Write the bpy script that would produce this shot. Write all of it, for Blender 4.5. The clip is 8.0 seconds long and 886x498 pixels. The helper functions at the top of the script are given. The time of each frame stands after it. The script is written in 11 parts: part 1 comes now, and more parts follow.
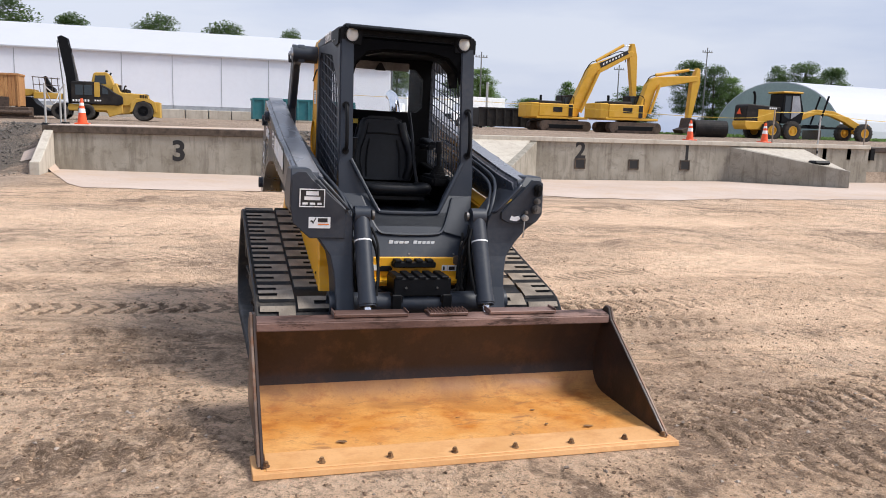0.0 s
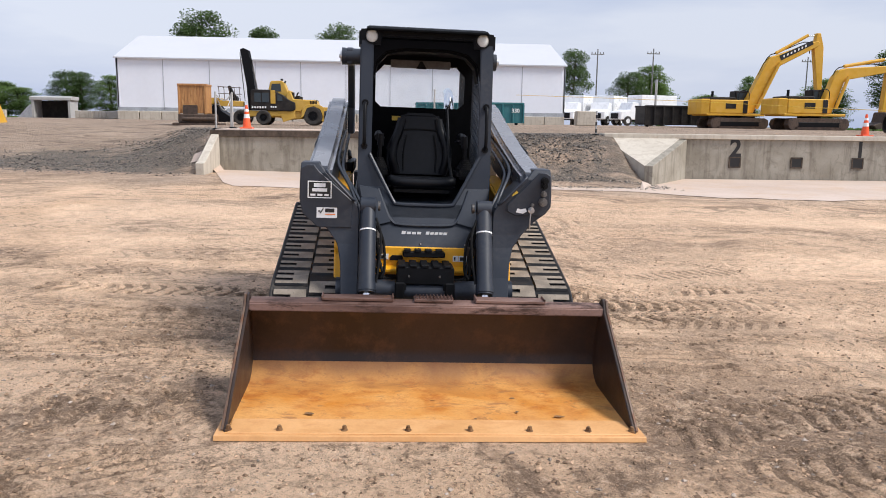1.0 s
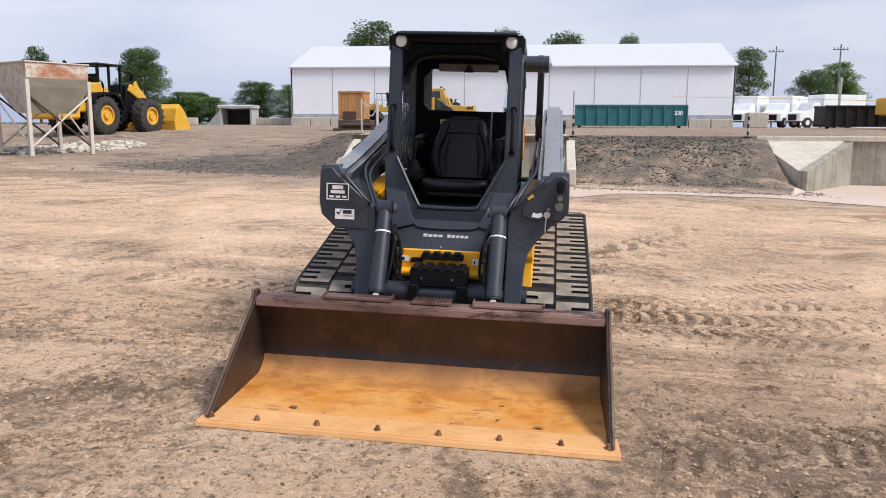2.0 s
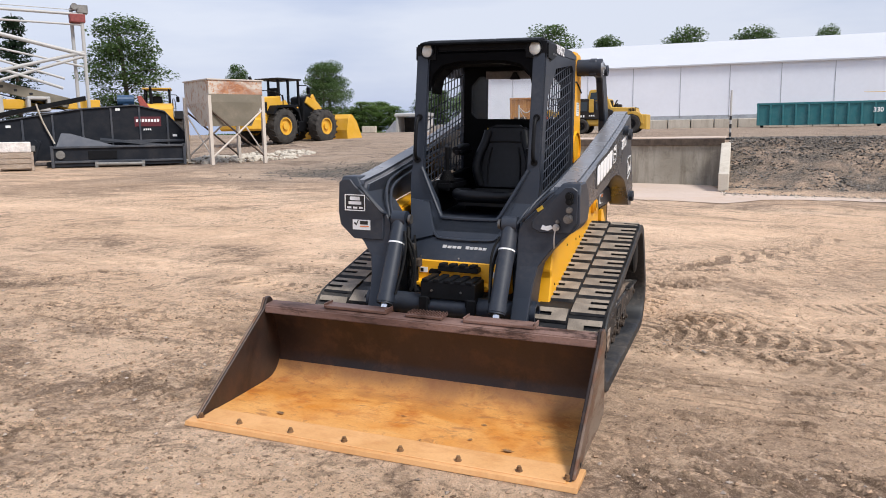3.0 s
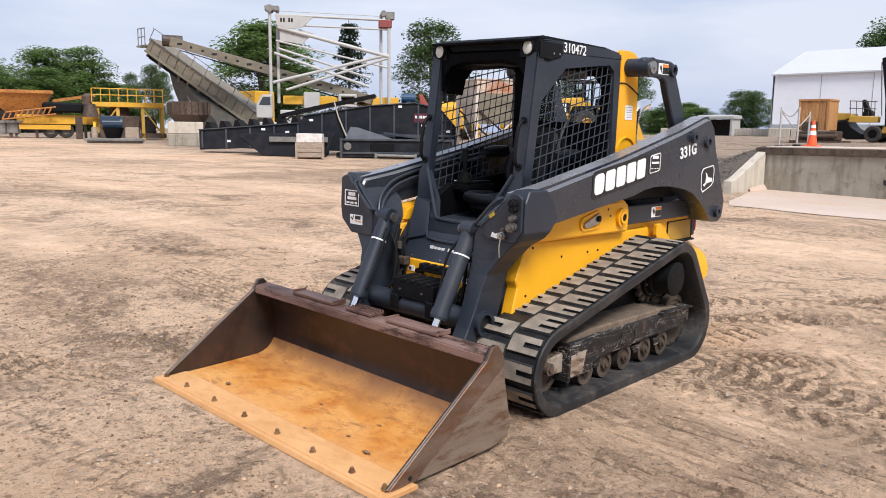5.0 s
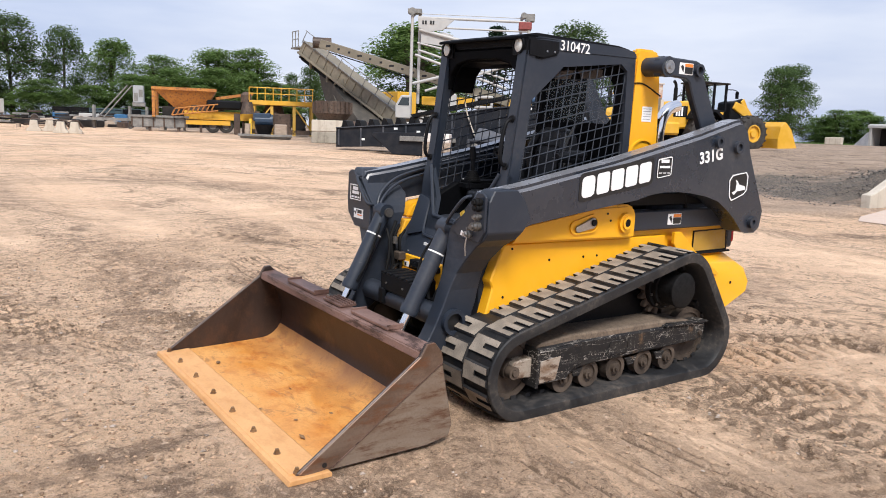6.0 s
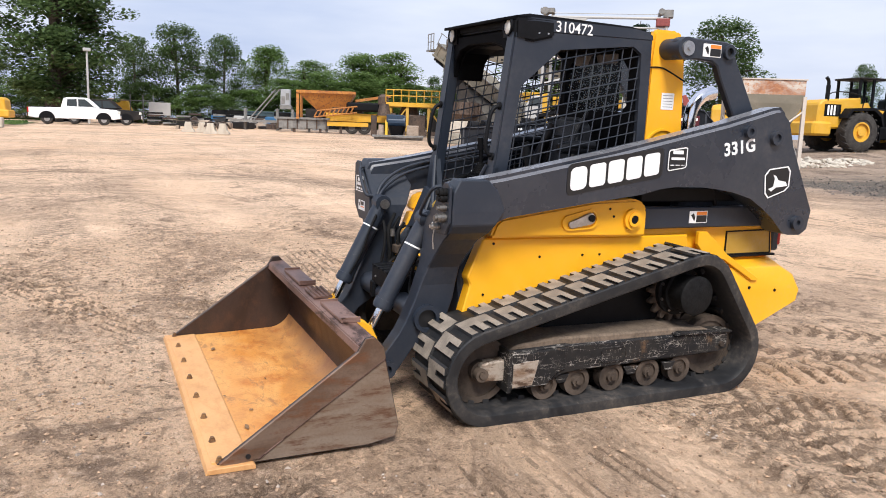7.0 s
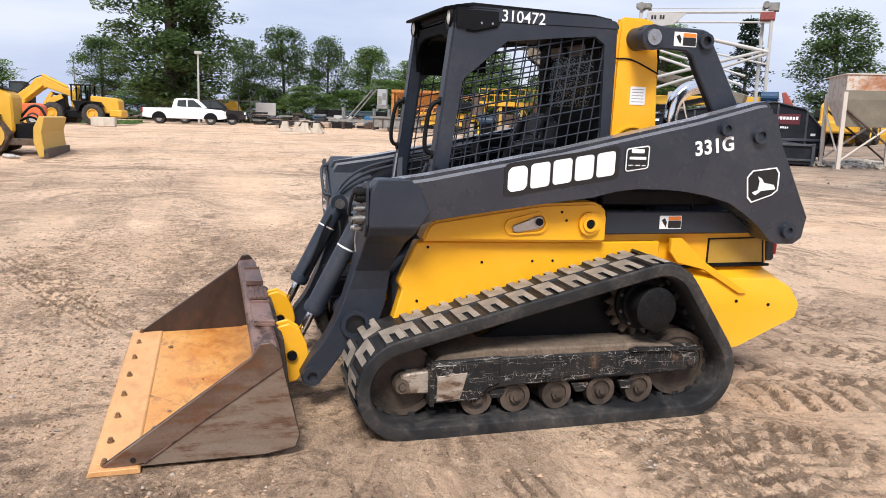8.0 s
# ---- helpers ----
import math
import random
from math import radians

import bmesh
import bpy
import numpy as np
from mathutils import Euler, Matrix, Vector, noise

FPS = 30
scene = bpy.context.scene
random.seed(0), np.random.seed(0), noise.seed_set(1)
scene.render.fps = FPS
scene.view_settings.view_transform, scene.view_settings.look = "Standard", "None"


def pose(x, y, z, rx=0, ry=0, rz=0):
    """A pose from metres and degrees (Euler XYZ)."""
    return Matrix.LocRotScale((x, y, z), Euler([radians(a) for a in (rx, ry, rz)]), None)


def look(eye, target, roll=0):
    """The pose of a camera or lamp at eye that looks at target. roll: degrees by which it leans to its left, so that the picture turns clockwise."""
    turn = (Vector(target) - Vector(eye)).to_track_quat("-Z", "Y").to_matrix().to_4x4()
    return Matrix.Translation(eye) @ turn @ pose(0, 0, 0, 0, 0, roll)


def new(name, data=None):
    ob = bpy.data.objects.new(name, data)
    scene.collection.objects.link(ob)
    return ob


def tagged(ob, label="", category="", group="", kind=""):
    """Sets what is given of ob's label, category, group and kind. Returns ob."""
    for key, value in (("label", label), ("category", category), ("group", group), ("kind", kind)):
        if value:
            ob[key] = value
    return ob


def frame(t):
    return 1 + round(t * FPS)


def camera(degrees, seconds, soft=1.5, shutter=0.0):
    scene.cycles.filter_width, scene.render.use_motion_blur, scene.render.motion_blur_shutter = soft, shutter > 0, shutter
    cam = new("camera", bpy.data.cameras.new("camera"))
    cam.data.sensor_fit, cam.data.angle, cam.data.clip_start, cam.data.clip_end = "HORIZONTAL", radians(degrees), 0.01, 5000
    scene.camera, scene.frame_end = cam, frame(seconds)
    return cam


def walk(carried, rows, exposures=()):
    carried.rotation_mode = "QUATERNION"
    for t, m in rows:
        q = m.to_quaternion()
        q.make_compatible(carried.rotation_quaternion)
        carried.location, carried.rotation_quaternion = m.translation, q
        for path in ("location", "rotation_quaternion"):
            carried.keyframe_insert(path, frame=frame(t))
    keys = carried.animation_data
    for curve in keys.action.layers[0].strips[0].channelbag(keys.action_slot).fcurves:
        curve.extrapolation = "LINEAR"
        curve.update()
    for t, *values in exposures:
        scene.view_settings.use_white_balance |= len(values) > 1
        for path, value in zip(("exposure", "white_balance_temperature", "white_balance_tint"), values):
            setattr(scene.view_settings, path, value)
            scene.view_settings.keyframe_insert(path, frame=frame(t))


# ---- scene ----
cam = camera(59.7, 8.0, 0.95)
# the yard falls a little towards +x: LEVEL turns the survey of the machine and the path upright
LEVEL = Matrix.Translation((1.265, 5.4, 0)) @ pose(0, 0, 0, 0, 1.4, 0) @ Matrix.Translation((-1.265, -5.4, 0))
PATH = [
    (0, (-0.006, 0.014, 1.501), (0.6, 1.896, 1.2), 3.1),
    (0.5, (0.516, -0.131, 1.479), (0.907, 1.804, 1.159), 2.0),
    (1, (0.966, -0.342, 1.507), (1.136, 1.625, 1.189), 2.2),
    (1.5, (1.405, -0.345, 1.495), (1.362, 1.628, 1.175), 2.3),
    (1.7, (1.599, -0.347, 1.518), (1.473, 1.623, 1.197), 2.1),
    (2.8, (2.689, -0.051, 1.558), (2.072, 1.824, 1.237), 0.6),
    (3, (2.879, 0.012, 1.585), (2.175, 1.857, 1.266), 0.4),
    (3.5, (3.369, 0.162, 1.605), (2.465, 1.918, 1.288), 0.4),
    (4, (3.756, 0.461, 1.592), (2.683, 2.119, 1.275), 0.7),
    (4.2, (3.921, 0.593, 1.612), (2.786, 2.209, 1.296), 0.8),
    (5.3, (4.784, 1.314, 1.632), (3.351, 2.666, 1.295), 2.2),
    (5.5, (4.917, 1.462, 1.623), (3.434, 2.761, 1.287), 2.5),
    (6, (5.224, 1.846, 1.635), (3.619, 2.989, 1.293), 2.8),
    (6.5, (5.379, 2.301, 1.601), (3.673, 3.286, 1.253), 2.8),
    (7, (5.52, 2.753, 1.592), (3.732, 3.576, 1.239), 2.5),
    (7.5, (5.613, 3.218, 1.6), (3.762, 3.883, 1.242), 2.2),
    (8, (5.624, 3.68, 1.608), (3.743, 4.253, 1.243), 2.3),
]
walk(cam, [(t, LEVEL @ look(eye, target, roll)) for t, eye, target, roll in PATH],
     [(0, 0.31), (1.5, 0.28), (3.5, 0.295), (5.5, 0.365), (7, 0.43), (8, 0.44)])

# ---- sky, sun and exposure: bright overcast ----
SUN_UP, SUN_AZ = 50.0, 112.0          # elevation, compass of the sun seen from above (0 = +y, clockwise)
world = bpy.data.worlds.new("overcast")
scene.world = world
world.use_nodes = True
wt = world.node_tree
wt.nodes.clear()
w_out = wt.nodes.new("ShaderNodeOutputWorld")
w_bg = wt.nodes.new("ShaderNodeBackground")
w_sky = wt.nodes.new("ShaderNodeTexSky")
w_sky.sky_type, w_sky.sun_disc = "NISHITA", False
w_sky.sun_elevation, w_sky.sun_rotation = radians(SUN_UP), radians(SUN_AZ)
w_sky.air_density, w_sky.dust_density, w_sky.ozone_density = 1.4, 3.0, 1.2
w_geo = wt.nodes.new("ShaderNodeTexCoord")
w_map = wt.nodes.new("ShaderNodeMapping")
w_map.inputs["Scale"].default_value = (1.0, 1.0, 5.0)
w_noise = wt.nodes.new("ShaderNodeTexNoise")
w_noise.inputs["Scale"].default_value, w_noise.inputs["Detail"].default_value = 1.7, 6.0
w_ramp = wt.nodes.new("ShaderNodeValToRGB")
w_ramp.color_ramp.elements[0].position, w_ramp.color_ramp.elements[0].color = 0.38, (5.3, 6.25, 8.8, 1)
w_ramp.color_ramp.elements[1].position, w_ramp.color_ramp.elements[1].color = 0.62, (8.3, 8.85, 10.4, 1)
w_mix = wt.nodes.new("ShaderNodeMixRGB")
w_mix.inputs[0].default_value = 0.86
wt.links.new(w_geo.outputs["Generated"], w_map.inputs["Vector"])
wt.links.new(w_map.outputs["Vector"], w_noise.inputs["Vector"])
wt.links.new(w_noise.outputs["Fac"], w_ramp.inputs["Fac"])
# the cloud cover is thinner and brighter towards -x
w_sep = wt.nodes.new("ShaderNodeSeparateXYZ")
w_side = wt.nodes.new("ShaderNodeMapRange")
w_side.inputs["From Min"].default_value, w_side.inputs["From Max"].default_value = 0.35, -0.75
w_side.inputs["To Min"].default_value, w_side.inputs["To Max"].default_value = 1.05, 1.14
w_glow = wt.nodes.new("ShaderNodeMixRGB")
w_glow.blend_type = "MULTIPLY"
w_glow.inputs[0].default_value = 1.0
wt.links.new(w_geo.outputs["Generated"], w_sep.inputs[0])
wt.links.new(w_sep.outputs["X"], w_side.inputs["Value"])
wt.links.new(w_ramp.outputs["Color"], w_glow.inputs[1])
wt.links.new(w_side.outputs["Result"], w_glow.inputs[2])
wt.links.new(w_sky.outputs["Color"], w_mix.inputs[1])
wt.links.new(w_glow.outputs["Color"], w_mix.inputs[2])
wt.links.new(w_mix.outputs["Color"], w_bg.inputs["Color"])
w_bg.inputs["Strength"].default_value = 0.072
wt.links.new(w_bg.outputs["Background"], w_out.inputs["Surface"])
sun_data = bpy.data.lights.new("sun", "SUN")
sun_data.energy, sun_data.angle, sun_data.color = 3.3, radians(18), (1.0, 0.965, 0.92)
sun = new("sun", sun_data)
az, up = radians(SUN_AZ), radians(SUN_UP)
sun.matrix_world = look((0, 0, 60), Vector((0, 0, 60)) - Vector((math.sin(az) * math.cos(up), math.cos(az) * math.cos(up), math.sin(up))))

# ---- materials ----
def rgb(c):
    return (c[0], c[1], c[2], 1.0)


class Nodes:
    """A short hand for building one node material."""

    def __init__(self, name):
        self.m = bpy.data.materials.new(name)
        self.m.use_nodes = True
        self.t = self.m.node_tree
        self.b = self.t.nodes["Principled BSDF"]
        self.co = self.t.nodes.new("ShaderNodeTexCoord").outputs["Object"]

    def link(self, a, b):
        self.t.links.new(a, b)

    def mapped(self, scale, turn=0.0, vec=None):
        n = self.t.nodes.new("ShaderNodeMapping")
        n.inputs["Scale"].default_value = scale
        n.inputs["Rotation"].default_value = (0, 0, radians(turn))
        self.link(vec or self.co, n.inputs["Vector"])
        return n.outputs["Vector"]

    def noise(self, scale, detail=4.0, rough=0.55, vec=None, distortion=0.0):
        n = self.t.nodes.new("ShaderNodeTexNoise")
        n.inputs["Scale"].default_value, n.inputs["Detail"].default_value = scale, detail
        n.inputs["Roughness"].default_value, n.inputs["Distortion"].default_value = rough, distortion
        self.link(vec or self.co, n.inputs["Vector"])
        return n.outputs["Fac"]

    def voronoi(self, scale, vec=None, feature="F1"):
        n = self.t.nodes.new("ShaderNodeTexVoronoi")
        n.feature = feature
        n.inputs["Scale"].default_value = scale
        self.link(vec or self.co, n.inputs["Vector"])
        return n.outputs["Distance"]

    def ramp(self, fac, lo, hi, a=(0, 0, 0), b=(1, 1, 1)):
        n = self.t.nodes.new("ShaderNodeValToRGB")
        e = n.color_ramp.elements
        e[0].position, e[0].color = lo, rgb(a)
        e[1].position, e[1].color = hi, rgb(b)
        self.link(fac, n.inputs["Fac"])
        return n.outputs["Color"]

    def mix(self, fac, a, b, blend="MIX"):
        n = self.t.nodes.new("ShaderNodeMixRGB")
        n.blend_type = blend
        for i, v in ((0, fac), (1, a), (2, b)):
            if isinstance(v, (int, float)):
                n.inputs[i].default_value = v
            elif isinstance(v, (tuple, list)):
                n.inputs[i].default_value = rgb(v)
            else:
                self.link(v, n.inputs[i])
        return n.outputs["Color"]

    def math(self, op, a, b):
        n = self.t.nodes.new("ShaderNodeMath")
        n.operation = op
        for i, v in ((0, a), (1, b)):
            if isinstance(v, (int, float)):
                n.inputs[i].default_value = v
            else:
                self.link(v, n.inputs[i])
        return n.outputs["Value"]

    def bump(self, height, strength=0.3, distance=0.01):
        n = self.t.nodes.new("ShaderNodeBump")
        n.inputs["Strength"].default_value, n.inputs["Distance"].default_value = strength, distance
        self.link(height, n.inputs["Height"])
        self.link(n.outputs["Normal"], self.b.inputs["Normal"])

    def done(self, colour, rough=0.6, metal=0.0, spec=0.5):
        if isinstance(colour, (tuple, list)):
            self.b.inputs["Base Color"].default_value = rgb(colour)
        else:
            self.link(colour, self.b.inputs["Base Color"])
        if isinstance(rough, (int, float)):
            self.b.inputs["Roughness"].default_value = rough
        else:
            self.link(rough, self.b.inputs["Roughness"])
        self.b.inputs["Metallic"].default_value = metal
        self.b.inputs["Specular IOR Level"].default_value = spec
        return self.m


def paint(name, colour, rough=0.42, dust=(0.42, 0.34, 0.26), dusty=0.25, worn=None, chip=0.0, sky_glare=0.0, spec=0.5):
    """Sprayed paint with a thin uneven film of dust, a little orange peel and, if asked for, chips."""
    n = Nodes(name)
    big = n.noise(2.3, 5, 0.6)
    fine = n.noise(38, 4, 0.6)
    base = n.mix(n.ramp(big, 0.3, 0.75), colour, tuple(min(1, c * 1.18 + 0.004) for c in colour))
    film = n.math("MULTIPLY", n.ramp(big, 0.42, 0.8), n.ramp(fine, 0.35, 0.7))
    col = n.mix(n.math("MULTIPLY", film, dusty), base, dust)
    if worn:
        scr = n.noise(9, 8, 0.75, n.mapped((1, 1, 3.5)))
        col = n.mix(n.math("MULTIPLY", n.ramp(scr, 0.62 - chip, 0.66 - chip), 1.0), col, worn)
    if sky_glare:
        # pale tint on faces that look up, standing in for sky glare
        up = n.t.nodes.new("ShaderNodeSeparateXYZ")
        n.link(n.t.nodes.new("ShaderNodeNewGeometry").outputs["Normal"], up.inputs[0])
        facing_up = n.math("MULTIPLY", n.ramp(up.outputs["Z"], 0.40, 0.85), n.ramp(n.noise(14, 6, 0.7), 0.25, 0.6, (0.75,) * 3, (1, 1, 1)))
        col = n.mix(n.math("MULTIPLY", facing_up, sky_glare), col, (0.46, 0.455, 0.475))
    n.bump(n.noise(160, 2), 0.06, 0.002)
    return n.done(col, n.ramp(big, 0.3, 0.8, (rough,) * 3, (min(1, rough + 0.2),) * 3), spec=spec)


def plain(name, colour, rough=0.6, metal=0.0, vary=0.25, scale=12.0, bump=0.15, spec=0.5):
    """A surface of one colour with mottling at two scales and a fine relief."""
    n = Nodes(name)
    f = n.math("ADD", n.math("MULTIPLY", n.noise(scale, 5), 0.6), n.math("MULTIPLY", n.noise(scale * 7, 3), 0.4))
    col = n.mix(n.ramp(f, 0.35, 0.65), tuple(c * (1 - vary) for c in colour), tuple(min(1, c * (1 + vary)) for c in colour))
    n.bump(n.noise(scale * 9, 3), bump, 0.004)
    return n.done(col, rough, metal, spec)


DARK = paint("charcoal_paint", (0.015, 0.0205, 0.032), 0.38, dusty=0.08, worn=(0.09, 0.09, 0.095), chip=-0.075)
DARK_TOP = paint("scuffed_charcoal_paint", (0.015, 0.0205, 0.032), 0.20, dusty=0.1, worn=(0.12, 0.125, 0.13), chip=-0.06, sky_glare=0.4, spec=0.7)
YELLOW = paint("construction_yellow_paint", (0.80, 0.385, 0.009), 0.34, dusty=0.2, worn=(0.16, 0.10, 0.04), chip=-0.085)
YELLOW_OLD = paint("weathered_yellow_paint", (0.50, 0.30, 0.04), 0.5, dusty=0.45)
WHITE_PAINT = paint("white_paint", (0.39, 0.385, 0.375), 0.4, dusty=0.25)
BLACK = plain("black_plastic", (0.0062, 0.0066, 0.008), 0.5, vary=0.3, spec=0.15)
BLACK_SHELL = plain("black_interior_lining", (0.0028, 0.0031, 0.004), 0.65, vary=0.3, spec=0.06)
DULL = plain("dull_weathered_steel", (0.20, 0.19, 0.18), 0.45, 0.85, vary=0.35)
DRY_MUD = plain("dry_brown_mud", (0.15, 0.112, 0.082), 0.95, vary=0.4, scale=9, bump=0.5)
CLOTH = plain("black_seat_vinyl", (0.0055, 0.0062, 0.0085), 0.42, vary=0.35, scale=30, bump=0.25, spec=0.3)
def belt_rubber():
    """Black belt rubber, rubbed smooth in places and grey-brown with dry dust in others."""
    n = Nodes("dusty_belt_rubber")
    f = n.noise(3.4, 7, 0.68, None, 0.6)
    g = n.noise(26, 6, 0.7)
    col = n.mix(n.ramp(f, 0.4, 0.62), (0.013, 0.0135, 0.0152), (0.027, 0.0265, 0.027))
    col = n.mix(n.math("MULTIPLY", n.math("MULTIPLY", n.ramp(f, 0.46, 0.64), n.ramp(g, 0.38, 0.62)), 0.42), col, (0.13, 0.105, 0.085))
    col = n.mix(n.math("MULTIPLY", n.ramp(g, 0.62, 0.70), 0.3), col, (0.20, 0.17, 0.14))
    n.bump(g, 0.35, 0.003)
    return n.done(col, n.ramp(f, 0.35, 0.65, (0.42,) * 3, (0.8,) * 3), spec=0.35)


BELT_RUBBER = belt_rubber()
RUBBER = plain("black_rubber", (0.0095, 0.0095, 0.010), 0.62, vary=0.5, scale=9, bump=0.3, spec=0.13)
TYRE = plain("dusty_tyre_rubber", (0.05, 0.046, 0.043), 0.85, vary=0.4, scale=5, bump=0.3, spec=0.2)
CHROME = plain("bright_chrome", (0.85, 0.85, 0.86), 0.14, 1.0, vary=0.05)
STEEL = plain("zinc_plated_steel", (0.5, 0.5, 0.5), 0.35, 1.0, vary=0.2)
LETTER = plain("white_decal", (0.82, 0.82, 0.82), 0.45, vary=0.03, bump=0.02)
INK = plain("black_decal", (0.012, 0.012, 0.013), 0.4, vary=0.1, bump=0.02)
ORANGE = plain("orange_decal", (0.8, 0.22, 0.03), 0.45, vary=0.05, bump=0.02)
STICKER_YELLOW = plain("yellow_decal", (0.75, 0.5, 0.06), 0.45, vary=0.1, bump=0.02)
RED_LENS = plain("red_lamp_lens", (0.45, 0.02, 0.02), 0.2, vary=0.1, bump=0.02)
LENS = plain("frosted_lamp_lens", (0.62, 0.63, 0.60), 0.12, vary=0.08, scale=60, bump=0.3)


def tread_rubber():
    n = Nodes("dusty_sheened_tread_rubber")
    f = n.noise(7, 6, 0.65)
    g = n.noise(60, 4, 0.6)
    rnd = n.t.nodes.new("ShaderNodeObjectInfo").outputs["Random"]
    # pale tones: dry dust, with the sky sheen on block tops put in
    col = n.mix(n.ramp(f, 0.32, 0.62), (0.155, 0.128, 0.10), (0.38, 0.32, 0.258))
    col = n.mix(n.math("MULTIPLY", n.ramp(g, 0.55, 0.75), 0.6), col, (0.08, 0.07, 0.06))
    col = n.mix(n.math("MULTIPLY", rnd, 0.35), col, (0.13, 0.11, 0.09))
    n.bump(g, 0.35, 0.004)
    return n.done(col, 0.85)


def worn_undercarriage():
    """Black paint with thin bright scratches, scraped patches and some rust."""
    n = Nodes("scraped_undercarriage_paint")
    f = n.noise(5, 6, 0.65)
    r = n.noise(4.1, 6, 0.7)
    patch = n.noise(7, 8, 0.75, n.mapped((1.0, 0.55, 2.2)))
    col = n.mix(n.ramp(f, 0.35, 0.7), (0.010, 0.0105, 0.0125), (0.032, 0.029, 0.027))
    for scale, vec, w in ((5.0, (1, 0.35, 5.0), 0.010), (7.0, (1, 3.2, 1.3), 0.007), (4.0, (1, 0.9, 2.6), 0.006)):
        line = n.math("ABSOLUTE", n.math("SUBTRACT", n.noise(scale, 3, 0.6, n.mapped(vec)), 0.5), 0.0)
        thin = n.math("MULTIPLY", n.ramp(line, 0.0, w, (1, 1, 1), (0, 0, 0)), n.ramp(patch, 0.44, 0.56))
        col = n.mix(thin, col, (0.46, 0.42, 0.38))
    col = n.mix(n.math("MULTIPLY", n.ramp(patch, 0.625, 0.655), 0.9), col, (0.36, 0.31, 0.26))
    col = n.mix(n.math("MULTIPLY", n.ramp(r, 0.61, 0.68), 0.8), col, (0.16, 0.095, 0.055))
    n.bump(patch, 0.3, 0.004)
    return n.done(col, 0.55, 0.15, 0.25)


def mud_steel():
    n = Nodes("muddy_brown_steel")
    f = n.noise(6, 6, 0.65)
    col = n.mix(n.ramp(f, 0.3, 0.7), (0.034, 0.026, 0.021), (0.13, 0.098, 0.076))
    n.bump(n.noise(55, 4), 0.4, 0.004)
    return n.done(col, 0.75, 0.1, 0.25)


def rust(name, a, b, c, streak=(1, 1, 1), rough=0.68, metal=0.15, big=1.7, soft=0.0, scour=None, stain=None):
    """Rusted, scraped sheet: two rust tones in long patches and darker scuffs."""
    n = Nodes(name)
    v = n.mapped(streak)
    f = n.noise(big, 7, 0.62, v, 0.6)
    g = n.noise(9, 7, 0.7, v)
    h = n.noise(75, 4, 0.6)
    col = n.mix(n.ramp(f, 0.42 - soft, 0.58 + soft), a, b)
    col = n.mix(n.math("MULTIPLY", n.ramp(g, 0.51 - soft * 0.3, 0.60 + soft), 1.0 - 3.0 * soft), col, c)
    if scour:
        # the front is scoured pale where soil slides over it
        sep = n.t.nodes.new("ShaderNodeSeparateXYZ")
        n.link(n.co, sep.inputs[0])
        edge = n.math("ADD", n.math("MULTIPLY", sep.outputs["Y"], -1.0), n.math("MULTIPLY", n.math("SUBTRACT", f, 0.5), 0.9))
        col = n.mix(n.math("MULTIPLY", n.ramp(n.math("SUBTRACT", edge, 1.6), 0.12, 0.55), 0.85), col, scour)
        # mud dried in the bend at the back
        col = n.mix(n.math("MULTIPLY", n.ramp(n.math("SUBTRACT", edge, 1.3), 0.10, 0.40, (1, 1, 1), (0, 0, 0)), 0.62), col, (0.27, 0.155, 0.085))
    col = n.mix(n.math("MULTIPLY", n.ramp(h, 0.45, 0.75), 0.25 - soft), col, tuple(x * 0.45 for x in a))
    if stain:
        blot = n.noise(4.5, 8, 0.72, n.mapped((0.7, 1.5, 1)), 1.2)
        col = n.mix(n.math("MULTIPLY", n.ramp(blot, 0.565, 0.63), 0.62), col, stain)
        col = n.mix(n.math("MULTIPLY", n.ramp(n.noise(16, 7, 0.75), 0.60, 0.635), 0.5), col, stain)
        for turn, wide in ((4, 0.010), (-9, 0.008)):
            line = n.math("ABSOLUTE", n.math("SUBTRACT", n.noise(6, 4, 0.6, n.mapped((0.35, 3.4, 1), turn)), 0.5), 0.0)
            col = n.mix(n.math("MULTIPLY", n.math("MULTIPLY", n.ramp(line, 0.0, wide, (1, 1, 1), (0, 0, 0)), n.ramp(f, 0.45, 0.6)), 0.45), col, stain)
    n.bump(n.math("ADD", n.math("MULTIPLY", g, 0.6), h), 0.22, 0.003)
    return n.done(col, n.ramp(f, 0.3, 0.7, (rough - 0.18,) * 3, (rough + 0.1,) * 3), metal)


TREAD = tread_rubber()
SCRAPED = worn_undercarriage()
MUD = mud_steel()
BUCKET_FLOOR = rust("fresh_orange_rust_floor", (0.63, 0.24, 0.040), (0.71, 0.345, 0.095), (0.46, 0.135, 0.020), (0.9, 1.25, 1), 0.58, 0.1, 2.6, 0.05, (0.72, 0.375, 0.125), (0.30, 0.14, 0.06))
BUCKET_EDGE = rust("scoured_cutting_edge", (0.64, 0.33, 0.125), (0.72, 0.40, 0.175), (0.54, 0.25, 0.085), (0.8, 1.4, 1), 0.6, 0.1, 2.4, 0.10)
BUCKET_WALL = rust("dark_polished_rust", (0.024, 0.0160, 0.0135), (0.048, 0.031, 0.0255), (0.066, 0.036, 0.025), (0.8, 1, 0.7), 0.46, 0.3, 1.7, 0.04)
BUCKET_LIP = rust("brown_rust_lip", (0.105, 0.056, 0.044), (0.24, 0.145, 0.118), (0.055, 0.028, 0.02), (0.5, 1, 2), 0.55, 0.25)
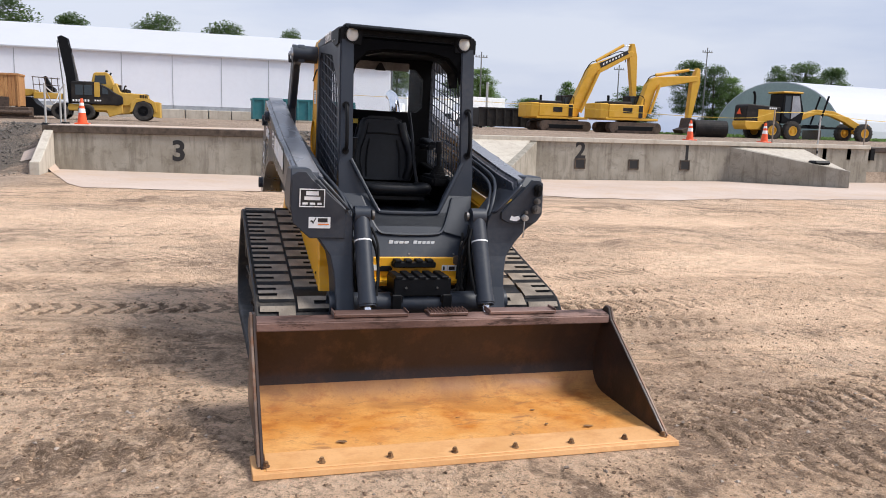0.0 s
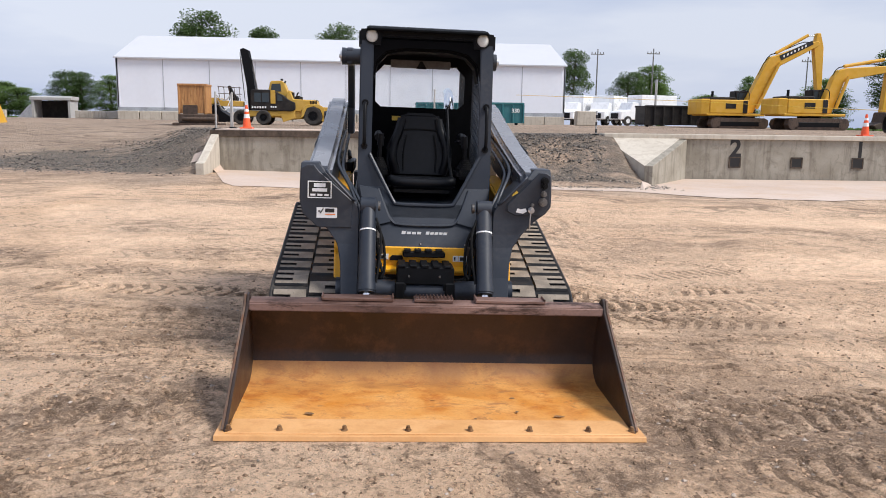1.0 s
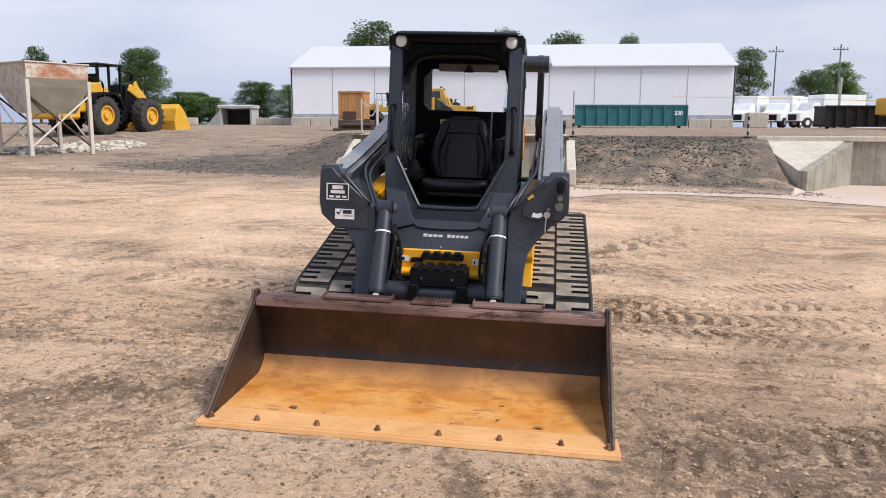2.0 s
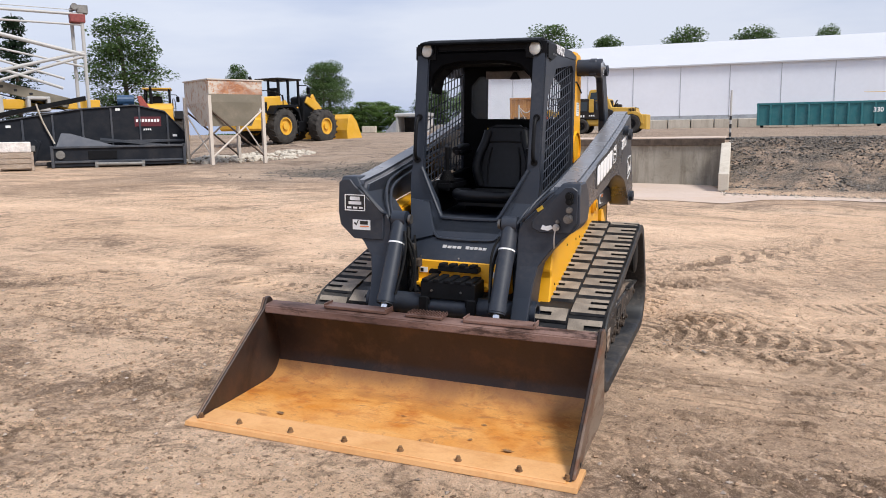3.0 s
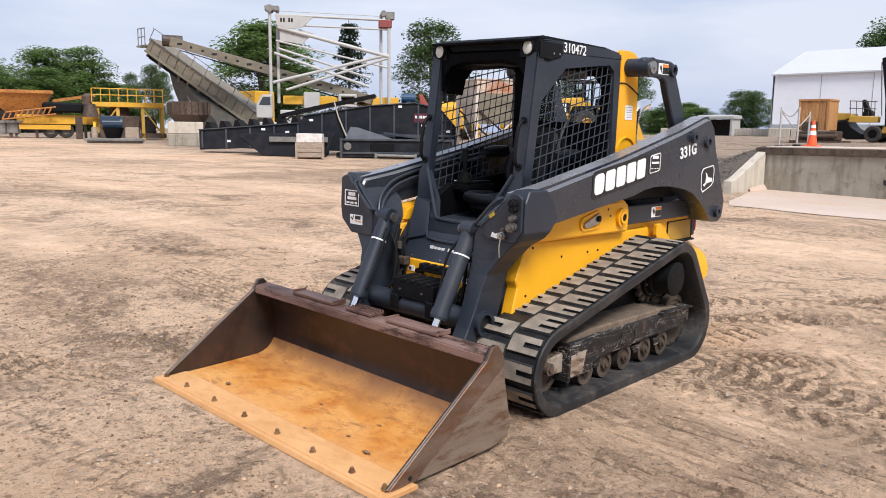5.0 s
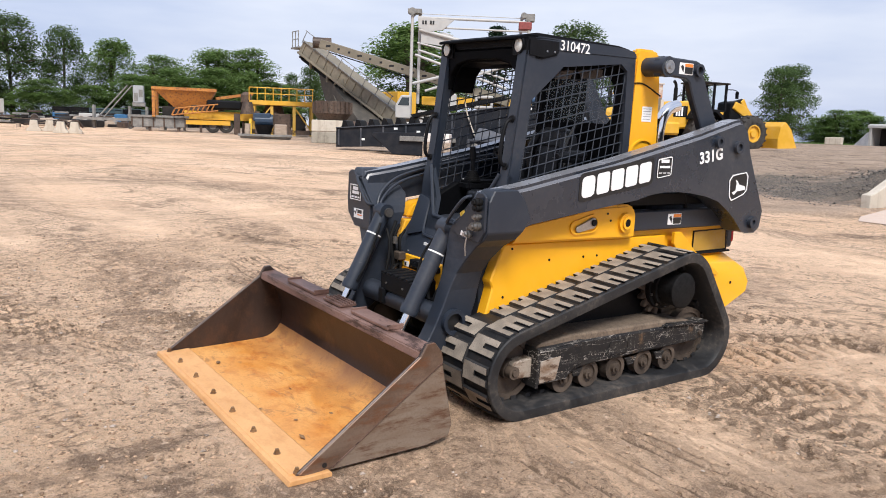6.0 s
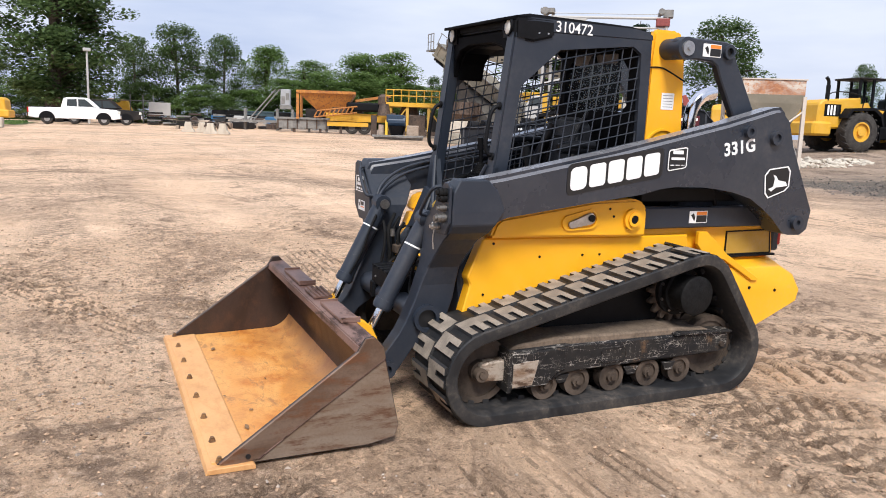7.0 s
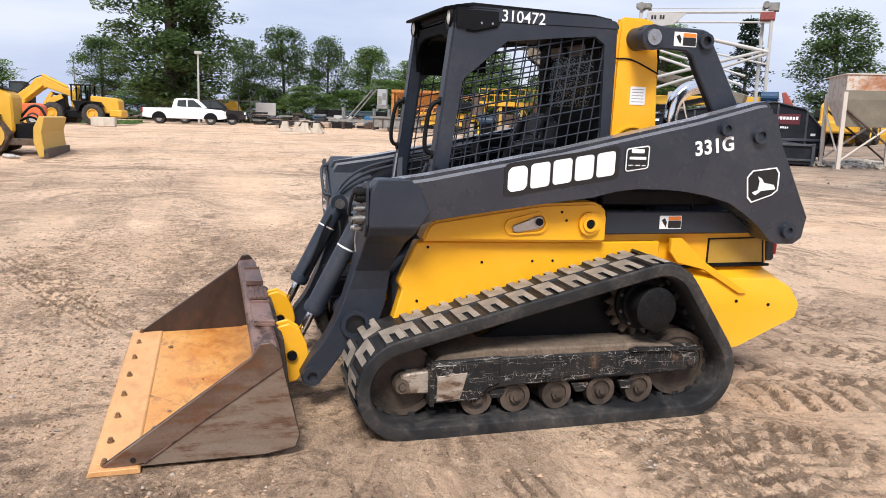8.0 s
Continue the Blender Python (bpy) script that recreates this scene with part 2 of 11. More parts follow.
SCOURED_PLATE = rust("scoured_brown_plate", (0.20, 0.12, 0.07), (0.42, 0.36, 0.30), (0.10, 0.06, 0.04), (1, 1, 2.5), 0.5, 0.3, 4.0)
BUCKET_SIDE = rust("brown_grey_rusted_plate", (0.17, 0.105, 0.068), (0.25, 0.195, 0.15), (0.12, 0.055, 0.03), (1, 0.45, 2.2), 0.52, 0.3, 2.6, 0.02)


def glass(name, tint=(0.9, 0.95, 0.95)):
    n = Nodes(name)
    n.b.inputs["Transmission Weight"].default_value = 1.0
    n.b.inputs["IOR"].default_value = 1.02
    return n.done(tint, 0.02)


GLASS = glass("window_glass")


def hazed_glass():
    """Clear glazing with a pale translucent film that stands in for grey reflections."""
    n = Nodes("hazed_window_glass")
    n.b.inputs["Transmission Weight"].default_value = 1.0
    n.b.inputs["IOR"].default_value = 1.05
    n.done((0.92, 0.95, 0.95), 0.03)
    film = n.t.nodes.new("ShaderNodeBsdfTranslucent")
    film.inputs["Color"].default_value = (0.62, 0.64, 0.62, 1)
    both_layers = n.t.nodes.new("ShaderNodeMixShader")
    n.link(n.ramp(n.noise(7, 6, 0.65), 0.35, 0.7, (0.03,) * 3, (0.13,) * 3), both_layers.inputs[0])
    n.link(n.b.outputs[0], both_layers.inputs[1])
    n.link(film.outputs[0], both_layers.inputs[2])
    n.link(both_layers.outputs[0], n.t.nodes["Material Output"].inputs["Surface"])
    return n.m


GLASS_HAZED = hazed_glass()

# ---- small tools for meshes ----
def mesh_of(bm, name):
    me = bpy.data.meshes.new(name)
    bmesh.ops.recalc_face_normals(bm, faces=bm.faces)
    bm.to_mesh(me)
    bm.free()
    return me


def part(name, bm, material, parent, label="", smooth=False, at=None):
    """Links a bmesh (or a mesh) as one mesh object under a thing or a part."""
    me = mesh_of(bm, name) if isinstance(bm, bmesh.types.BMesh) else bm
    if not me.materials:
        me.materials.append(material)
    if smooth:
        me.shade_smooth()
        me.set_sharp_from_angle(angle=radians(38))
    ob = new(name, me)
    ob.parent = parent
    if at is not None:
        ob.matrix_basis = at
    if label:
        ob["label"] = label
    return ob


def thing(name, label, category, at=None, group="", kind=""):
    """An empty at the base of a thing made of parts."""
    ob = new(name)
    ob.empty_display_size = 0.2
    ob.matrix_basis = at or Matrix()
    return tagged(ob, label, category, group, kind)


def single(name, bm, material, label, category, at=None, group="", kind="", smooth=False):
    """A thing that is one mesh."""
    ob = part(name, bm, material, None, smooth=smooth, at=at)
    return tagged(ob, label, category, group, kind)


def joined(*builders):
    bm = bmesh.new()
    for b in builders:
        b(bm)
    return bm


def bevelled(bm, width, segments=1, angle=30.0, edges=None):
    es = edges if edges is not None else [e for e in bm.edges if len(e.link_faces) == 2 and e.calc_face_angle(0) > radians(angle)]
    if es and width > 0:
        bmesh.ops.bevel(bm, geom=es, offset=width, segments=segments, affect="EDGES", clamp_overlap=True)
    return bm


def put(bm, other):
    me = bpy.data.meshes.new("tmp")
    other.to_mesh(me)
    other.free()
    bm.from_mesh(me)
    bpy.data.meshes.remove(me)
    return bm


def box(bm, lo, hi, bevel=0.0, m=None, seg=1):
    b = bmesh.new()
    s = [hi[i] - lo[i] for i in range(3)]
    c = [(hi[i] + lo[i]) / 2 for i in range(3)]
    bmesh.ops.create_cube(b, size=1.0, matrix=Matrix.Translation(c) @ Matrix.Diagonal((*s, 1)))
    bevelled(b, bevel, seg)
    if m is not None:
        b.transform(m)
    return put(bm, b)


def prism(bm, pts, lo, hi, axis="x", bevel=0.0, seg=1):
    """A polygon drawn in the two other axes (in the order x, y, z), pushed from lo to hi along axis."""
    b = bmesh.new()
    i = "xyz".index(axis)

    def full(p, d):
        q = [p[0], p[1]]
        q.insert(i, d)
        return q
    f0 = b.faces.new([b.verts.new(full(p, lo)) for p in pts])
    r = bmesh.ops.extrude_face_region(b, geom=[f0])
    vs = [v for v in r["geom"] if isinstance(v, bmesh.types.BMVert)]
    for v in vs:
        v.co[i] = hi
    bmesh.ops.recalc_face_normals(b, faces=b.faces)
    bevelled(b, bevel, seg, 25)
    return put(bm, b)


def rod(bm, a, b, r, seg=16, r2=None, caps=True):
    """A round bar from a to b."""
    a, b = Vector(a), Vector(b)
    d = b - a
    m = Matrix.Translation((a + b) / 2) @ d.to_track_quat("Z", "Y").to_matrix().to_4x4()
    bmesh.ops.create_cone(bm, cap_ends=caps, segments=seg, radius1=r, radius2=r if r2 is None else r2, depth=d.length, matrix=m)
    return bm


def ring(bm, a, b, r_out, r_in, seg=24):
    """A tube wall from a to b."""
    a, b = Vector(a), Vector(b)
    q = (b - a).to_track_quat("Z", "Y")
    rows = []
    for p, r in ((a, r_in), (a, r_out), (b, r_out), (b, r_in)):
        rows.append([bm.verts.new(p + q @ Vector((math.cos(k / seg * math.tau) * r, math.sin(k / seg * math.tau) * r, 0))) for k in range(seg)])
    for i in range(4):
        u, v = rows[i], rows[(i + 1) % 4]
        for k in range(seg):
            bm.faces.new((u[k], u[(k + 1) % seg], v[(k + 1) % seg], v[k]))
    return bm


def tube(bm, pts, r, seg=8, smooth=3):
    """A bent round bar through the points."""
    p = [Vector(q) for q in pts]
    for _ in range(smooth):
        q = [p[0]]
        for u, v in zip(p, p[1:]):
            q += [u * 0.75 + v * 0.25, u * 0.25 + v * 0.75]
        p = q + [p[-1]]
    rows, up = [], Vector((0.13, 0.31, 0.94))
    for i, c in enumerate(p):
        d = (p[min(i + 1, len(p) - 1)] - p[max(i - 1, 0)]).normalized()
        s = d.cross(up).normalized()
        up = s.cross(d).normalized()
        rows.append([bm.verts.new(c + s * (math.cos(k / seg * math.tau) * r) + up * (math.sin(k / seg * math.tau) * r)) for k in range(seg)])
    for u, v in zip(rows, rows[1:]):
        for k in range(seg):
            bm.faces.new((u[k], u[(k + 1) % seg], v[(k + 1) % seg], v[k]))
    for row in (rows[0], rows[-1]):
        bm.faces.new(row)
    return bm


def loft(bm, sections, bevel=0.0, seg=1):
    """Closed skin through loops of points of equal count."""
    b = bmesh.new()
    rows = [[b.verts.new(p) for p in s] for s in sections]
    n = len(rows[0])
    for u, v in zip(rows, rows[1:]):
        for k in range(n):
            b.faces.new((u[k], u[(k + 1) % n], v[(k + 1) % n], v[k]))
    b.faces.new(rows[0])
    b.faces.new(rows[-1])
    bmesh.ops.recalc_face_normals(b, faces=b.faces)
    bevelled(b, bevel, seg, 35)
    return put(bm, b)


def slab_ring(bm, outer, inner, lo, hi, axis="x"):
    """A plate with one hole: outer and inner are loops of equal count in the two other axes."""
    i = "xyz".index(axis)

    def row(pts, d):
        r = []
        for p in pts:
            q = [p[0], p[1]]
            q.insert(i, d)
            r.append(bm.verts.new(q))
        return r
    a, b, c, d = row(outer, lo), row(outer, hi), row(inner, hi), row(inner, lo)
    n = len(outer)
    for u, v in ((a, b), (b, c), (c, d), (d, a)):
        for k in range(n):
            bm.faces.new((u[k], u[(k + 1) % n], v[(k + 1) % n], v[k]))
    return bm


def flip_x(bm):
    """The same shape on the other side."""
    bmesh.ops.scale(bm, vec=(-1, 1, 1), verts=bm.verts)
    bmesh.ops.reverse_faces(bm, faces=bm.faces)
    return bm


def text_mesh(body, size, depth=0.002, shear=0.0, bold=0.0, spacing=1.0):
    """Flat letters in the x-z plane, standing at the origin, facing -y."""
    cu = bpy.data.curves.new("letters", "FONT")
    cu.body, cu.size, cu.extrude, cu.shear, cu.offset, cu.space_character = body, size, depth, shear, bold, spacing
    ob = bpy.data.objects.new("letters", cu)
    me = bpy.data.meshes.new_from_object(ob)
    bpy.data.objects.remove(ob)
    me.transform(pose(0, 0, 0, 90, 0, 0))
    return me

# ---- ground ----
def smooth01(t):
    t = min(1.0, max(0.0, t))
    return t * t * (3 - 2 * t)


def lerp_table(x, table):
    if x <= table[0][0]:
        return table[0][1:]
    for a, b in zip(table, table[1:]):
        if x <= b[0]:
            f = (x - a[0]) / (b[0] - a[0])
            return tuple(u + (v - u) * f for u, v in zip(a[1:], b[1:]))
    return table[-1][1:]


# where the bank up to the upper yard starts, and how deep it is, along x
BANK = [(-60, 22, 26), (-9, 20, 22), (-5.2, 20.3, 6), (-3.75, 20.4, 3.2), (-3.6, 22.06, 0.22), (2.44, 22.06, 0.22), (2.6, 19.6, 4.2), (7.9, 19.6, 3.9), (8.2, 19.7, 3.9), (8.5, 20.7, 4.2), (10.42, 23.55, 4.0), (10.46, 23.62, 0.22), (18.1, 23.62, 0.22), (18.3, 23.7, 0.2), (200, 23.7, 0.2)]


def lower_yard(x):
    dx = x - 1.265
    return 0.95 * math.tanh(-0.0244 * dx / 0.95) if dx < 0 else -0.16 * math.tanh(0.0244 * dx / 0.16)


def upper_yard(y):
    return 1.20 + 0.3 * smooth01((y - 26) / 50)


def ground_z(x, y):
    lo = lower_yard(x)
    if y < 18:
        return lo
    start, depth = lerp_table(x, BANK)
    f = smooth01((y - start) / depth)
    rough = 0.0
    if depth > 1.0 and 0.0 < f < 1.0:
        rough = 4 * f * (1 - f) * (0.13 * noise.noise(Vector((x * 0.8, y * 0.8, 2))) + 0.07 * noise.noise(Vector((x * 2.6, y * 2.6, 5))) - 0.03)
    return lo + (upper_yard(y) - lo) * f + rough


# belts of old prints: from, to, half width, pitch of the bars, slant of the bars, depth, how dark the hollows are
# painted
PRINTS = [((-1.9, 6.48), (0.35, 6.32), 0.20, 0.155, 0.55, 0.018, 0.7), ((-0.75, 3.5), (0.2, 3.72), 0.24, 0.15, 0.35, 0.014, 0.35), ((2.3, 6.05), (5.2, 6.28), 0.23, 0.145, 0.25, 0.013, 0.6),
          ((2.0, 6.75), (2.25, 7.9), 0.26, 0.15, 0.1, 0.024, 0.85), ((2.25, 7.9), (2.75, 9.6), 0.26, 0.15, 0.1, 0.024, 0.8), ((2.75, 9.6), (4.2, 12.2), 0.26, 0.15, 0.1, 0.016, 0.45), ((0.8, 7.0), (0.6, 9.2), 0.26, 0.15, 0.1, 0.014, 0.4),
          ((1.3, 6.85), (2.9, 8.6), 0.19, 0.14, 0.5, 0.015, 0.9), ((0.9, 7.3), (2.6, 9.4), 0.19, 0.14, 0.5, 0.015, 0.85), ((2.45, 3.3), (4.9, 4.0), 0.26, 0.14, 0.5, 0.011, 0.5), ((2.7, 2.75), (5.2, 3.0), 0.24, 0.14, -0.4, 0.009, 0.45), ((2.5, 6.45), (4.6, 6.9), 0.2, 0.15, 0.5, 0.014, 0.4), ((2.5, 5.52), (4.3, 5.56), 0.2, 0.14, 0.6, 0.016, 0.75),
          ((2.3, 6.1), (2.75, 6.75), 0.22, 0.11, 0.0, 0.009, 0.5), ((2.75, 6.75), (3.5, 7.35), 0.22, 0.11, 0.0, 0.009, 0.5), ((3.5, 7.35), (5.0, 7.9), 0.22, 0.11, 0.0, 0.012, 0.7), ((-4.6, 4.6), (-3.2, 6.4), 0.22, 0.18, 0.3, 0.012, 0.6), ((-3.2, 1.9), (-0.4, 2.7), 0.22, 0.16, 0.4, 0.012, 0.5)]
# ribbed tyre lines: from, to, half width
RIBS = [((2.3, 4.68), (4.7, 4.62), 0.15), ((2.35, 4.36), (4.3, 4.22), 0.16), ((2.3, 4.97), (4.5, 5.1), 0.12), ((2.3, 6.08), (4.2, 5.98), 0.12), ((-1.4, 5.5), (0.15, 5.38), 0.3), ((-3.0, 4.9), (0.0, 4.75), 0.3), ((-3.8, 1.0), (0.2, 3.1), 0.2)]
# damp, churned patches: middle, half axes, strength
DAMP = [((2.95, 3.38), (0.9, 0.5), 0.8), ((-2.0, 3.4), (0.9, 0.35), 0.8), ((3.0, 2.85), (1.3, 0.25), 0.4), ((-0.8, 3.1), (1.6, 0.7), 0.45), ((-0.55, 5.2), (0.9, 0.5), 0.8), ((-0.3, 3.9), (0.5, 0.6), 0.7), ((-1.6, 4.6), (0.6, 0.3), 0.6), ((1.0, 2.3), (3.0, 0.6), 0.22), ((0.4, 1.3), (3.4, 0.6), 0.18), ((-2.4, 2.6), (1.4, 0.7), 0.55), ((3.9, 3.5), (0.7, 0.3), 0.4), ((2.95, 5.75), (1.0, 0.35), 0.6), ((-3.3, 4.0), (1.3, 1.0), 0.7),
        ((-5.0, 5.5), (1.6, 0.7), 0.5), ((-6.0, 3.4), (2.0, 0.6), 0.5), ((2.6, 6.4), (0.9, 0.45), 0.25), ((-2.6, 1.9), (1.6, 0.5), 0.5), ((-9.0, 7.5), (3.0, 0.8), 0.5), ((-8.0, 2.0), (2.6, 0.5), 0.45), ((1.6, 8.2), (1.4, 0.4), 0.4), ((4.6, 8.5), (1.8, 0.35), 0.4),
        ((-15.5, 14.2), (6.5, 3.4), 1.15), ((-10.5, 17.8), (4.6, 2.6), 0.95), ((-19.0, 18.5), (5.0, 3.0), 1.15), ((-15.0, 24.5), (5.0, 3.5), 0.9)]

# dry, smooth, wind-blown patches: middle, half axes
DRY = [((5.4, 5.9), (2.4, 0.8)), ((6.8, 8.2), (3.6, 1.4)), ((-1.05, 4.9), (0.5, 0.33)), ((-5.0, 2.9), (2.6, 0.35)), ((-9.0, 4.2), (4.5, 0.8)), ((-3.6, 4.5), (1.4, 0.4)), ((-3.2, 6.9), (2.3, 0.45)), ((2.9, 8.6), (1.3, 0.5)),
       ((-3.4, 9.0), (3.0, 0.8)), ((2.75, 4.55), (0.45, 0.2)), ((-4.5, 4.6), (2.4, 0.8)), ((-7.0, 6.5), (2.6, 0.8)), ((-11.0, 8.0), (3.0, 0.9)), ((-1.0, 5.3), (0.28, 0.7)), ((-1.5, 6.6), (0.3, 0.8)), ((-2.1, 8.1), (0.35, 0.9)), ((-2.8, 9.8), (0.4, 1.1)), ((-3.7, 12.0), (0.45, 1.4)), ((-4.8, 14.8), (0.5, 1.8)), ((2.85, 5.35), (0.8, 0.36)), ((3.3, 6.65), (0.6, 0.25)), ((2.6, 7.6), (0.5, 0.3)), ((-0.9, 7.6), (1.6, 0.35)), ((-4.5, 1.8), (2.0, 0.4)), ((0.3, 1.5), (1.4, 0.25)), ((3.2, 7.1), (0.9, 0.35)), ((1.0, 12.0), (5.0, 1.2)), ((8.0, 12.5), (4.0, 1.2)), ((-9.0, 11.0), (4.0, 1.0)), ((4.8, 4.7), (1.2, 0.3)), ((-2.2, 1.2), (1.2, 0.3))]


def along(x, y, a, b):
    """Distance along and across the stretch from a to b."""
    dx, dy = b[0] - a[0], b[1] - a[1]
    n = math.hypot(dx, dy)
    dx, dy = dx / n, dy / n
    return (x - a[0]) * dx + (y - a[1]) * dy, (y - a[1]) * dx - (x - a[0]) * dy, n


def relief(x, y):
    """Unevenness of the trampled dirt near the machine, how damp it is, and the painted shade of hollows that prints
    press in.
    """
    v = Vector((x, y, 0))
    n1, n2 = noise.noise(v * 0.9), noise.noise(Vector((x * 1.6, y * 4.2, 3)))
    n5, n9, n17 = noise.noise(v * 5.3 + Vector((5, 1, 0))), noise.noise(v * 9.0), noise.noise(v * 17.0)
    d = 0.014 * n1 + 0.009 * n2 + 0.006 * n5 + 0.005 * n9 + 0.004 * n17
    wet = dent_shade = 0.0
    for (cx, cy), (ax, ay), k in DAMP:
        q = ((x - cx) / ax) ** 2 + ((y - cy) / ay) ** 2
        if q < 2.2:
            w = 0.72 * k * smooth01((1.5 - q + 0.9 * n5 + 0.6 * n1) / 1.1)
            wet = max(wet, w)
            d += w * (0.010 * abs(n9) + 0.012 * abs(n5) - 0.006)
    for a, b, hw, pitch, slant, depth, damp_dark in PRINTS:
        s, q, n = along(x, y, a, b)
        if abs(q) < hw and -0.1 < s < n + 0.1:
            edge = smooth01((hw - abs(q)) / 0.05) * smooth01((s + 0.1) / 0.15) * smooth01((n + 0.1 - s) / 0.15)
            fade = min(1.0, max(0.0, 0.9 + 1.1 * n1 + 0.4 * n5))
            bar = smooth01(0.5 + 3.4 * math.sin((s + slant * q * (1 if q > 0 else -1)) * math.tau / pitch))
            d += 1.35 * depth * edge * fade * (bar * 1.4 - 0.8)
            dent_shade = max(dent_shade, min(1.0, 1.35 * damp_dark) * edge * fade * (1.0 - bar))
    for a, b, hw in RIBS:
        s, q, n = along(x, y, a, b)
        if abs(q) < hw and 0 < s < n:
            edge = smooth01((hw - abs(q)) / 0.04) * smooth01(s / 0.3) * smooth01((n - s) / 0.3)
            r = math.sin(q * math.tau / 0.078 + 0.8 * n1)
            d += 0.013 * edge * r * (0.8 + n5)
            dent_shade = max(dent_shade, 0.8 * edge * max(0.0, -r) * (0.8 + n5))
    dry = 0.0
    for (cx, cy), (ax, ay) in DRY:
        q = ((x - cx) / ax) ** 2 + ((y - cy) / ay) ** 2
        if q < 2.2:
            dry = max(dry, smooth01((1.5 - q + 0.2 * n5 + 0.6 * n2) / 1.5))
    dry *= 1.0 - 0.8 * wet
    d *= 1.0 - 0.45 * dry
    k = 0.12 if (3.1 < y < 6.6 and 0.0 < x < 2.4) else 1.0
    return d * k * smooth01((16 - math.hypot(x - 2, y - 3)) / 6), wet, dent_shade, dry


def spread(dense_lo, dense_hi, step, far_lo, far_hi, grow=1.16, extra=()):
    vals = list(np.arange(dense_lo, dense_hi + step / 2, step))
    s, v = step, dense_hi
    while v < far_hi:
        s *= grow
        v += s
        vals.append(v)
    s, v = step, dense_lo
    while v > far_lo:
        s *= grow
        v -= s
        vals.append(v)
    vals += list(extra)
    return sorted(vals)


def dirt():
    n = Nodes("trampled_sandy_dirt")
    pos = n.t.nodes.new("ShaderNodeNewGeometry").outputs["Position"]
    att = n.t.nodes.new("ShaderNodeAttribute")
    att.attribute_name = "damp_dark"
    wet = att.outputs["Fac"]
    big = n.noise(0.17, 6, 0.6, pos, 0.8)
    # traffic has worn lanes in wide rings round the parked machine: grain that runs along the rings
    mid = n.t.nodes.new("ShaderNodeVectorMath")
    mid.operation = "SUBTRACT"
    n.link(pos, mid.inputs[0])
    mid.inputs[1].default_value = (1.3, 5.0, 0.0)
    flat = n.t.nodes.new("ShaderNodeVectorMath")
    flat.operation = "MULTIPLY"
    n.link(mid.outputs[0], flat.inputs[0])
    flat.inputs[1].default_value = (1.0, 1.0, 0.0)
    reach = n.t.nodes.new("ShaderNodeVectorMath")
    reach.operation = "LENGTH"
    n.link(flat.outputs[0], reach.inputs[0])
    way = n.t.nodes.new("ShaderNodeVectorMath")
    way.operation = "NORMALIZE"
    n.link(flat.outputs[0], way.inputs[0])
    bend = n.math("MULTIPLY", n.math("SUBTRACT", n.noise(0.35, 3, 0.5, pos), 0.5), 5.0)
    wander = n.math("ADD", reach.outputs["Value"], bend)

    def ringed(around, out, detail, rough):
        """Noise that is long round the rings and short across them."""
        s = n.t.nodes.new("ShaderNodeVectorMath")
        s.operation = "SCALE"
        s.inputs["Scale"].default_value = around
        n.link(way.outputs[0], s.inputs[0])
        up = n.t.nodes.new("ShaderNodeCombineXYZ")
        n.link(n.math("MULTIPLY", wander, out), up.inputs["Z"])
        a = n.t.nodes.new("ShaderNodeVectorMath")
        a.operation = "ADD"
        n.link(s.outputs[0], a.inputs[0])
        n.link(up.outputs[0], a.inputs[1])
        return n.noise(1.0, detail, rough, a.outputs[0], 0.3)

    drift = ringed(2.6, 0.75, 8, 0.64)
    scrape = ringed(9.0, 3.6, 8, 0.70)
    scrape2 = n.noise(3.0, 8, 0.74, n.mapped((2.4, 0.7, 1), 24, pos), 0.9)
    lanes = ringed(1.7, 0.30, 5, 0.6)
    clod = n.noise(13, 8, 0.78, pos, 0.5)
    grit = n.noise(85, 4, 0.75, pos)
    sep = n.t.nodes.new("ShaderNodeSeparateXYZ")
    n.link(pos, sep.inputs[0])
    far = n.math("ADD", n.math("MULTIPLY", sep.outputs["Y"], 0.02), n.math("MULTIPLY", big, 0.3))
    att2 = n.t.nodes.new("ShaderNodeAttribute")
    att2.attribute_name = "dent_shade"
    dent_shade = att2.outputs["Fac"]
    att3 = n.t.nodes.new("ShaderNodeAttribute")
    att3.attribute_name = "gravel"
    rough_patch = n.noise(1.1, 8, 0.7, pos, 0.6)
    fine = n.noise(34, 6, 0.75, pos, 0.4)
    col = n.mix(n.ramp(big, 0.38, 0.60), (0.76, 0.51, 0.33), (0.89, 0.63, 0.435))
    # dark soil showing through in ragged patches
    m1 = n.math("ADD", n.math("ADD", drift, n.math("MULTIPLY", wet, 0.15)), n.math("ADD", n.math("MULTIPLY", clod, 0.62), n.math("MULTIPLY", scrape, 0.38)))
    m1 = n.math("MULTIPLY", m1, 0.5)
    col = n.mix(n.math("MULTIPLY", n.ramp(m1, 0.525, 0.547), 0.42), col, (0.36, 0.232, 0.15))
    col = n.mix(n.math("MULTIPLY", n.ramp(m1, 0.572, 0.60), 0.7), col, (0.12, 0.078, 0.052))
    # faint old track prints in lanes, in two directions
    prints = None
    for turn, seed in ((9, 0.0), (-58, 40.0)):
        v = n.mapped((1, 1, 1), turn, pos)
        sp = n.t.nodes.new("ShaderNodeSeparateXYZ")
        n.link(v, sp.inputs[0])
        warp = n.math("MULTIPLY", n.math("SUBTRACT", clod, 0.5), 0.10)
        yy = n.math("ADD", sp.outputs["Y"], n.math("MULTIPLY", n.math("SUBTRACT", big, 0.5), 2.0))
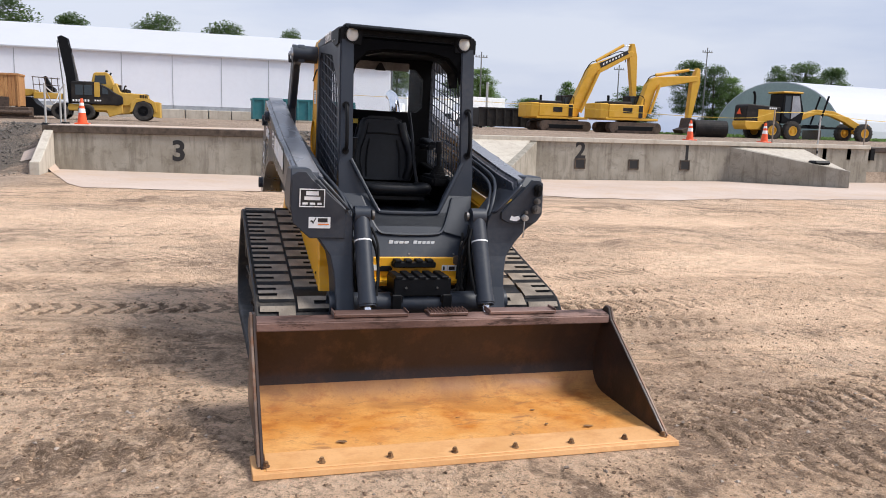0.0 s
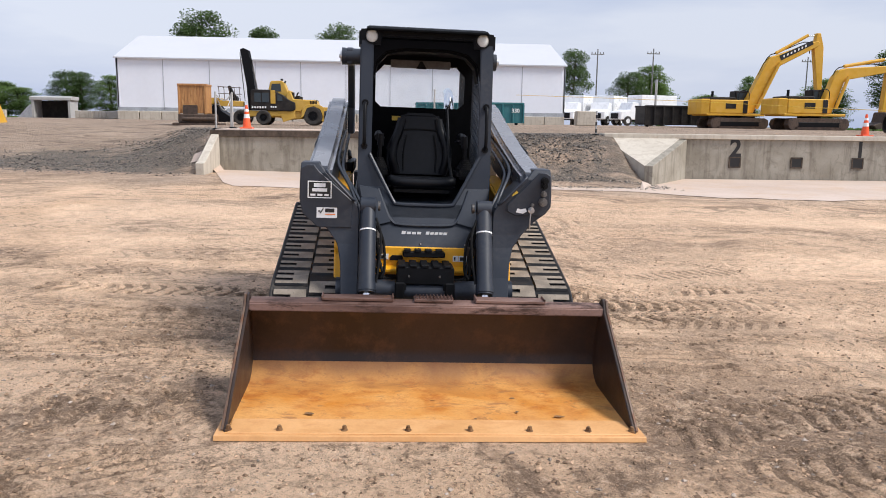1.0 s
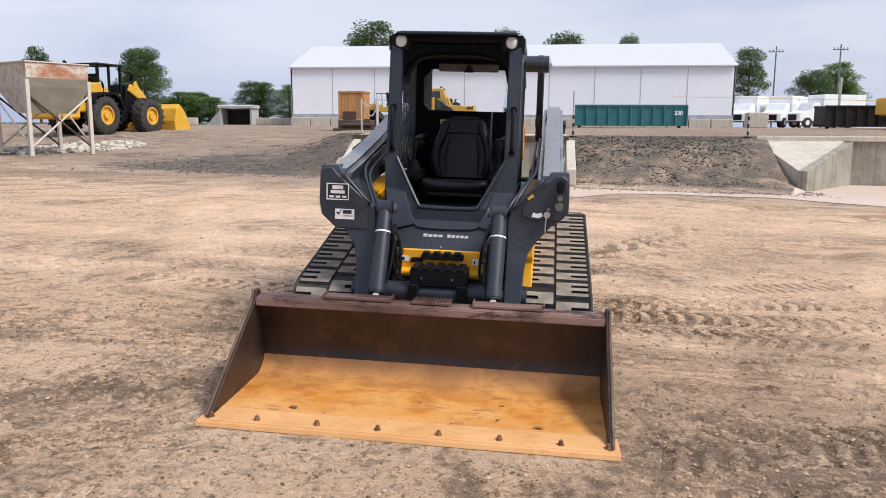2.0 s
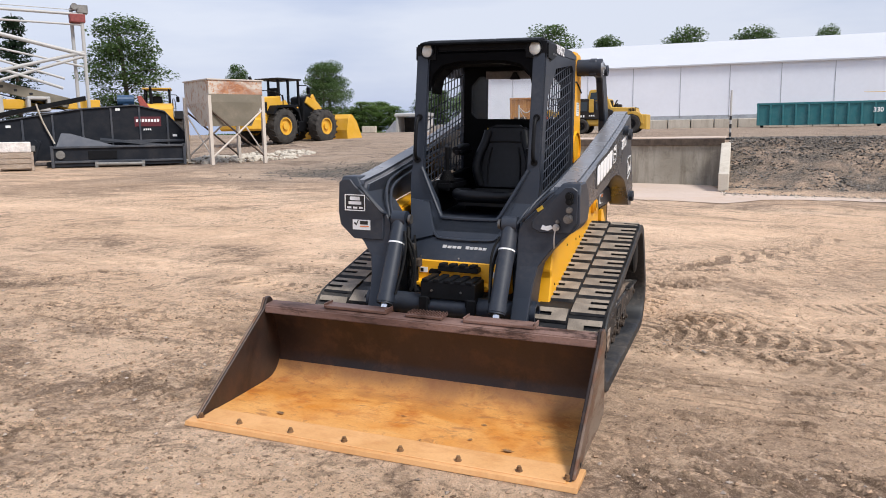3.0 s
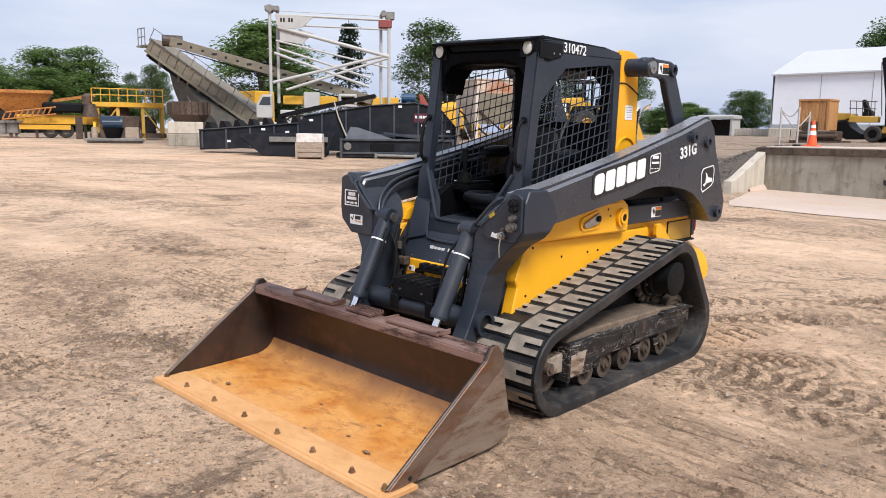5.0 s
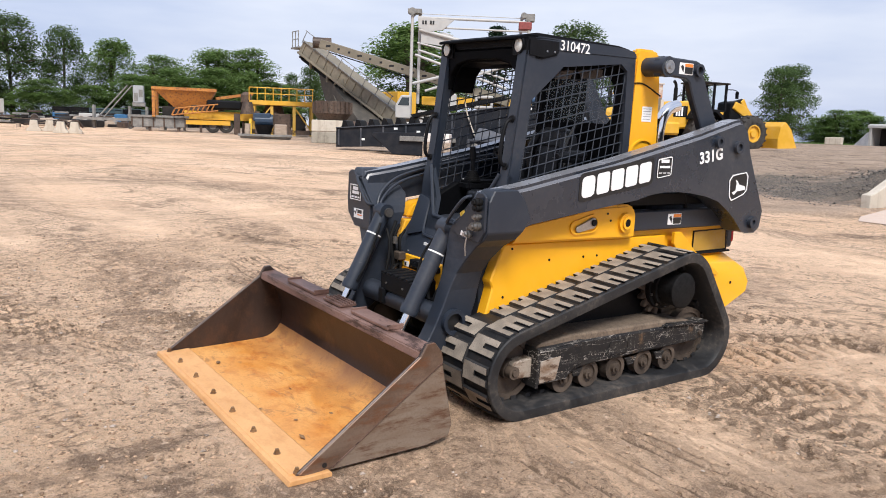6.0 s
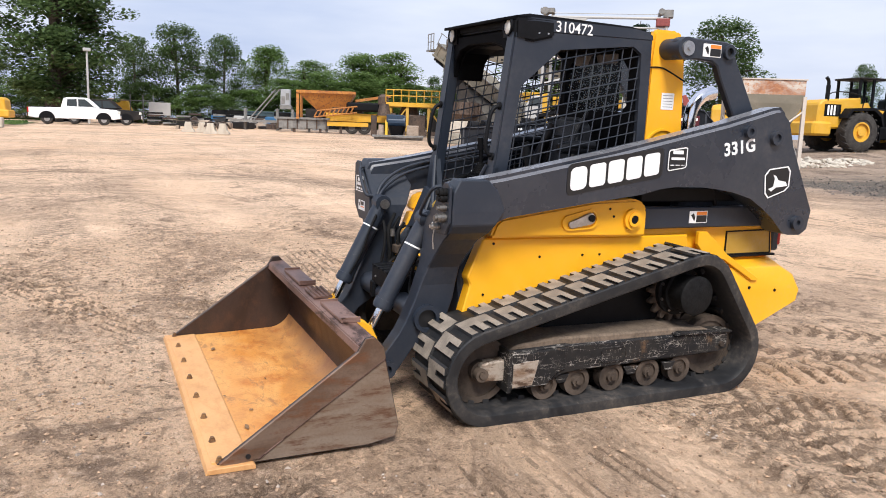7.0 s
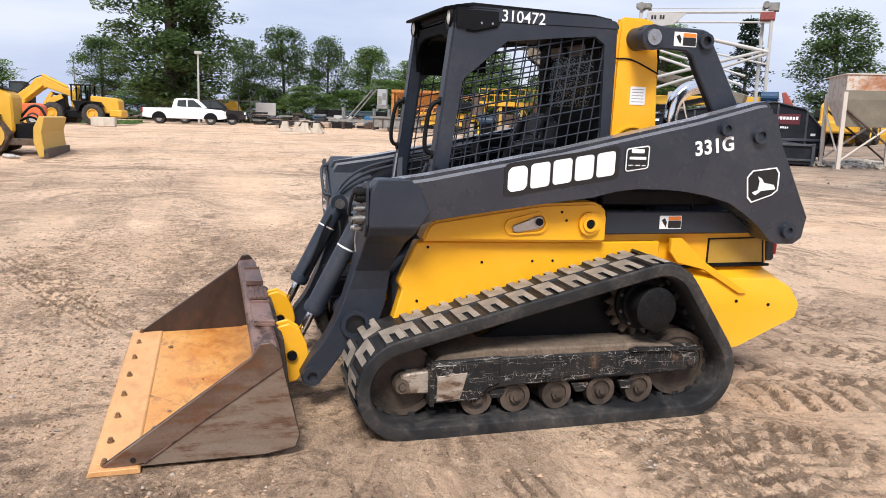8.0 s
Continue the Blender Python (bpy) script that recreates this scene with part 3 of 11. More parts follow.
        chev = n.math("MULTIPLY", n.math("PINGPONG", yy, 0.23), 0.9)
        ph = n.math("MULTIPLY", n.math("ADD", n.math("ADD", sp.outputs["X"], chev), warp), math.tau / 0.15)
        bar = n.ramp(n.math("SINE", ph, 0.0), 0.15, 0.75)
        lane = n.ramp(n.noise(1.0, 5, 0.6, n.mapped((0.16, 1.15, 1), turn, n.mapped((1, 1, 1), 0, pos)), 0.3), 0.545 + (0.02 if seed else 0.0), 0.60)
        one = n.math("MULTIPLY", n.math("MULTIPLY", bar, lane), n.ramp(fine, 0.38, 0.58))
        prints = one if prints is None else n.math("MAXIMUM", prints, one)
    # damp lanes and churned soil
    col = n.mix(n.math("MULTIPLY", n.ramp(n.math("ADD", lanes, n.math("MULTIPLY", n.math("SUBTRACT", scrape, 0.5), 0.7)), 0.52, 0.64), 0.52), col, (0.31, 0.208, 0.142))
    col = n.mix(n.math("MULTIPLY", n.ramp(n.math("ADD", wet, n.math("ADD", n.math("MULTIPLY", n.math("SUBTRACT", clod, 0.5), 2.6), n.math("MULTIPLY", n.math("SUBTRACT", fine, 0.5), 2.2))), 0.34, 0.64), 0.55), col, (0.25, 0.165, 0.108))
    # hollows of prints and ribs darkened in colour, standing in for relief shade
    col = n.mix(n.math("MULTIPLY", prints, 0.66), col, (0.17, 0.108, 0.07))
    col = n.mix(n.math("MULTIPLY", n.ramp(n.math("ADD", dent_shade, n.math("MULTIPLY", n.math("SUBTRACT", fine, 0.5), 1.1)), 0.32, 0.46), 0.74), col, (0.135, 0.086, 0.056))
    col = n.mix(n.math("MULTIPLY", n.ramp(scrape2, 0.60, 0.64), 0.35), col, (0.21, 0.134, 0.087))
    col = n.mix(n.math("MULTIPLY", n.ramp(scrape, 0.56, 0.60), 0.60), col, (0.19, 0.122, 0.08))
    # short torn marks and small heaps
    mark = n.noise(4.6, 7, 0.62, n.mapped((1.0, 1.35, 1), 20, pos), 1.1)
    mark2 = n.noise(9.5, 6, 0.62, n.mapped((1.3, 0.9, 1), -35, pos), 0.9)
    busy = n.ramp(n.noise(0.55, 5, 0.6, pos, 0.4), 0.36, 0.60)
    col = n.mix(n.math("MULTIPLY", n.math("MULTIPLY", n.ramp(mark, 0.575, 0.60), busy), 0.52), col, (0.22, 0.142, 0.092))
    col = n.mix(n.math("MULTIPLY", n.math("MULTIPLY", n.ramp(mark2, 0.575, 0.60), busy), 0.46), col, (0.19, 0.122, 0.08))
    col = n.mix(n.math("MULTIPLY", n.ramp(mark, 0.385, 0.41, (1, 1, 1), (0, 0, 0)), 0.45), col, (0.86, 0.62, 0.43))
    # pale dry crumbs and dark flecks
    col = n.mix(n.math("MULTIPLY", n.ramp(clod, 0.38, 0.43, (1, 1, 1), (0, 0, 0)), 0.6), col, (0.82, 0.61, 0.45))
    col = n.mix(n.math("MULTIPLY", n.math("MULTIPLY", n.ramp(clod, 0.57, 0.595), n.ramp(rough_patch, 0.45, 0.55)), 0.72), col, (0.15, 0.095, 0.06))
    col = n.mix(n.math("MULTIPLY", n.math("MULTIPLY", n.ramp(fine, 0.575, 0.605), n.ramp(rough_patch, 0.38, 0.54)), 0.66), col, (0.14, 0.088, 0.056))
    col = n.mix(n.math("MULTIPLY", n.ramp(fine, 0.37, 0.42, (1, 1, 1), (0, 0, 0)), 0.4), col, (0.87, 0.63, 0.44))
    col = n.mix(n.math("MULTIPLY", n.ramp(grit, 0.575, 0.615), 0.45), col, (0.11, 0.074, 0.052))
    col = n.mix(n.math("MULTIPLY", n.ramp(grit, 0.36, 0.44, (1, 1, 1), (0, 0, 0)), 0.35), col, (0.87, 0.65, 0.47))
    att4 = n.t.nodes.new("ShaderNodeAttribute")
    att4.attribute_name = "dry"
    dry = n.ramp(n.math("ADD", att4.outputs["Fac"], n.math("ADD", n.math("MULTIPLY", n.math("SUBTRACT", scrape, 0.5), 3.0), n.math("MULTIPLY", n.math("SUBTRACT", fine, 0.5), 0.9))), 0.25, 0.95)
    pale = n.mix(n.ramp(drift, 0.4, 0.62), (0.84, 0.59, 0.40), (0.69, 0.465, 0.305))
    pale = n.mix(n.math("MULTIPLY", n.ramp(clod, 0.53, 0.60), 0.35), pale, (0.40, 0.26, 0.17))
    col = n.mix(n.math("MULTIPLY", dry, 0.55), col, pale)
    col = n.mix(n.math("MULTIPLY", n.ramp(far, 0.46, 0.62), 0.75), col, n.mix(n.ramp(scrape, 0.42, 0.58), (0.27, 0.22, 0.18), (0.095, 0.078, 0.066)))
    # grey crushed stone on the banks
    chips = n.mix(n.ramp(n.noise(17, 8, 0.85, pos), 0.42, 0.60), (0.045, 0.039, 0.034), (0.22, 0.185, 0.152))
    col = n.mix(n.ramp(n.math("ADD", att3.outputs["Fac"], n.math("MULTIPLY", n.math("SUBTRACT", n.noise(0.9, 7, 0.7, pos, 0.8), 0.5), 2.4)), 0.35, 0.9), col, chips)
    speck = n.noise(270, 3, 0.7, pos)
    col = n.mix(n.math("MULTIPLY", n.ramp(speck, 0.56, 0.64), 0.3), col, (0.15, 0.097, 0.064))
    col = n.mix(n.math("MULTIPLY", n.ramp(speck, 0.36, 0.44, (1, 1, 1), (0, 0, 0)), 0.35), col, (0.88, 0.68, 0.50))
    h = n.math("ADD", n.math("MULTIPLY", scrape, 0.8), n.math("ADD", n.math("MULTIPLY", clod, 0.7), n.math("ADD", n.math("MULTIPLY", fine, 0.28), n.math("MULTIPLY", grit, 0.12))))
    h = n.math("SUBTRACT", h, n.math("MULTIPLY", prints, 0.16))
    h = n.math("SUBTRACT", h, n.math("MULTIPLY", n.ramp(mark, 0.54, 0.62), 0.18))
    h = n.math("MULTIPLY", h, n.math("SUBTRACT", 1.0, n.math("MULTIPLY", dry, 0.5)))
    n.bump(h, 1.0, 0.07)
    return n.done(col, 0.93, spec=0.25)


def concrete(name, a, b, stain, scale=1.0, streaks=True):
    n = Nodes(name)
    pos = n.t.nodes.new("ShaderNodeNewGeometry").outputs["Position"]
    f = n.noise(0.9 * scale, 6, 0.6, pos)
    s = n.noise(1.6 * scale, 6, 0.65, n.mapped((3.0, 3.0, 0.35) if streaks else (1, 1, 1), 0, pos))
    g = n.noise(40 * scale, 4, 0.6, pos)
    col = n.mix(n.ramp(f, 0.3, 0.7), a, b)
    blot = n.noise(3.1 * scale, 8, 0.7, pos, 0.8)
    col = n.mix(n.math("MULTIPLY", n.ramp(s, 0.50, 0.62), 0.45), col, stain)
    col = n.mix(n.math("MULTIPLY", n.ramp(blot, 0.52, 0.64), 0.4), col, stain)
    col = n.mix(n.math("MULTIPLY", n.ramp(g, 0.5, 0.8), 0.3), col, tuple(c * 0.5 for c in stain))
    n.bump(g, 0.25, 0.01)
    return n.done(col, 0.88, spec=0.3)


DIRT = dirt()
CONCRETE = concrete("weathered_concrete", (0.25, 0.225, 0.18), (0.40, 0.37, 0.315), (0.125, 0.104, 0.08))
CONCRETE_PALE = concrete("pale_concrete", (0.48, 0.43, 0.36), (0.58, 0.53, 0.45), (0.36, 0.30, 0.24))
APRON = concrete("dusty_pinkish_slab", (0.48, 0.375, 0.305), (0.59, 0.48, 0.41), (0.52, 0.365, 0.25), 0.3, False)

fine_x = np.concatenate((np.arange(-1.7, 0.2, 0.032), np.arange(2.0, 5.3, 0.032))) + 0.014
fine_y = np.arange(2.3, 7.4, 0.032) + 0.012
xs = spread(-3.6, 6.4, 0.032, -600, 600, 1.085, (*fine_x, -3.76, -3.59, 2.43, 2.61, 10.29, 10.46, 18.09, 18.31))
ys = spread(1.2, 8.2, 0.032, -500, 700, 1.085, (*fine_y, 22.05, 22.29, 23.61, 23.91))
verts, damp_dark, dent_shades, stony, dried = [], [], [], [], []
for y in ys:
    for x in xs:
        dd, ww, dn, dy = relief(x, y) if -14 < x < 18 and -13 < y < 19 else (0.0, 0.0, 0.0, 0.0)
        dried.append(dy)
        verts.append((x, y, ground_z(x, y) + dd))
        damp_dark.append(ww)
        dent_shades.append(dn)
        stony.append(smooth01((y - 19.3) / 1.2) * (smooth01((-3.4 - x) / 1.2) * smooth01((x + 14.0) / 5) * smooth01((31 - y) / 8) + smooth01((x - 2.4) / 0.4) * smooth01((8.6 - x) / 0.6) * smooth01((26 - y) / 2) * 0.72))
nx = len(xs)
faces = [(j * nx + i, j * nx + i + 1, (j + 1) * nx + i + 1, (j + 1) * nx + i) for j in range(len(ys) - 1) for i in range(nx - 1)]
me = bpy.data.meshes.new("ground")
me.from_pydata(verts, [], faces)
me.attributes.new("damp_dark", "FLOAT", "POINT").data.foreach_set("value", damp_dark)
me.attributes.new("gravel", "FLOAT", "POINT").data.foreach_set("value", stony)
me.attributes.new("dry", "FLOAT", "POINT").data.foreach_set("value", dried)
me.attributes.new("dent_shade", "FLOAT", "POINT").data.foreach_set("value", dent_shades)
me.shade_smooth()
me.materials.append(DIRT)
ground = tagged(new("ground", me), "trampled sandy brown dirt yard with track prints", "ground", kind="structure")

# concrete apron in front of the docks, on the dirt with a ragged edge
def apron_sheet():
    bm = bmesh.new()
    cols = list(np.arange(-4.2, 34.1, 0.4))
    rows = []
    for x in cols:
        near = 16.9 + 0.5 * noise.noise(Vector((x * 0.4, 0, 3))) + 0.25 * noise.noise(Vector((x * 1.7, 4, 3))) + (1.6 * smooth01((x - 2.4) / 1.5) * smooth01((9 - x) / 2) if 2 < x < 9 else 0) + 4.6 * smooth01((-2.2 - x) / 1.5)
        far = 22.02 if x < 2.5 else (19.4 if x < 7.9 else min(23.5, 20.45 + 1.43 * max(0.0, x - 8.45)))
        rows.append([bm.verts.new((x, near + (far - near) * k / 5, ground_z(x, near + (far - near) * k / 5) + 0.012)) for k in range(6)])
    for u, v in zip(rows, rows[1:]):
        for k in range(5):
            bm.faces.new((u[k], v[k], v[k + 1], u[k + 1]))
    return bm


apron = single("pavement_apron", apron_sheet(), APRON, "pale dust-covered concrete apron before the loading docks", "pavement", kind="structure")


# ---- loose stones and clods ----
def pebbles(name, spots, material, label, category):
    """Many small rough stones, eight faces each; spots: x, y, size."""
    rng = random.Random(len(spots))
    vs, fs = [], []
    for x, y, r in spots:
        z = ground_z(x, y) + (relief(x, y)[0] if r < 0.04 else 0.0)
        b = len(vs)
        a0 = rng.uniform(0, math.tau)
        for k in range(4):
            a = a0 + k * math.pi / 2 + rng.uniform(-0.4, 0.4)
            q = r * rng.uniform(0.6, 1.3)
            vs.append((x + math.cos(a) * q, y + math.sin(a) * q, z + r * rng.uniform(0.05, 0.4)))
        vs += [(x + r * rng.uniform(-0.3, 0.3), y + r * rng.uniform(-0.3, 0.3), z + r * rng.uniform(0.6, 1.0)), (x, y, z - r * 0.4)]
        for k in range(4):
            fs += [(b + k, b + (k + 1) % 4, b + 4), (b + (k + 1) % 4, b + k, b + 5)]
    me = bpy.data.meshes.new(name)
    me.from_pydata(vs, [], fs)
    me.materials.append(material)
    return tagged(new(name, me), label, category, kind="stuff")


def stone(name, a, b):
    n = Nodes(name)
    isl = n.t.nodes.new("ShaderNodeNewGeometry").outputs["Random Per Island"]
    n.bump(n.noise(60, 3), 0.3, 0.004)
    return n.done(n.mix(isl, a, b), 0.9, spec=0.3)


rp = random.Random(77)
spots = []
while len(spots) < 15600:
    x, y = rp.gauss(2.0, 3.4), rp.gauss(3.2, 2.6)
    if not (-5 < x < 9 and -1.2 < y < 11) or (0.1 < x < 2.3 and 3.1 < y < 6.5):
        continue
    keep = 0.35 + max([k for (cx, cy), (ax, ay), k in DAMP if ((x - cx) / ax) ** 2 + ((y - cy) / ay) ** 2 < 1.3] or [0.0])
    if rp.random() < keep:
        spots.append((x, y, 0.004 + 0.013 * rp.random() ** 3))
pebbles("soil_crumbs", spots[:14000], stone("soil_crumb", (0.12, 0.078, 0.05), (0.50, 0.335, 0.22)), "loose crumbs of brown soil", "soil")
pebbles("pebbles", spots[14000:], stone("small_pebble", (0.20, 0.16, 0.125), (0.50, 0.41, 0.34)), "scattered pale pebbles on the dirt", "pebbles")
spots = []
while len(spots) < 7000:
    x, y = rp.uniform(2.6, 8.6), rp.uniform(19.3, 25.5)
    if y < 23.9 and x > 7.6 + (y - 20.5) * 0.0 and y > 20.4:
        continue
    spots.append((x, y, 0.014 + 0.04 * rp.random() ** 2))
while len(spots) < 13000:
    x, y = rp.gauss(-6.4, 2.0), rp.gauss(24.0, 2.8)
    if -12 < x < -3.75 and 19.0 < y < 32:
        spots.append((x, y, 0.010 + 0.035 * rp.random() ** 2.5))
pebbles("gravel_bank", spots, stone("dark_gravel", (0.035, 0.032, 0.03), (0.24, 0.215, 0.19)), "bank of dark grey crushed gravel between the docks", "gravel")
spots = [(rp.uniform(2.5, 8.8), 19.6 + rp.gauss(0, 0.35), 0.015 + 0.04 * rp.random() ** 2) for _ in range(900)]
pebbles("pale_rubble", spots, stone("pale_rubble_stone", (0.25, 0.21, 0.17), (0.5, 0.43, 0.36)), "pale rubble at the foot of the bank", "gravel")

# ---- loading docks ----
def dock_number(body, x, y, z, size, parent):
    me = text_mesh(body, size, 0.002, bold=0.022)
    me.materials.append(INK)
    ob = new("painted_number", me)
    w = max(v.co.x for v in me.vertices)
    ob.parent = parent
    ob.matrix_basis = pose(x - w / 2, y, z)
    return ob


dock_a = thing("dock_wall", "low weathered concrete dock wall with a steel cap and a painted 3", "dock wall", kind="structure")
bm = box(bmesh.new(), (-3.55, 22.0, -0.2), (2.45, 22.36, 1.14), 0.01)
part("wall", bm, CONCRETE, dock_a)
bm = box(bmesh.new(), (-3.75, 21.93, 1.06), (2.5, 22.45, 1.24), 0.012)
part("cap", bm, MUD, dock_a, "rusty brown cap beam")
bm = box(bmesh.new(), (-3.7, 22.46, 1.16), (2.5, 25.5, 1.262), 0.01)
part("dock_slab", bm, APRON, dock_a)
for x0, x1 in ((-3.72, -3.5), (2.42, 2.66)):
    bm = prism(bmesh.new(), [(19.95, 0.0), (19.95, 0.42), (20.2, 0.46), (21.98, 1.14), (21.98, -0.1)], x0, x1, "x", 0.015)
    part("wing_wall", bm, CONCRETE_PALE, dock_a, "sloping concrete wing wall")
dock_number("3", -0.5, 21.995, 0.40, 0.74, dock_a)

dock_b = thing("dock_wall", "long weathered concrete dock wall with painted 2 and 1", "dock wall", kind="structure")
bm = box(bmesh.new(), (10.42, 23.55, -0.3), (24.5, 23.9, 1.12), 0.01)
part("wall", bm, CONCRETE, dock_b)
bm = box(bmesh.new(), (7.95, 23.47, 1.12), (24.5, 24.0, 1.27), 0.015)
part("cap", bm, CONCRETE_PALE, dock_b, "concrete cap beam")
bm = bmesh.new()
loft(bm, [[(10.42, 23.55, 1.12), (10.66, 23.55, 1.12), (10.66, 23.55, -0.2), (10.42, 23.55, -0.2)], [(8.3, 20.62, 0.42), (8.5, 20.5, 0.42), (8.5, 20.5, -0.2), (8.3, 20.62, -0.2)]], 0.01)
part("wing_wall", bm, CONCRETE, dock_b, "splayed concrete wing wall")
bm = bmesh.new()
f = [bm.verts.new(p) for p in ((7.9, 23.6, 1.17), (10.45, 23.6, 1.17), (8.42, 20.7, 0.36))]
g = [bm.verts.new((v.co.x, v.co.y, v.co.z - 0.6)) for v in f]
bm.faces.new(f)
bm.faces.new(g)
for k in range(3):
    bm.faces.new((f[k], f[(k + 1) % 3], g[(k + 1) % 3], g[k]))
part("sloped_slab", bm, CONCRETE_PALE, dock_b, "sloping pale concrete slab")
bm = bmesh.new()
loft(bm, [[(18.2, 23.55, 1.08), (18.5, 23.55, 1.08), (18.5, 23.55, -0.3), (18.2, 23.55, -0.3)], [(20.9, 20.75, 0.42), (21.1, 20.95, 0.42), (21.1, 20.95, -0.3), (20.9, 20.75, -0.3)]], 0.012)
part("wing_wall", bm, CONCRETE, dock_b, "splayed concrete wing wall")
bm = bmesh.new()
f = [bm.verts.new(p) for p in ((18.4, 23.6, 1.09), (21.05, 20.95, 0.40), (21.4, 23.6, 1.09))]
g = [bm.verts.new((v.co.x, v.co.y, v.co.z - 0.6)) for v in f]
bm.faces.new(f)
bm.faces.new(g)
for k in range(3):
    bm.faces.new((f[k], f[(k + 1) % 3], g[(k + 1) % 3], g[k]))
part("sloped_slab", bm, CONCRETE_PALE, dock_b)
dock_number("2", 12.25, 23.545, 0.59, 0.78, dock_b)
dock_number("1", 16.35, 23.545, 0.60, 0.70, dock_b)
for x in (12.25, 14.3, 16.35):
    bm = box(bmesh.new(), (x - 0.17, 23.53, 0.26), (x + 0.17, 23.56, 0.55), 0.004)
    slot = part("dock_bumper", bm, INK, dock_b, "dark dock bumper pocket")
    bm = slab_ring(bmesh.new(), [(x - 0.2, 0.23), (x + 0.2, 0.23), (x + 0.2, 0.58), (x - 0.2, 0.58)], [(x - 0.16, 0.27), (x + 0.16, 0.27), (x + 0.16, 0.54), (x - 0.16, 0.54)], 23.52, 23.55, "y")
    part("pocket_frame", bm, MUD, slot)
bm = box(bmesh.new(), (24.5, 23.7, -0.3), (42, 24.0, 1.0), 0.01)
wall_r = single("retaining_wall", bm, CONCRETE, "pale concrete panel retaining wall with dark rail", "retaining wall", kind="structure")

# ---- the compact track loader ----
# built in its own survey: X from its middle plane, Y along it (the bucket at 3.2, the tail at 7.1), Z from the ground
MID_Y = 5.4
loader = thing("compact_track_loader", "dark grey and yellow compact track loader parked on the dirt", "track loader",
               LEVEL @ Matrix.Translation((1.265, MID_Y, 0)))


def mp(name, bm, material, parent=None, label="", smooth=False):
    bmesh.ops.translate(bm, vec=(0, -MID_Y, 0), verts=bm.verts)
    return part(name, bm, material, parent or loader, label, smooth)


def both(make):
    """The shape on the machine's left, and its mirror on the right."""
    yield 1, joined(make)
    yield -1, flip_x(joined(make))


# -- rubber tracks --
def hull_path(circles, step):
    """The belt line round circles (y, z, r) given in order, as points and tangents at even steps."""
    pts = []
    n = len(circles)
    segs = []
    for i in range(n):
        (y0, z0, r0), (y1, z1, r1) = circles[i], circles[(i + 1) % n]
        d = math.hypot(y1 - y0, z1 - z0)
        a = math.atan2(z1 - z0, y1 - y0)
        o = a - math.pi / 2 - math.asin((r1 - r0) / d) * -1
        segs.append(o)
    line = []
    for i in range(n):
        y, z, r = circles[i]
        a0, a1 = segs[i - 1], segs[i]
        while a1 < a0:
            a1 += math.tau
        k = max(2, int((a1 - a0) * r / 0.03))
        for j in range(k + 1):
            a = a0 + (a1 - a0) * j / k
            line.append(Vector((0, y + math.cos(a) * r, z + math.sin(a) * r)))
    line.append(line[0].copy())
    lengths = [0.0]
    for u, v in zip(line, line[1:]):
        lengths.append(lengths[-1] + (v - u).length)
    total = lengths[-1]
    count = round(total / step)
    out, j = [], 0
    for i in range(count):
        s = total * i / count
        while lengths[j + 1] < s:
            j += 1
        f = (s - lengths[j]) / max(1e-9, lengths[j + 1] - lengths[j])
        p = line[j].lerp(line[j + 1], f)
        t = (line[j + 1] - line[j]).normalized()
        out.append((p, t))
    return out


TRACK_IN, TRACK_OUT = 0.505, 0.955
BELT = [(4.582, 0.252, 0.250), (6.15, 0.256, 0.252), (5.925, 0.602, 0.238)]
LUG_H = 0.014


def lug_mesh():
    """One U-shaped tread block: x across the belt, y along it, z out of it."""
    bm = bmesh.new()
    w, l, nw, nl = 0.100, 0.051, 0.015, 0.105
    pts = [(-w, -l), (w, -l), (w, -nw), (w - nl, -nw), (w - nl, nw), (w, nw), (w, l), (-w, l)]
    low = [(x * 1.05, y * 1.16) for x, y in pts]
    a = [bm.verts.new((x, y, 0)) for x, y in low]
    b = [bm.verts.new((x, y, LUG_H)) for x, y in pts]
    for k in range(8):
        f = bm.faces.new((a[k], a[(k + 1) % 8], b[(k + 1) % 8], b[k]))
        f.material_index = 1
    bm.faces.new(b)
    me = mesh_of(bm, "tread_lug")
    me.materials.append(TREAD)
    me.materials.append(BELT_RUBBER)
    return me


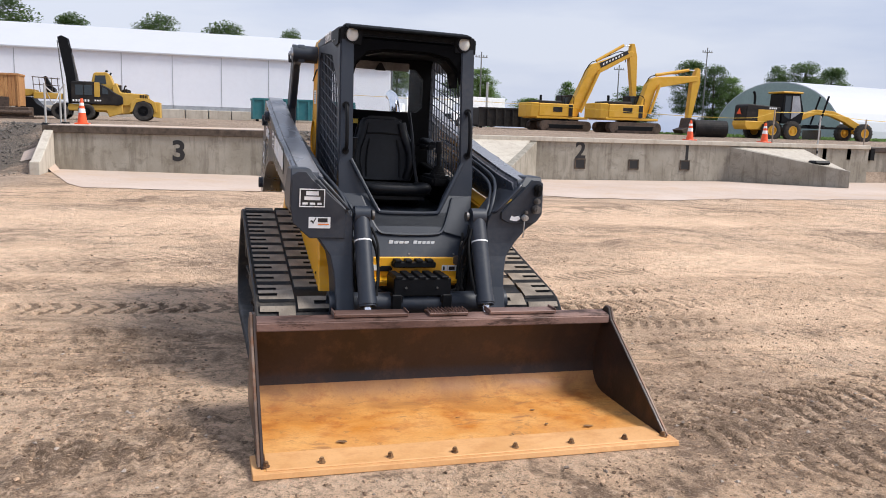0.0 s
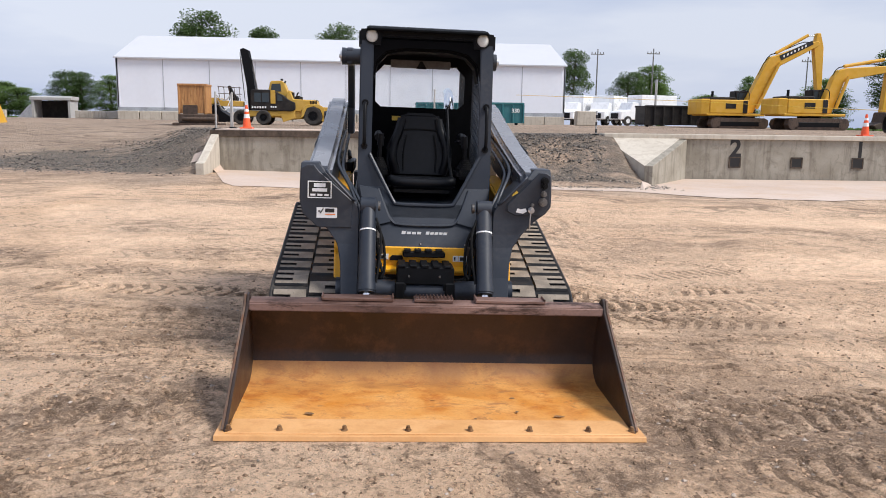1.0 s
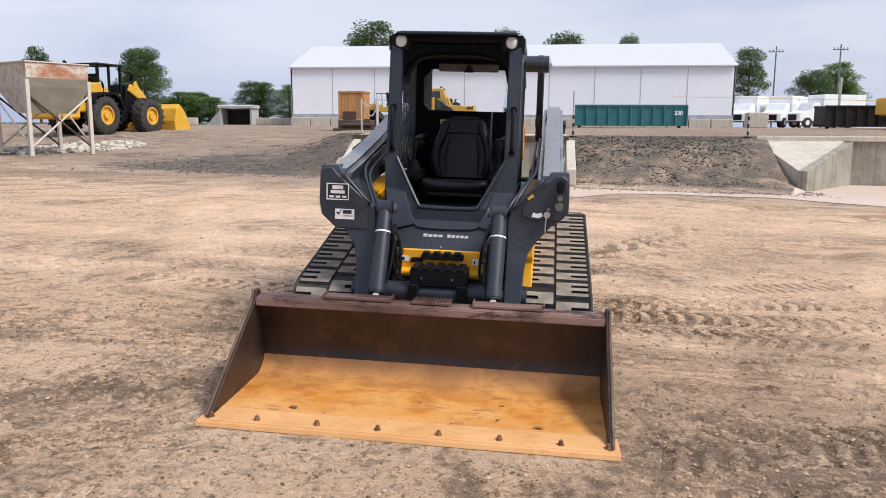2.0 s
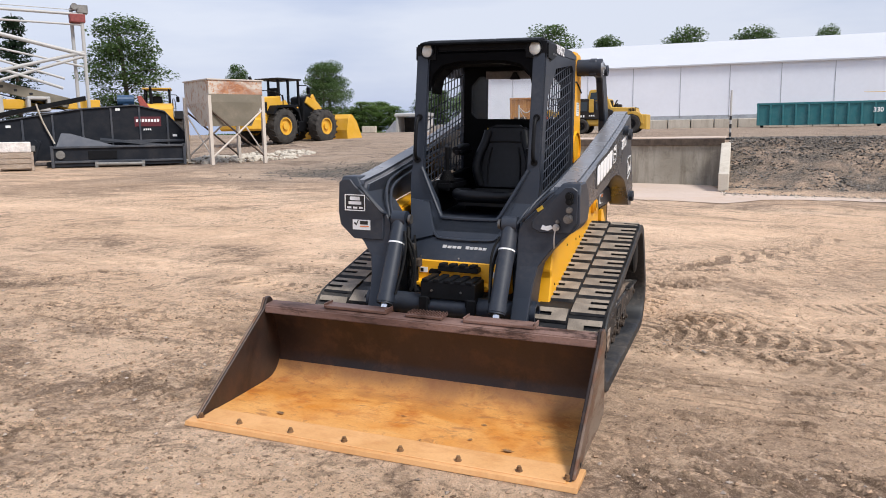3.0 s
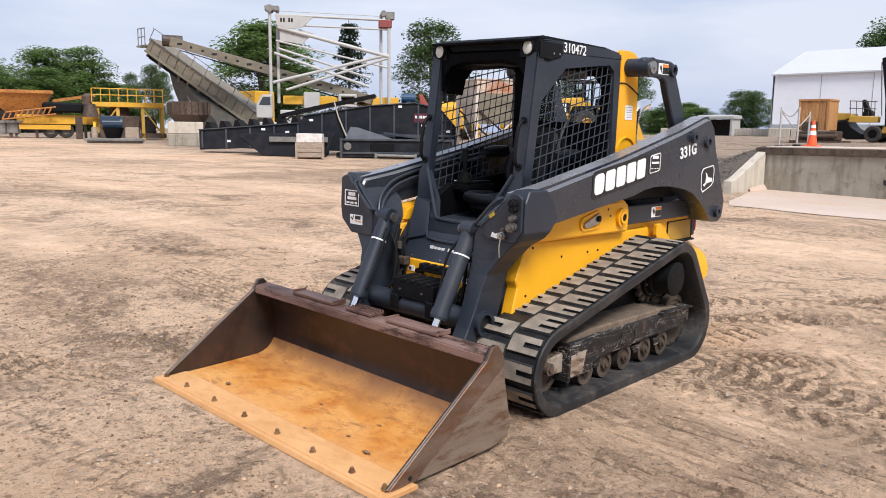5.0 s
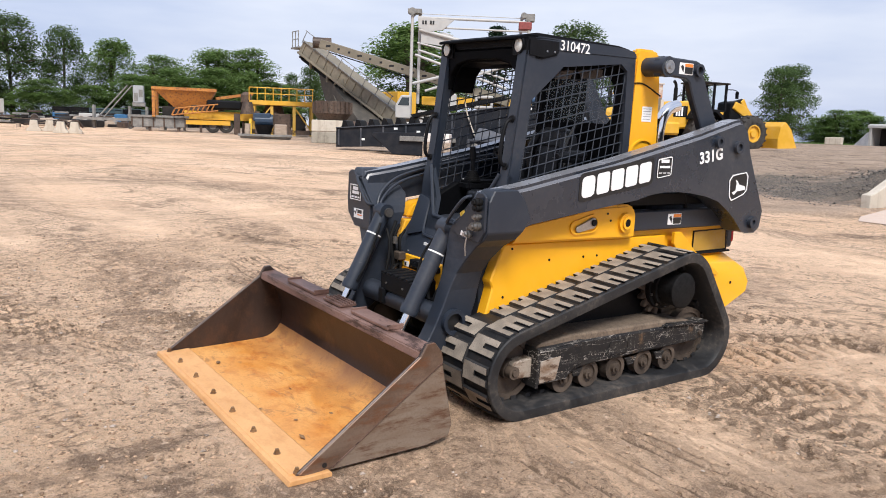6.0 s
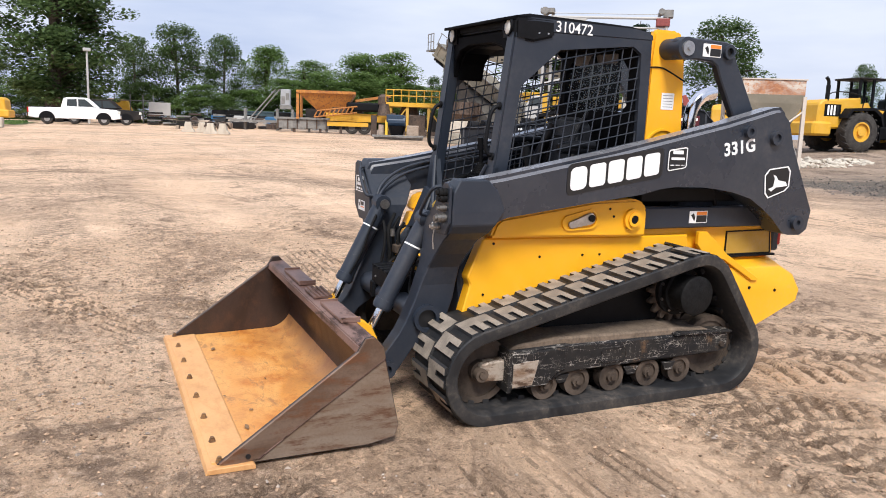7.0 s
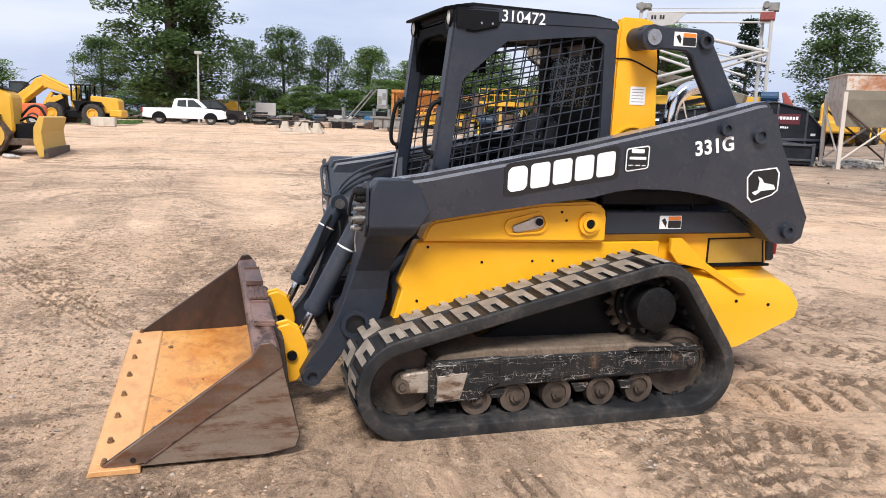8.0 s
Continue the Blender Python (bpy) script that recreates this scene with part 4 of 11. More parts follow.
LUG = lug_mesh()
for side in (1, -1):
    x0, x1 = TRACK_IN, TRACK_OUT
    loop = hull_path(BELT, 0.05)
    inner, rows = [], []
    bm = bmesh.new()
    for p, t in loop:
        n = Vector((0, t.z, -t.y))
        rows.append([bm.verts.new((side * x, p.y + n.y * d, p.z + n.z * d))
                     for x, d in ((x0, -0.014), (x0, -0.058), (x1 - 0.02, -0.062), (x1, -0.05), (x1 + 0.004, -0.016), (x1 + 0.002, 0.005), (x1 - 0.007, 0.0105), (x1 - 0.018, 0.006), (x1 - 0.028, 0.0), (x0 + 0.012, 0))])
    for u, v in zip(rows, rows[1:] + rows[:1]):
        for k in range(10):
            bm.faces.new((u[k], u[(k + 1) % 10], v[(k + 1) % 10], v[k]))
    belt = mp("rubber_track", bm, BELT_RUBBER, label="black rubber track with dusty tread blocks", smooth=True)
    for r, (xm, off) in enumerate(((x1 - 0.124, 0.0), (x0 + 0.110, 0.5))):
        pts = hull_path(BELT, 0.0755)
        for i in range(r, len(pts), 2):
            p, t = pts[i]
            n = Vector((0, t.z, -t.y))
            m = Matrix(((side if r == 0 else -side, 0, 0, side * xm), (0, t.y, n.y, p.y - MID_Y), (0, t.z, n.z, p.z), (0, 0, 0, 1)))
            part("tread_lug", LUG, None, belt, at=m)
    # inner drive blocks of the belt
    for p, t in hull_path(BELT, 0.11):
        n = Vector((0, t.z, -t.y))
        b = bmesh.new()
        bmesh.ops.create_cube(b, size=1, matrix=Matrix(((1, 0, 0, side * 0.73), (0, t.y, n.y, p.y - n.y * 0.066), (0, t.z, n.z, p.z - n.z * 0.066), (0, 0, 0, 1)))
                              @ Matrix.Diagonal((0.16, 0.035, 0.034, 1)))
        mp("guide_lug", b, BELT_RUBBER, belt)

    # track frame, rollers, idlers, sprocket
    bm = bmesh.new()
    prism(bm, [(4.70, 0.158), (4.70, 0.365), (5.06, 0.378), (5.10, 0.37), (6.12, 0.362), (6.225, 0.345), (6.225, 0.25), (6.15, 0.232), (5.15, 0.215), (5.05, 0.205), (4.98, 0.175), (4.93, 0.158)],
          side * 0.64, side * 0.885, "x", 0.010)
    frame_beam = mp("track_frame", bm, SCRAPED, label="scraped black track frame beam")
    bm = prism(bmesh.new(), [(4.72, 0.36), (4.76, 0.39), (5.0, 0.412), (5.35, 0.405), (5.9, 0.40), (6.08, 0.375), (6.12, 0.355)], side * 0.52, side * 0.868, "x", 0.012)
    mp("dirt_crust", bm, DRY_MUD, frame_beam, "dried mud lying on the beam")
    bm = prism(bmesh.new(), [(4.715, 0.160), (4.715, 0.352), (5.055, 0.364), (5.06, 0.245), (5.0, 0.222), (4.965, 0.19), (4.945, 0.162)], side * 0.885, side * 0.902, "x", 0.005)
    mp("end_plate", bm, SCRAPED, frame_beam, "scratched front box of the beam")
    bm = prism(bmesh.new(), [(4.73, 0.17), (4.73, 0.30), (4.885, 0.312), (4.87, 0.245), (4.85, 0.175)], side * 0.902, side * 0.908, "x", 0.003)
    mp("scoured_patch_plate", bm, SCOURED_PLATE, frame_beam, "rust-brown scoured plate")
    bm = prism(bmesh.new(), [(4.695, 0.148), (4.695, 0.378), (4.716, 0.378), (4.716, 0.148)], side * 0.66, side * 0.916, "x", 0.003)
    mp("end_flange", bm, SCRAPED, frame_beam)
    rim_o = [(5.30, 0.262), (5.315, 0.248), (5.455, 0.252), (5.47, 0.266), (5.47, 0.322), (5.455, 0.336), (5.315, 0.332), (5.30, 0.318)]
    rim_i = [(5.385 + (y - 5.385) * 0.90, 0.292 + (z - 0.292) * 0.84) for y, z in rim_o]
    mp("cover_plate", prism(bmesh.new(), rim_i, side * 0.885, side * 0.889, "x"), SCRAPED, frame_beam)
    mp("cover_rim", slab_ring(bmesh.new(), rim_o, rim_i, side * 0.884, side * 0.893), SCRAPED, frame_beam)
    bm = prism(bmesh.new(), [(5.80, 0.366), (5.80, 0.376), (5.84, 0.384), (6.235, 0.366), (6.235, 0.355)], side * 0.80, side * 0.905, "x", 0.003)
    mp("rear_ledge", bm, SCRAPED, frame_beam)
    bm = rod(bmesh.new(), (side * 0.885, 6.17, 0.285), (side * 0.90, 6.17, 0.285), 0.017, 6)
    mp("frame_bolt", bm, MUD, frame_beam)
    bm = prism(bmesh.new(), [(4.56, 0.205), (4.56, 0.30), (4.60, 0.312), (4.70, 0.318), (4.70, 0.20)], side * 0.80, side * 0.87, "x", 0.008)
    yoke = mp("idler_yoke", bm, SCOURED_PLATE, frame_beam)
    bm = bmesh.new()
    ring(bm, (side * 0.84, 4.56, 0.25), (side * 0.885, 4.56, 0.25), 0.036, 0.02, 18)
    rod(bm, (side * 0.84, 4.56, 0.25), (side * 0.895, 4.56, 0.25), 0.017, 12)
    mp("idler_pin", bm, MUD, yoke, smooth=True)
    for y, z, r in ((4.582, 0.25, 0.178), (6.15, 0.254, 0.18)):
        bm = bmesh.new()
        for xx in (0.62, 0.75):
            rod(bm, (side * xx, y, z), (side * (xx + 0.04), y, z), r, 36)
            ring(bm, (side * xx, y, z), (side * (xx + 0.052), y, z), r + 0.004, r - 0.03, 36)
        rod(bm, (side * 0.60, y, z), (side * 0.83, y, z), 0.06, 18)
        mp("idler_wheel", bm, MUD, label="brown rusty idler wheel", smooth=True)
    for y in (4.955, 5.165, 5.40, 5.655, 5.885):
        bm = bmesh.new()
        for xx in (0.64, 0.80):
            rod(bm, (side * xx, y, 0.148), (side * (xx + 0.05), y, 0.148), 0.082, 28)
        ring(bm, (side * 0.84, y, 0.148), (side * 0.862, y, 0.148), 0.082, 0.055, 28)
        rod(bm, (side * 0.60, y, 0.148), (side * 0.872, y, 0.148), 0.03, 14)
        rod(bm, (side * 0.872, y, 0.148), (side * 0.885, y, 0.148), 0.016, 6)
        mp("track_roller", bm, MUD, label="brown rusty track roller", smooth=True)
    for y in (5.06, 5.53, 5.80):
        bm = prism(bmesh.new(), [(y - 0.05, 0.20), (y + 0.05, 0.20), (y + 0.025, 0.15), (y - 0.025, 0.15)], side * 0.85, side * 0.87, "x", 0.004)
        mp("roller_guard", bm, SCRAPED, frame_beam)
    bm = bmesh.new()
    cy, cz = 5.915, 0.60
    pts = []
    for k in range(34):
        a = k / 34 * math.tau
        r = 0.196 if k % 2 else 0.158
        pts += [(cy + math.cos(a - 0.05) * r, cz + math.sin(a - 0.05) * r), (cy + math.cos(a + 0.05) * r, cz + math.sin(a + 0.05) * r)]
    prism(bm, pts, side * 0.70, side * 0.735, "x", 0.004)
    sprocket = mp("drive_sprocket", bm, MUD, label="toothed steel drive sprocket")
    bm = bmesh.new()
    ring(bm, (side * 0.735, cy, cz), (side * 0.765, cy, cz), 0.15, 0.11, 36)
    rod(bm, (side * 0.70, cy, cz), (side * 0.80, cy, cz), 0.128, 32)
    rod(bm, (side * 0.80, cy, cz), (side * 0.905, cy, cz), 0.108, 32)
    rod(bm, (side * 0.905, cy, cz), (side * 0.92, cy, cz), 0.116, 32)
    rod(bm, (side * 0.92, cy, cz), (side * 0.928, cy, cz), 0.116, 32, 0.104)
    mp("final_drive_hub", bm, RUBBER, sprocket, "black drive motor hub", smooth=True)
    for k in range(9):
        a = k / 9 * math.tau
        bm = rod(bmesh.new(), (side * 0.765, cy + math.cos(a) * 0.133, cz + math.sin(a) * 0.133), (side * 0.776, cy + math.cos(a) * 0.133, cz + math.sin(a) * 0.133), 0.010, 6)
        mp("hub_bolt", bm, DULL, sprocket)
    bm = bmesh.new()
    prism(bm, [(4.95, 0.38), (5.2, 0.50), (5.55, 0.62), (5.72, 0.68), (5.86, 0.70), (5.86, 0.4), (5.7, 0.38)], side * 0.50, side * 0.66, "x", 0.01)
    mp("drive_housing", bm, BLACK, label="black drive housing between belt and hull")

# -- hull --
bm = bmesh.new()
prism(bm, [(4.62, 0.30), (4.58, 0.72), (4.75, 0.95), (5.80, 1.02), (6.30, 1.05), (6.86, 1.02), (6.90, 0.70), (6.80, 0.28), (6.3, 0.22), (4.9, 0.22)], -0.495, 0.495, "x", 0.015)
hull = mp("chassis", bm, DARK, label="dark main chassis between the tracks")
for side, bm in both(lambda b: prism(b, [(4.555, 0.42), (4.62, 0.66), (4.60, 0.70), (4.69, 0.915), (5.71, 0.90), (6.12, 0.90), (6.12, 0.70), (5.6, 0.42)], 0.49, 0.575, "x", 0.008)):
    mp("side_panel", bm, YELLOW, label="yellow lower side panel")
for side, bm in both(lambda b: prism(b, [(4.70, 0.925), (4.73, 1.0), (4.765, 1.03), (5.36, 1.118), (5.66, 1.128), (5.72, 1.105), (5.742, 1.06), (5.742, 0.905)], 0.50, 0.63, "x", 0.014, 2)):
    tower = mp("tower_panel", bm, YELLOW, label="yellow upper side panel with pin bosses", smooth=True)
    bm = bmesh.new()
    x = side * 0.63
    ring(bm, (x, 5.63, 1.013), (x + side * 0.022, 5.63, 1.013), 0.062, 0.042, 28)
    ring(bm, (x, 5.63, 1.013), (x + side * 0.034, 5.63, 1.013), 0.042, 0.026, 24)
    mp("pin_boss", bm, YELLOW, tower, smooth=True)
    bm = rod(bmesh.new(), (x, 5.63, 1.013), (x + side * 0.03, 5.63, 1.013), 0.024, 20)
    mp("pin", bm, BLACK, tower)
    bm = bmesh.new()
    pts = [(5.195 + 0.05 * math.cos(a), 1.0 + 0.045 * math.sin(a)) for a in [math.pi * (0.5 + k / 8) for k in range(9)]]
    pts += [(5.335 + 0.058 * math.cos(a), 1.02 + 0.058 * math.sin(a)) for a in [-math.pi * 0.5 + math.pi * k / 8 for k in range(9)]]
    inner = [(5.265 + (y - 5.265) * 0.86, 1.008 + (z - 1.008) * 0.8) for y, z in pts]
    slab_ring(bm, pts, inner, x, x + side * 0.012)
    mp("lock_rim", bm, YELLOW, tower)
    bm = bmesh.new()
    pts2 = [(5.21 + 0.022 * math.cos(a), 0.99 + 0.022 * math.sin(a)) for a in [math.pi * (0.5 + k / 6) for k in range(7)]]
    pts2 += [(5.33 + 0.035 * math.cos(a), 1.022 + 0.035 * math.sin(a)) for a in [-math.pi * 0.5 + math.pi * k / 6 for k in range(7)]]
    prism(bm, pts2, x, x + side * 0.018, "x", 0.003)
    mp("lock_lever", bm, STEEL, tower, "galvanised boom lock lever")
    bm = rod(bmesh.new(), (x, 5.335, 1.025), (x + side * 0.028, 5.335, 1.025), 0.02, 16)
    mp("lock_pin", bm, BLACK, tower)
    # small holes and bolts in the yellow sheet
    for y, z in ((5.47, 1.075), (5.50, 1.03), (4.75, 0.885), (4.70, 0.60), (5.05, 0.80), (5.34, 0.80), (5.46, 0.80)):
        bm = rod(bmesh.new(), (side * 0.575 if z < 0.9 else x, y, z), (side * 0.579 if z < 0.9 else x + side * 0.004, y, z), 0.0075, 8)
        mp("sheet_bolt", bm, BLACK, tower)

for side, bm in both(lambda b: prism(b, [(5.70, 0.90), (5.70, 0.955), (6.30, 0.95), (6.86, 0.94), (6.89, 0.735), (6.2, 0.735)], 0.40, 0.54, "x", 0.012)):
    mp("engine_side", bm, YELLOW, label="yellow engine compartment side")
SCREEN = paint("dusty_ochre_screen", (0.40, 0.235, 0.03), 0.6, dusty=0.5)
for side, bm in both(lambda b: slab_ring(b, [(6.46, 0.752), (6.46, 0.908), (6.84, 0.913), (6.862, 0.752)], [(6.468, 0.76), (6.468, 0.90), (6.832, 0.905), (6.85, 0.76)], 0.540, 0.5485)):
    mp("screen_frame", bm, BLACK)
for side, bm in both(lambda b: prism(b, [(6.47, 0.76), (6.47, 0.90), (6.83, 0.905), (6.85, 0.76)], 0.541, 0.546, "x", 0.0)):
    mp("side_screen", bm, SCREEN, label="dusty yellow screen panel")
for side, bm in both(lambda b: box(b, (0.53, 6.2, 0.735), (0.556, 6.90, 0.75), 0.004)):
    mp("seal_strip", bm, BLACK)
def bumper_shape(b):
    """The casting: its side stands out, its top slopes in to the engine side."""
    side_line = [(6.24, 0.66), (6.32, 0.685), (6.92, 0.668), (7.04, 0.61), (7.12, 0.50), (7.10, 0.42), (6.70, 0.25), (6.45, 0.24), (6.3, 0.5)]
    top_line = [(6.24, 0.72), (6.32, 0.748), (6.86, 0.735), (6.99, 0.66), (7.08, 0.51), (7.06, 0.43), (6.70, 0.26), (6.45, 0.25), (6.3, 0.5)]
    loft(b, [[(0.30, y, z) for y, z in top_line], [(0.50, y, z) for y, z in top_line], [(0.585, y, z) for y, z in side_line], [(0.595, y, z - 0.004) for y, z in side_line]], 0.006)


for side, bm in both(lambda b: bumper_shape(b)):
    mp("rear_bumper", bm, YELLOW, label="yellow rear bumper casting", smooth=True)
bm = bmesh.new()
box(bm, (-0.30, 6.6, 0.30), (0.30, 7.08, 0.72), 0.02)
mp("bumper_middle", bm, YELLOW)
for side, bm in both(lambda b: prism(b, [(6.17, 0.92), (6.24, 0.92), (6.42, 0.77), (6.71, 0.60), (6.71, 0.585), (6.66, 0.585), (6.40, 0.735), (6.22, 0.78), (6.17, 0.84)], 0.585, 0.612, "x", 0.003)):
    mp("bumper_rib", bm, YELLOW)
for side in (1, -1):
    for y, z in ((6.66, 0.535), (6.89, 0.505)):
        # black discs stand in for the dark inside of two holes
        mp("bumper_hole", rod(bmesh.new(), (side * 0.594, y, z), (side * 0.598, y, z), 0.011, 8), BLACK)
for side, bm in both(lambda b: box(b, (0.38, 6.88, 0.76), (0.53, 6.955, 1.06), 0.015)):
    post = mp("rear_door_edge", bm, DARK)
    bm = bmesh.new()
    xs = sorted((side * 0.44, side * 0.534))
    box(bm, (xs[0], 6.93, 0.80), (xs[1], 6.962, 0.95), 0.008)
    mp("tail_lamp", bm, RED_LENS, post, "red tail lamp")
bm = bmesh.new()
box(bm, (-0.40, 6.2, 0.95), (0.40, 6.93, 1.22), 0.03)
mp("engine_hood", bm, DARK, label="dark engine hood")

# -- rear tower posts, links and exhaust --
def post_shape(b):
    prism(b, [(5.815, 1.10), (5.83, 1.95), (5.84, 2.10), (5.86, 2.125), (6.02, 2.125), (6.07, 2.10), (6.10, 1.90), (6.125, 1.50), (6.16, 1.10)], 0.365, 0.428, "x", 0.018, 2)


for side, bm in both(post_shape):
    pst = mp("tower_post", bm, YELLOW, label="yellow rear tower post", smooth=True)
    # added black plate that keeps the yellow post from showing through the window
    xa, xc = sorted((side * 0.345, side * 0.362))
    mp("post_blackout", box(bmesh.new(), (xa, 5.80, 1.05), (xc, 6.14, 2.10)), BLACK_SHELL, pst)
    bm = bmesh.new()
    s = side
    tube(bm, [(s * 0.43, 5.83, 1.90), (s * 0.432, 5.90, 1.905), (s * 0.432, 5.96, 1.89), (s * 0.432, 6.10, 1.83)], 0.005, 6, 1)
    mp("seam", bm, BLACK, pst)
    bm = bmesh.new()
    ring(bm, (s * 0.425, 5.97, 1.40), (s * 0.44, 5.97, 1.40), 0.14, 0.128, 32)
    mp("pressed_rib", bm, YELLOW, pst, smooth=True)
    bm = bmesh.new()
    rod(bm, (s * 0.43, 5.945, 2.01), (s * 0.585, 5.945, 2.01), 0.062, 28)
    rod(bm, (s * 0.585, 5.945, 2.01), (s * 0.61, 5.945, 2.01), 0.066, 28)
    mp("pivot_boss", bm, DARK, pst, smooth=True)
    bm = rod(bmesh.new(), (s * 0.60, 5.945, 2.01), (s * 0.622, 5.945, 2.01), 0.045, 24, 0.042)
    rod(bm, (s * 0.622, 5.945, 2.01), (s * 0.634, 5.945, 2.01), 0.014, 6)
    mp("pin_washer", bm, STEEL, pst, "zinc pin washer", smooth=True)
for side, bm in both(lambda b: prism(b, [(5.90, 1.945), (5.895, 2.06), (5.93, 2.078), (6.27, 2.072), (6.315, 2.06), (6.345, 2.0), (6.58, 1.62), (6.60, 1.40), (6.42, 1.40), (6.39, 1.62),
                                         (6.245, 1.86), (6.215, 1.925), (6.17, 1.95), (6.05, 1.955)], 0.52, 0.575, "x", 0.008)):
    lk = mp("upper_boom_link", bm, DARK, label="dark grey curved boom link")
    bm = bmesh.new()
    ring(bm, (side * 0.575, 6.285, 2.01), (side * 0.60, 6.285, 2.01), 0.042, 0.026, 24)
    mp("link_bushing", bm, DARK, lk, smooth=True)
    # solid black disc, the dark of the bore is colour only
    bm = rod(bmesh.new(), (side * 0.57, 6.285, 2.01), (side * 0.58, 6.285, 2.01), 0.027, 20)
    mp("link_hole", bm, INK, lk)
for side, bm in both(lambda b: box(b, (0.545, 5.745, 0.945), (0.605, 6.72, 1.075), 0.008)):
    mp("lower_boom_link", bm, DARK, label="dark grey straight lower link")
for side, bm in both(lambda b: [box(b, (0.50, 5.74, 1.10), (0.56, 6.55, 1.19), 0.01), tube(b, [(0.53, 5.9, 1.22), (0.55, 6.1, 1.28), (0.55, 6.3, 1.20), (0.55, 6.34, 1.05)], 0.014, 8)]):
    mp("lift_cylinder", bm, BLACK, label="black lift cylinder behind the link", smooth=True)
bm = bmesh.new()
tube(bm, [(0.28, 6.30, 1.1), (0.28, 6.30, 1.50), (0.28, 6.30, 1.66), (0.28, 6.38, 1.76), (0.28, 6.48, 1.78)], 0.042, 18)
exhaust = mp("exhaust_pipe", bm, CHROME, label="curved chrome exhaust pipe", smooth=True)

# -- lift arms --
ARM_LOW = [(4.56, 1.0), (4.66, 1.026), (4.734, 1.053), (5.303, 1.133), (5.589, 1.169), (5.72, 1.20), (5.851, 1.215), (6.0, 1.213), (6.129, 1.202), (6.28, 1.18), (6.423, 1.141),
           (6.53, 1.08), (6.626, 1.013), (6.72, 0.925), (6.775, 0.907), (6.88, 0.905), (6.935, 0.94), (6.955, 1.06)]
ARM_TOP = [(6.735, 1.46), (6.66, 1.665), (6.62, 1.70), (6.557, 1.692), (6.193, 1.592), (5.412, 1.412), (4.70, 1.272), (4.44, 1.232), (4.41, 1.18), (4.42, 1.0)]


def arm_shape(b):
    n = len(ARM_LOW)
    pts = ARM_LOW + ARM_TOP
    x0, x1 = 0.585, 0.745
    sh = bmesh.new()
    vo = [sh.verts.new((x1, y, z)) for y, z in pts]
    vi = [sh.verts.new((x0, y, z)) for y, z in pts]
    sh.faces.new(vo)
    sh.faces.new(list(reversed(vi)))
    k = len(pts)
    for i in range(k):
        sh.faces.new((vo[i], vo[(i + 1) % k], vi[(i + 1) % k], vi[i]))
    bmesh.ops.recalc_face_normals(sh, faces=sh.faces)
    top = [e for e in sh.edges if all(any(abs(v.co.y - y) < 1e-6 and abs(v.co.z - z) < 1e-6 for y, z in ARM_TOP[1:9]) for v in e.verts)
           and abs(e.verts[0].co.x - e.verts[1].co.x) < 1e-6]
    bevelled(sh, 0.028, 3, edges=top)
    put(b, sh)


def gooseneck(b):
    secs = []
    for z, xa, xb, ya, yb in ((1.252, 0.665, 0.772, 4.44, 4.60), (1.19, 0.615, 0.775, 4.405, 4.66), (1.09, 0.515, 0.778, 4.40, 4.70), (1.02, 0.44, 0.778, 4.40, 4.65), (0.975, 0.415, 0.745, 4.40, 4.63), (0.93, 0.412, 0.68, 4.398, 4.605),
                              (0.84, 0.412, 0.60, 4.39, 4.58), (0.76, 0.412, 0.545, 4.375, 4.565), (0.66, 0.412, 0.525, 4.345, 4.555), (0.58, 0.412, 0.52, 4.32, 4.545), (0.46, 0.412, 0.515, 4.27, 4.51),
                              (0.395, 0.412, 0.515, 4.235, 4.45), (0.30, 0.414, 0.512, 4.165, 4.315), (0.20, 0.414, 0.51, 4.11, 4.245), (0.155, 0.414, 0.51, 4.13, 4.205)):
        secs.append([(xa, ya, z), (xb, ya, z), (xb, yb, z), (xa, yb, z)])
    loft(b, secs, 0.006)


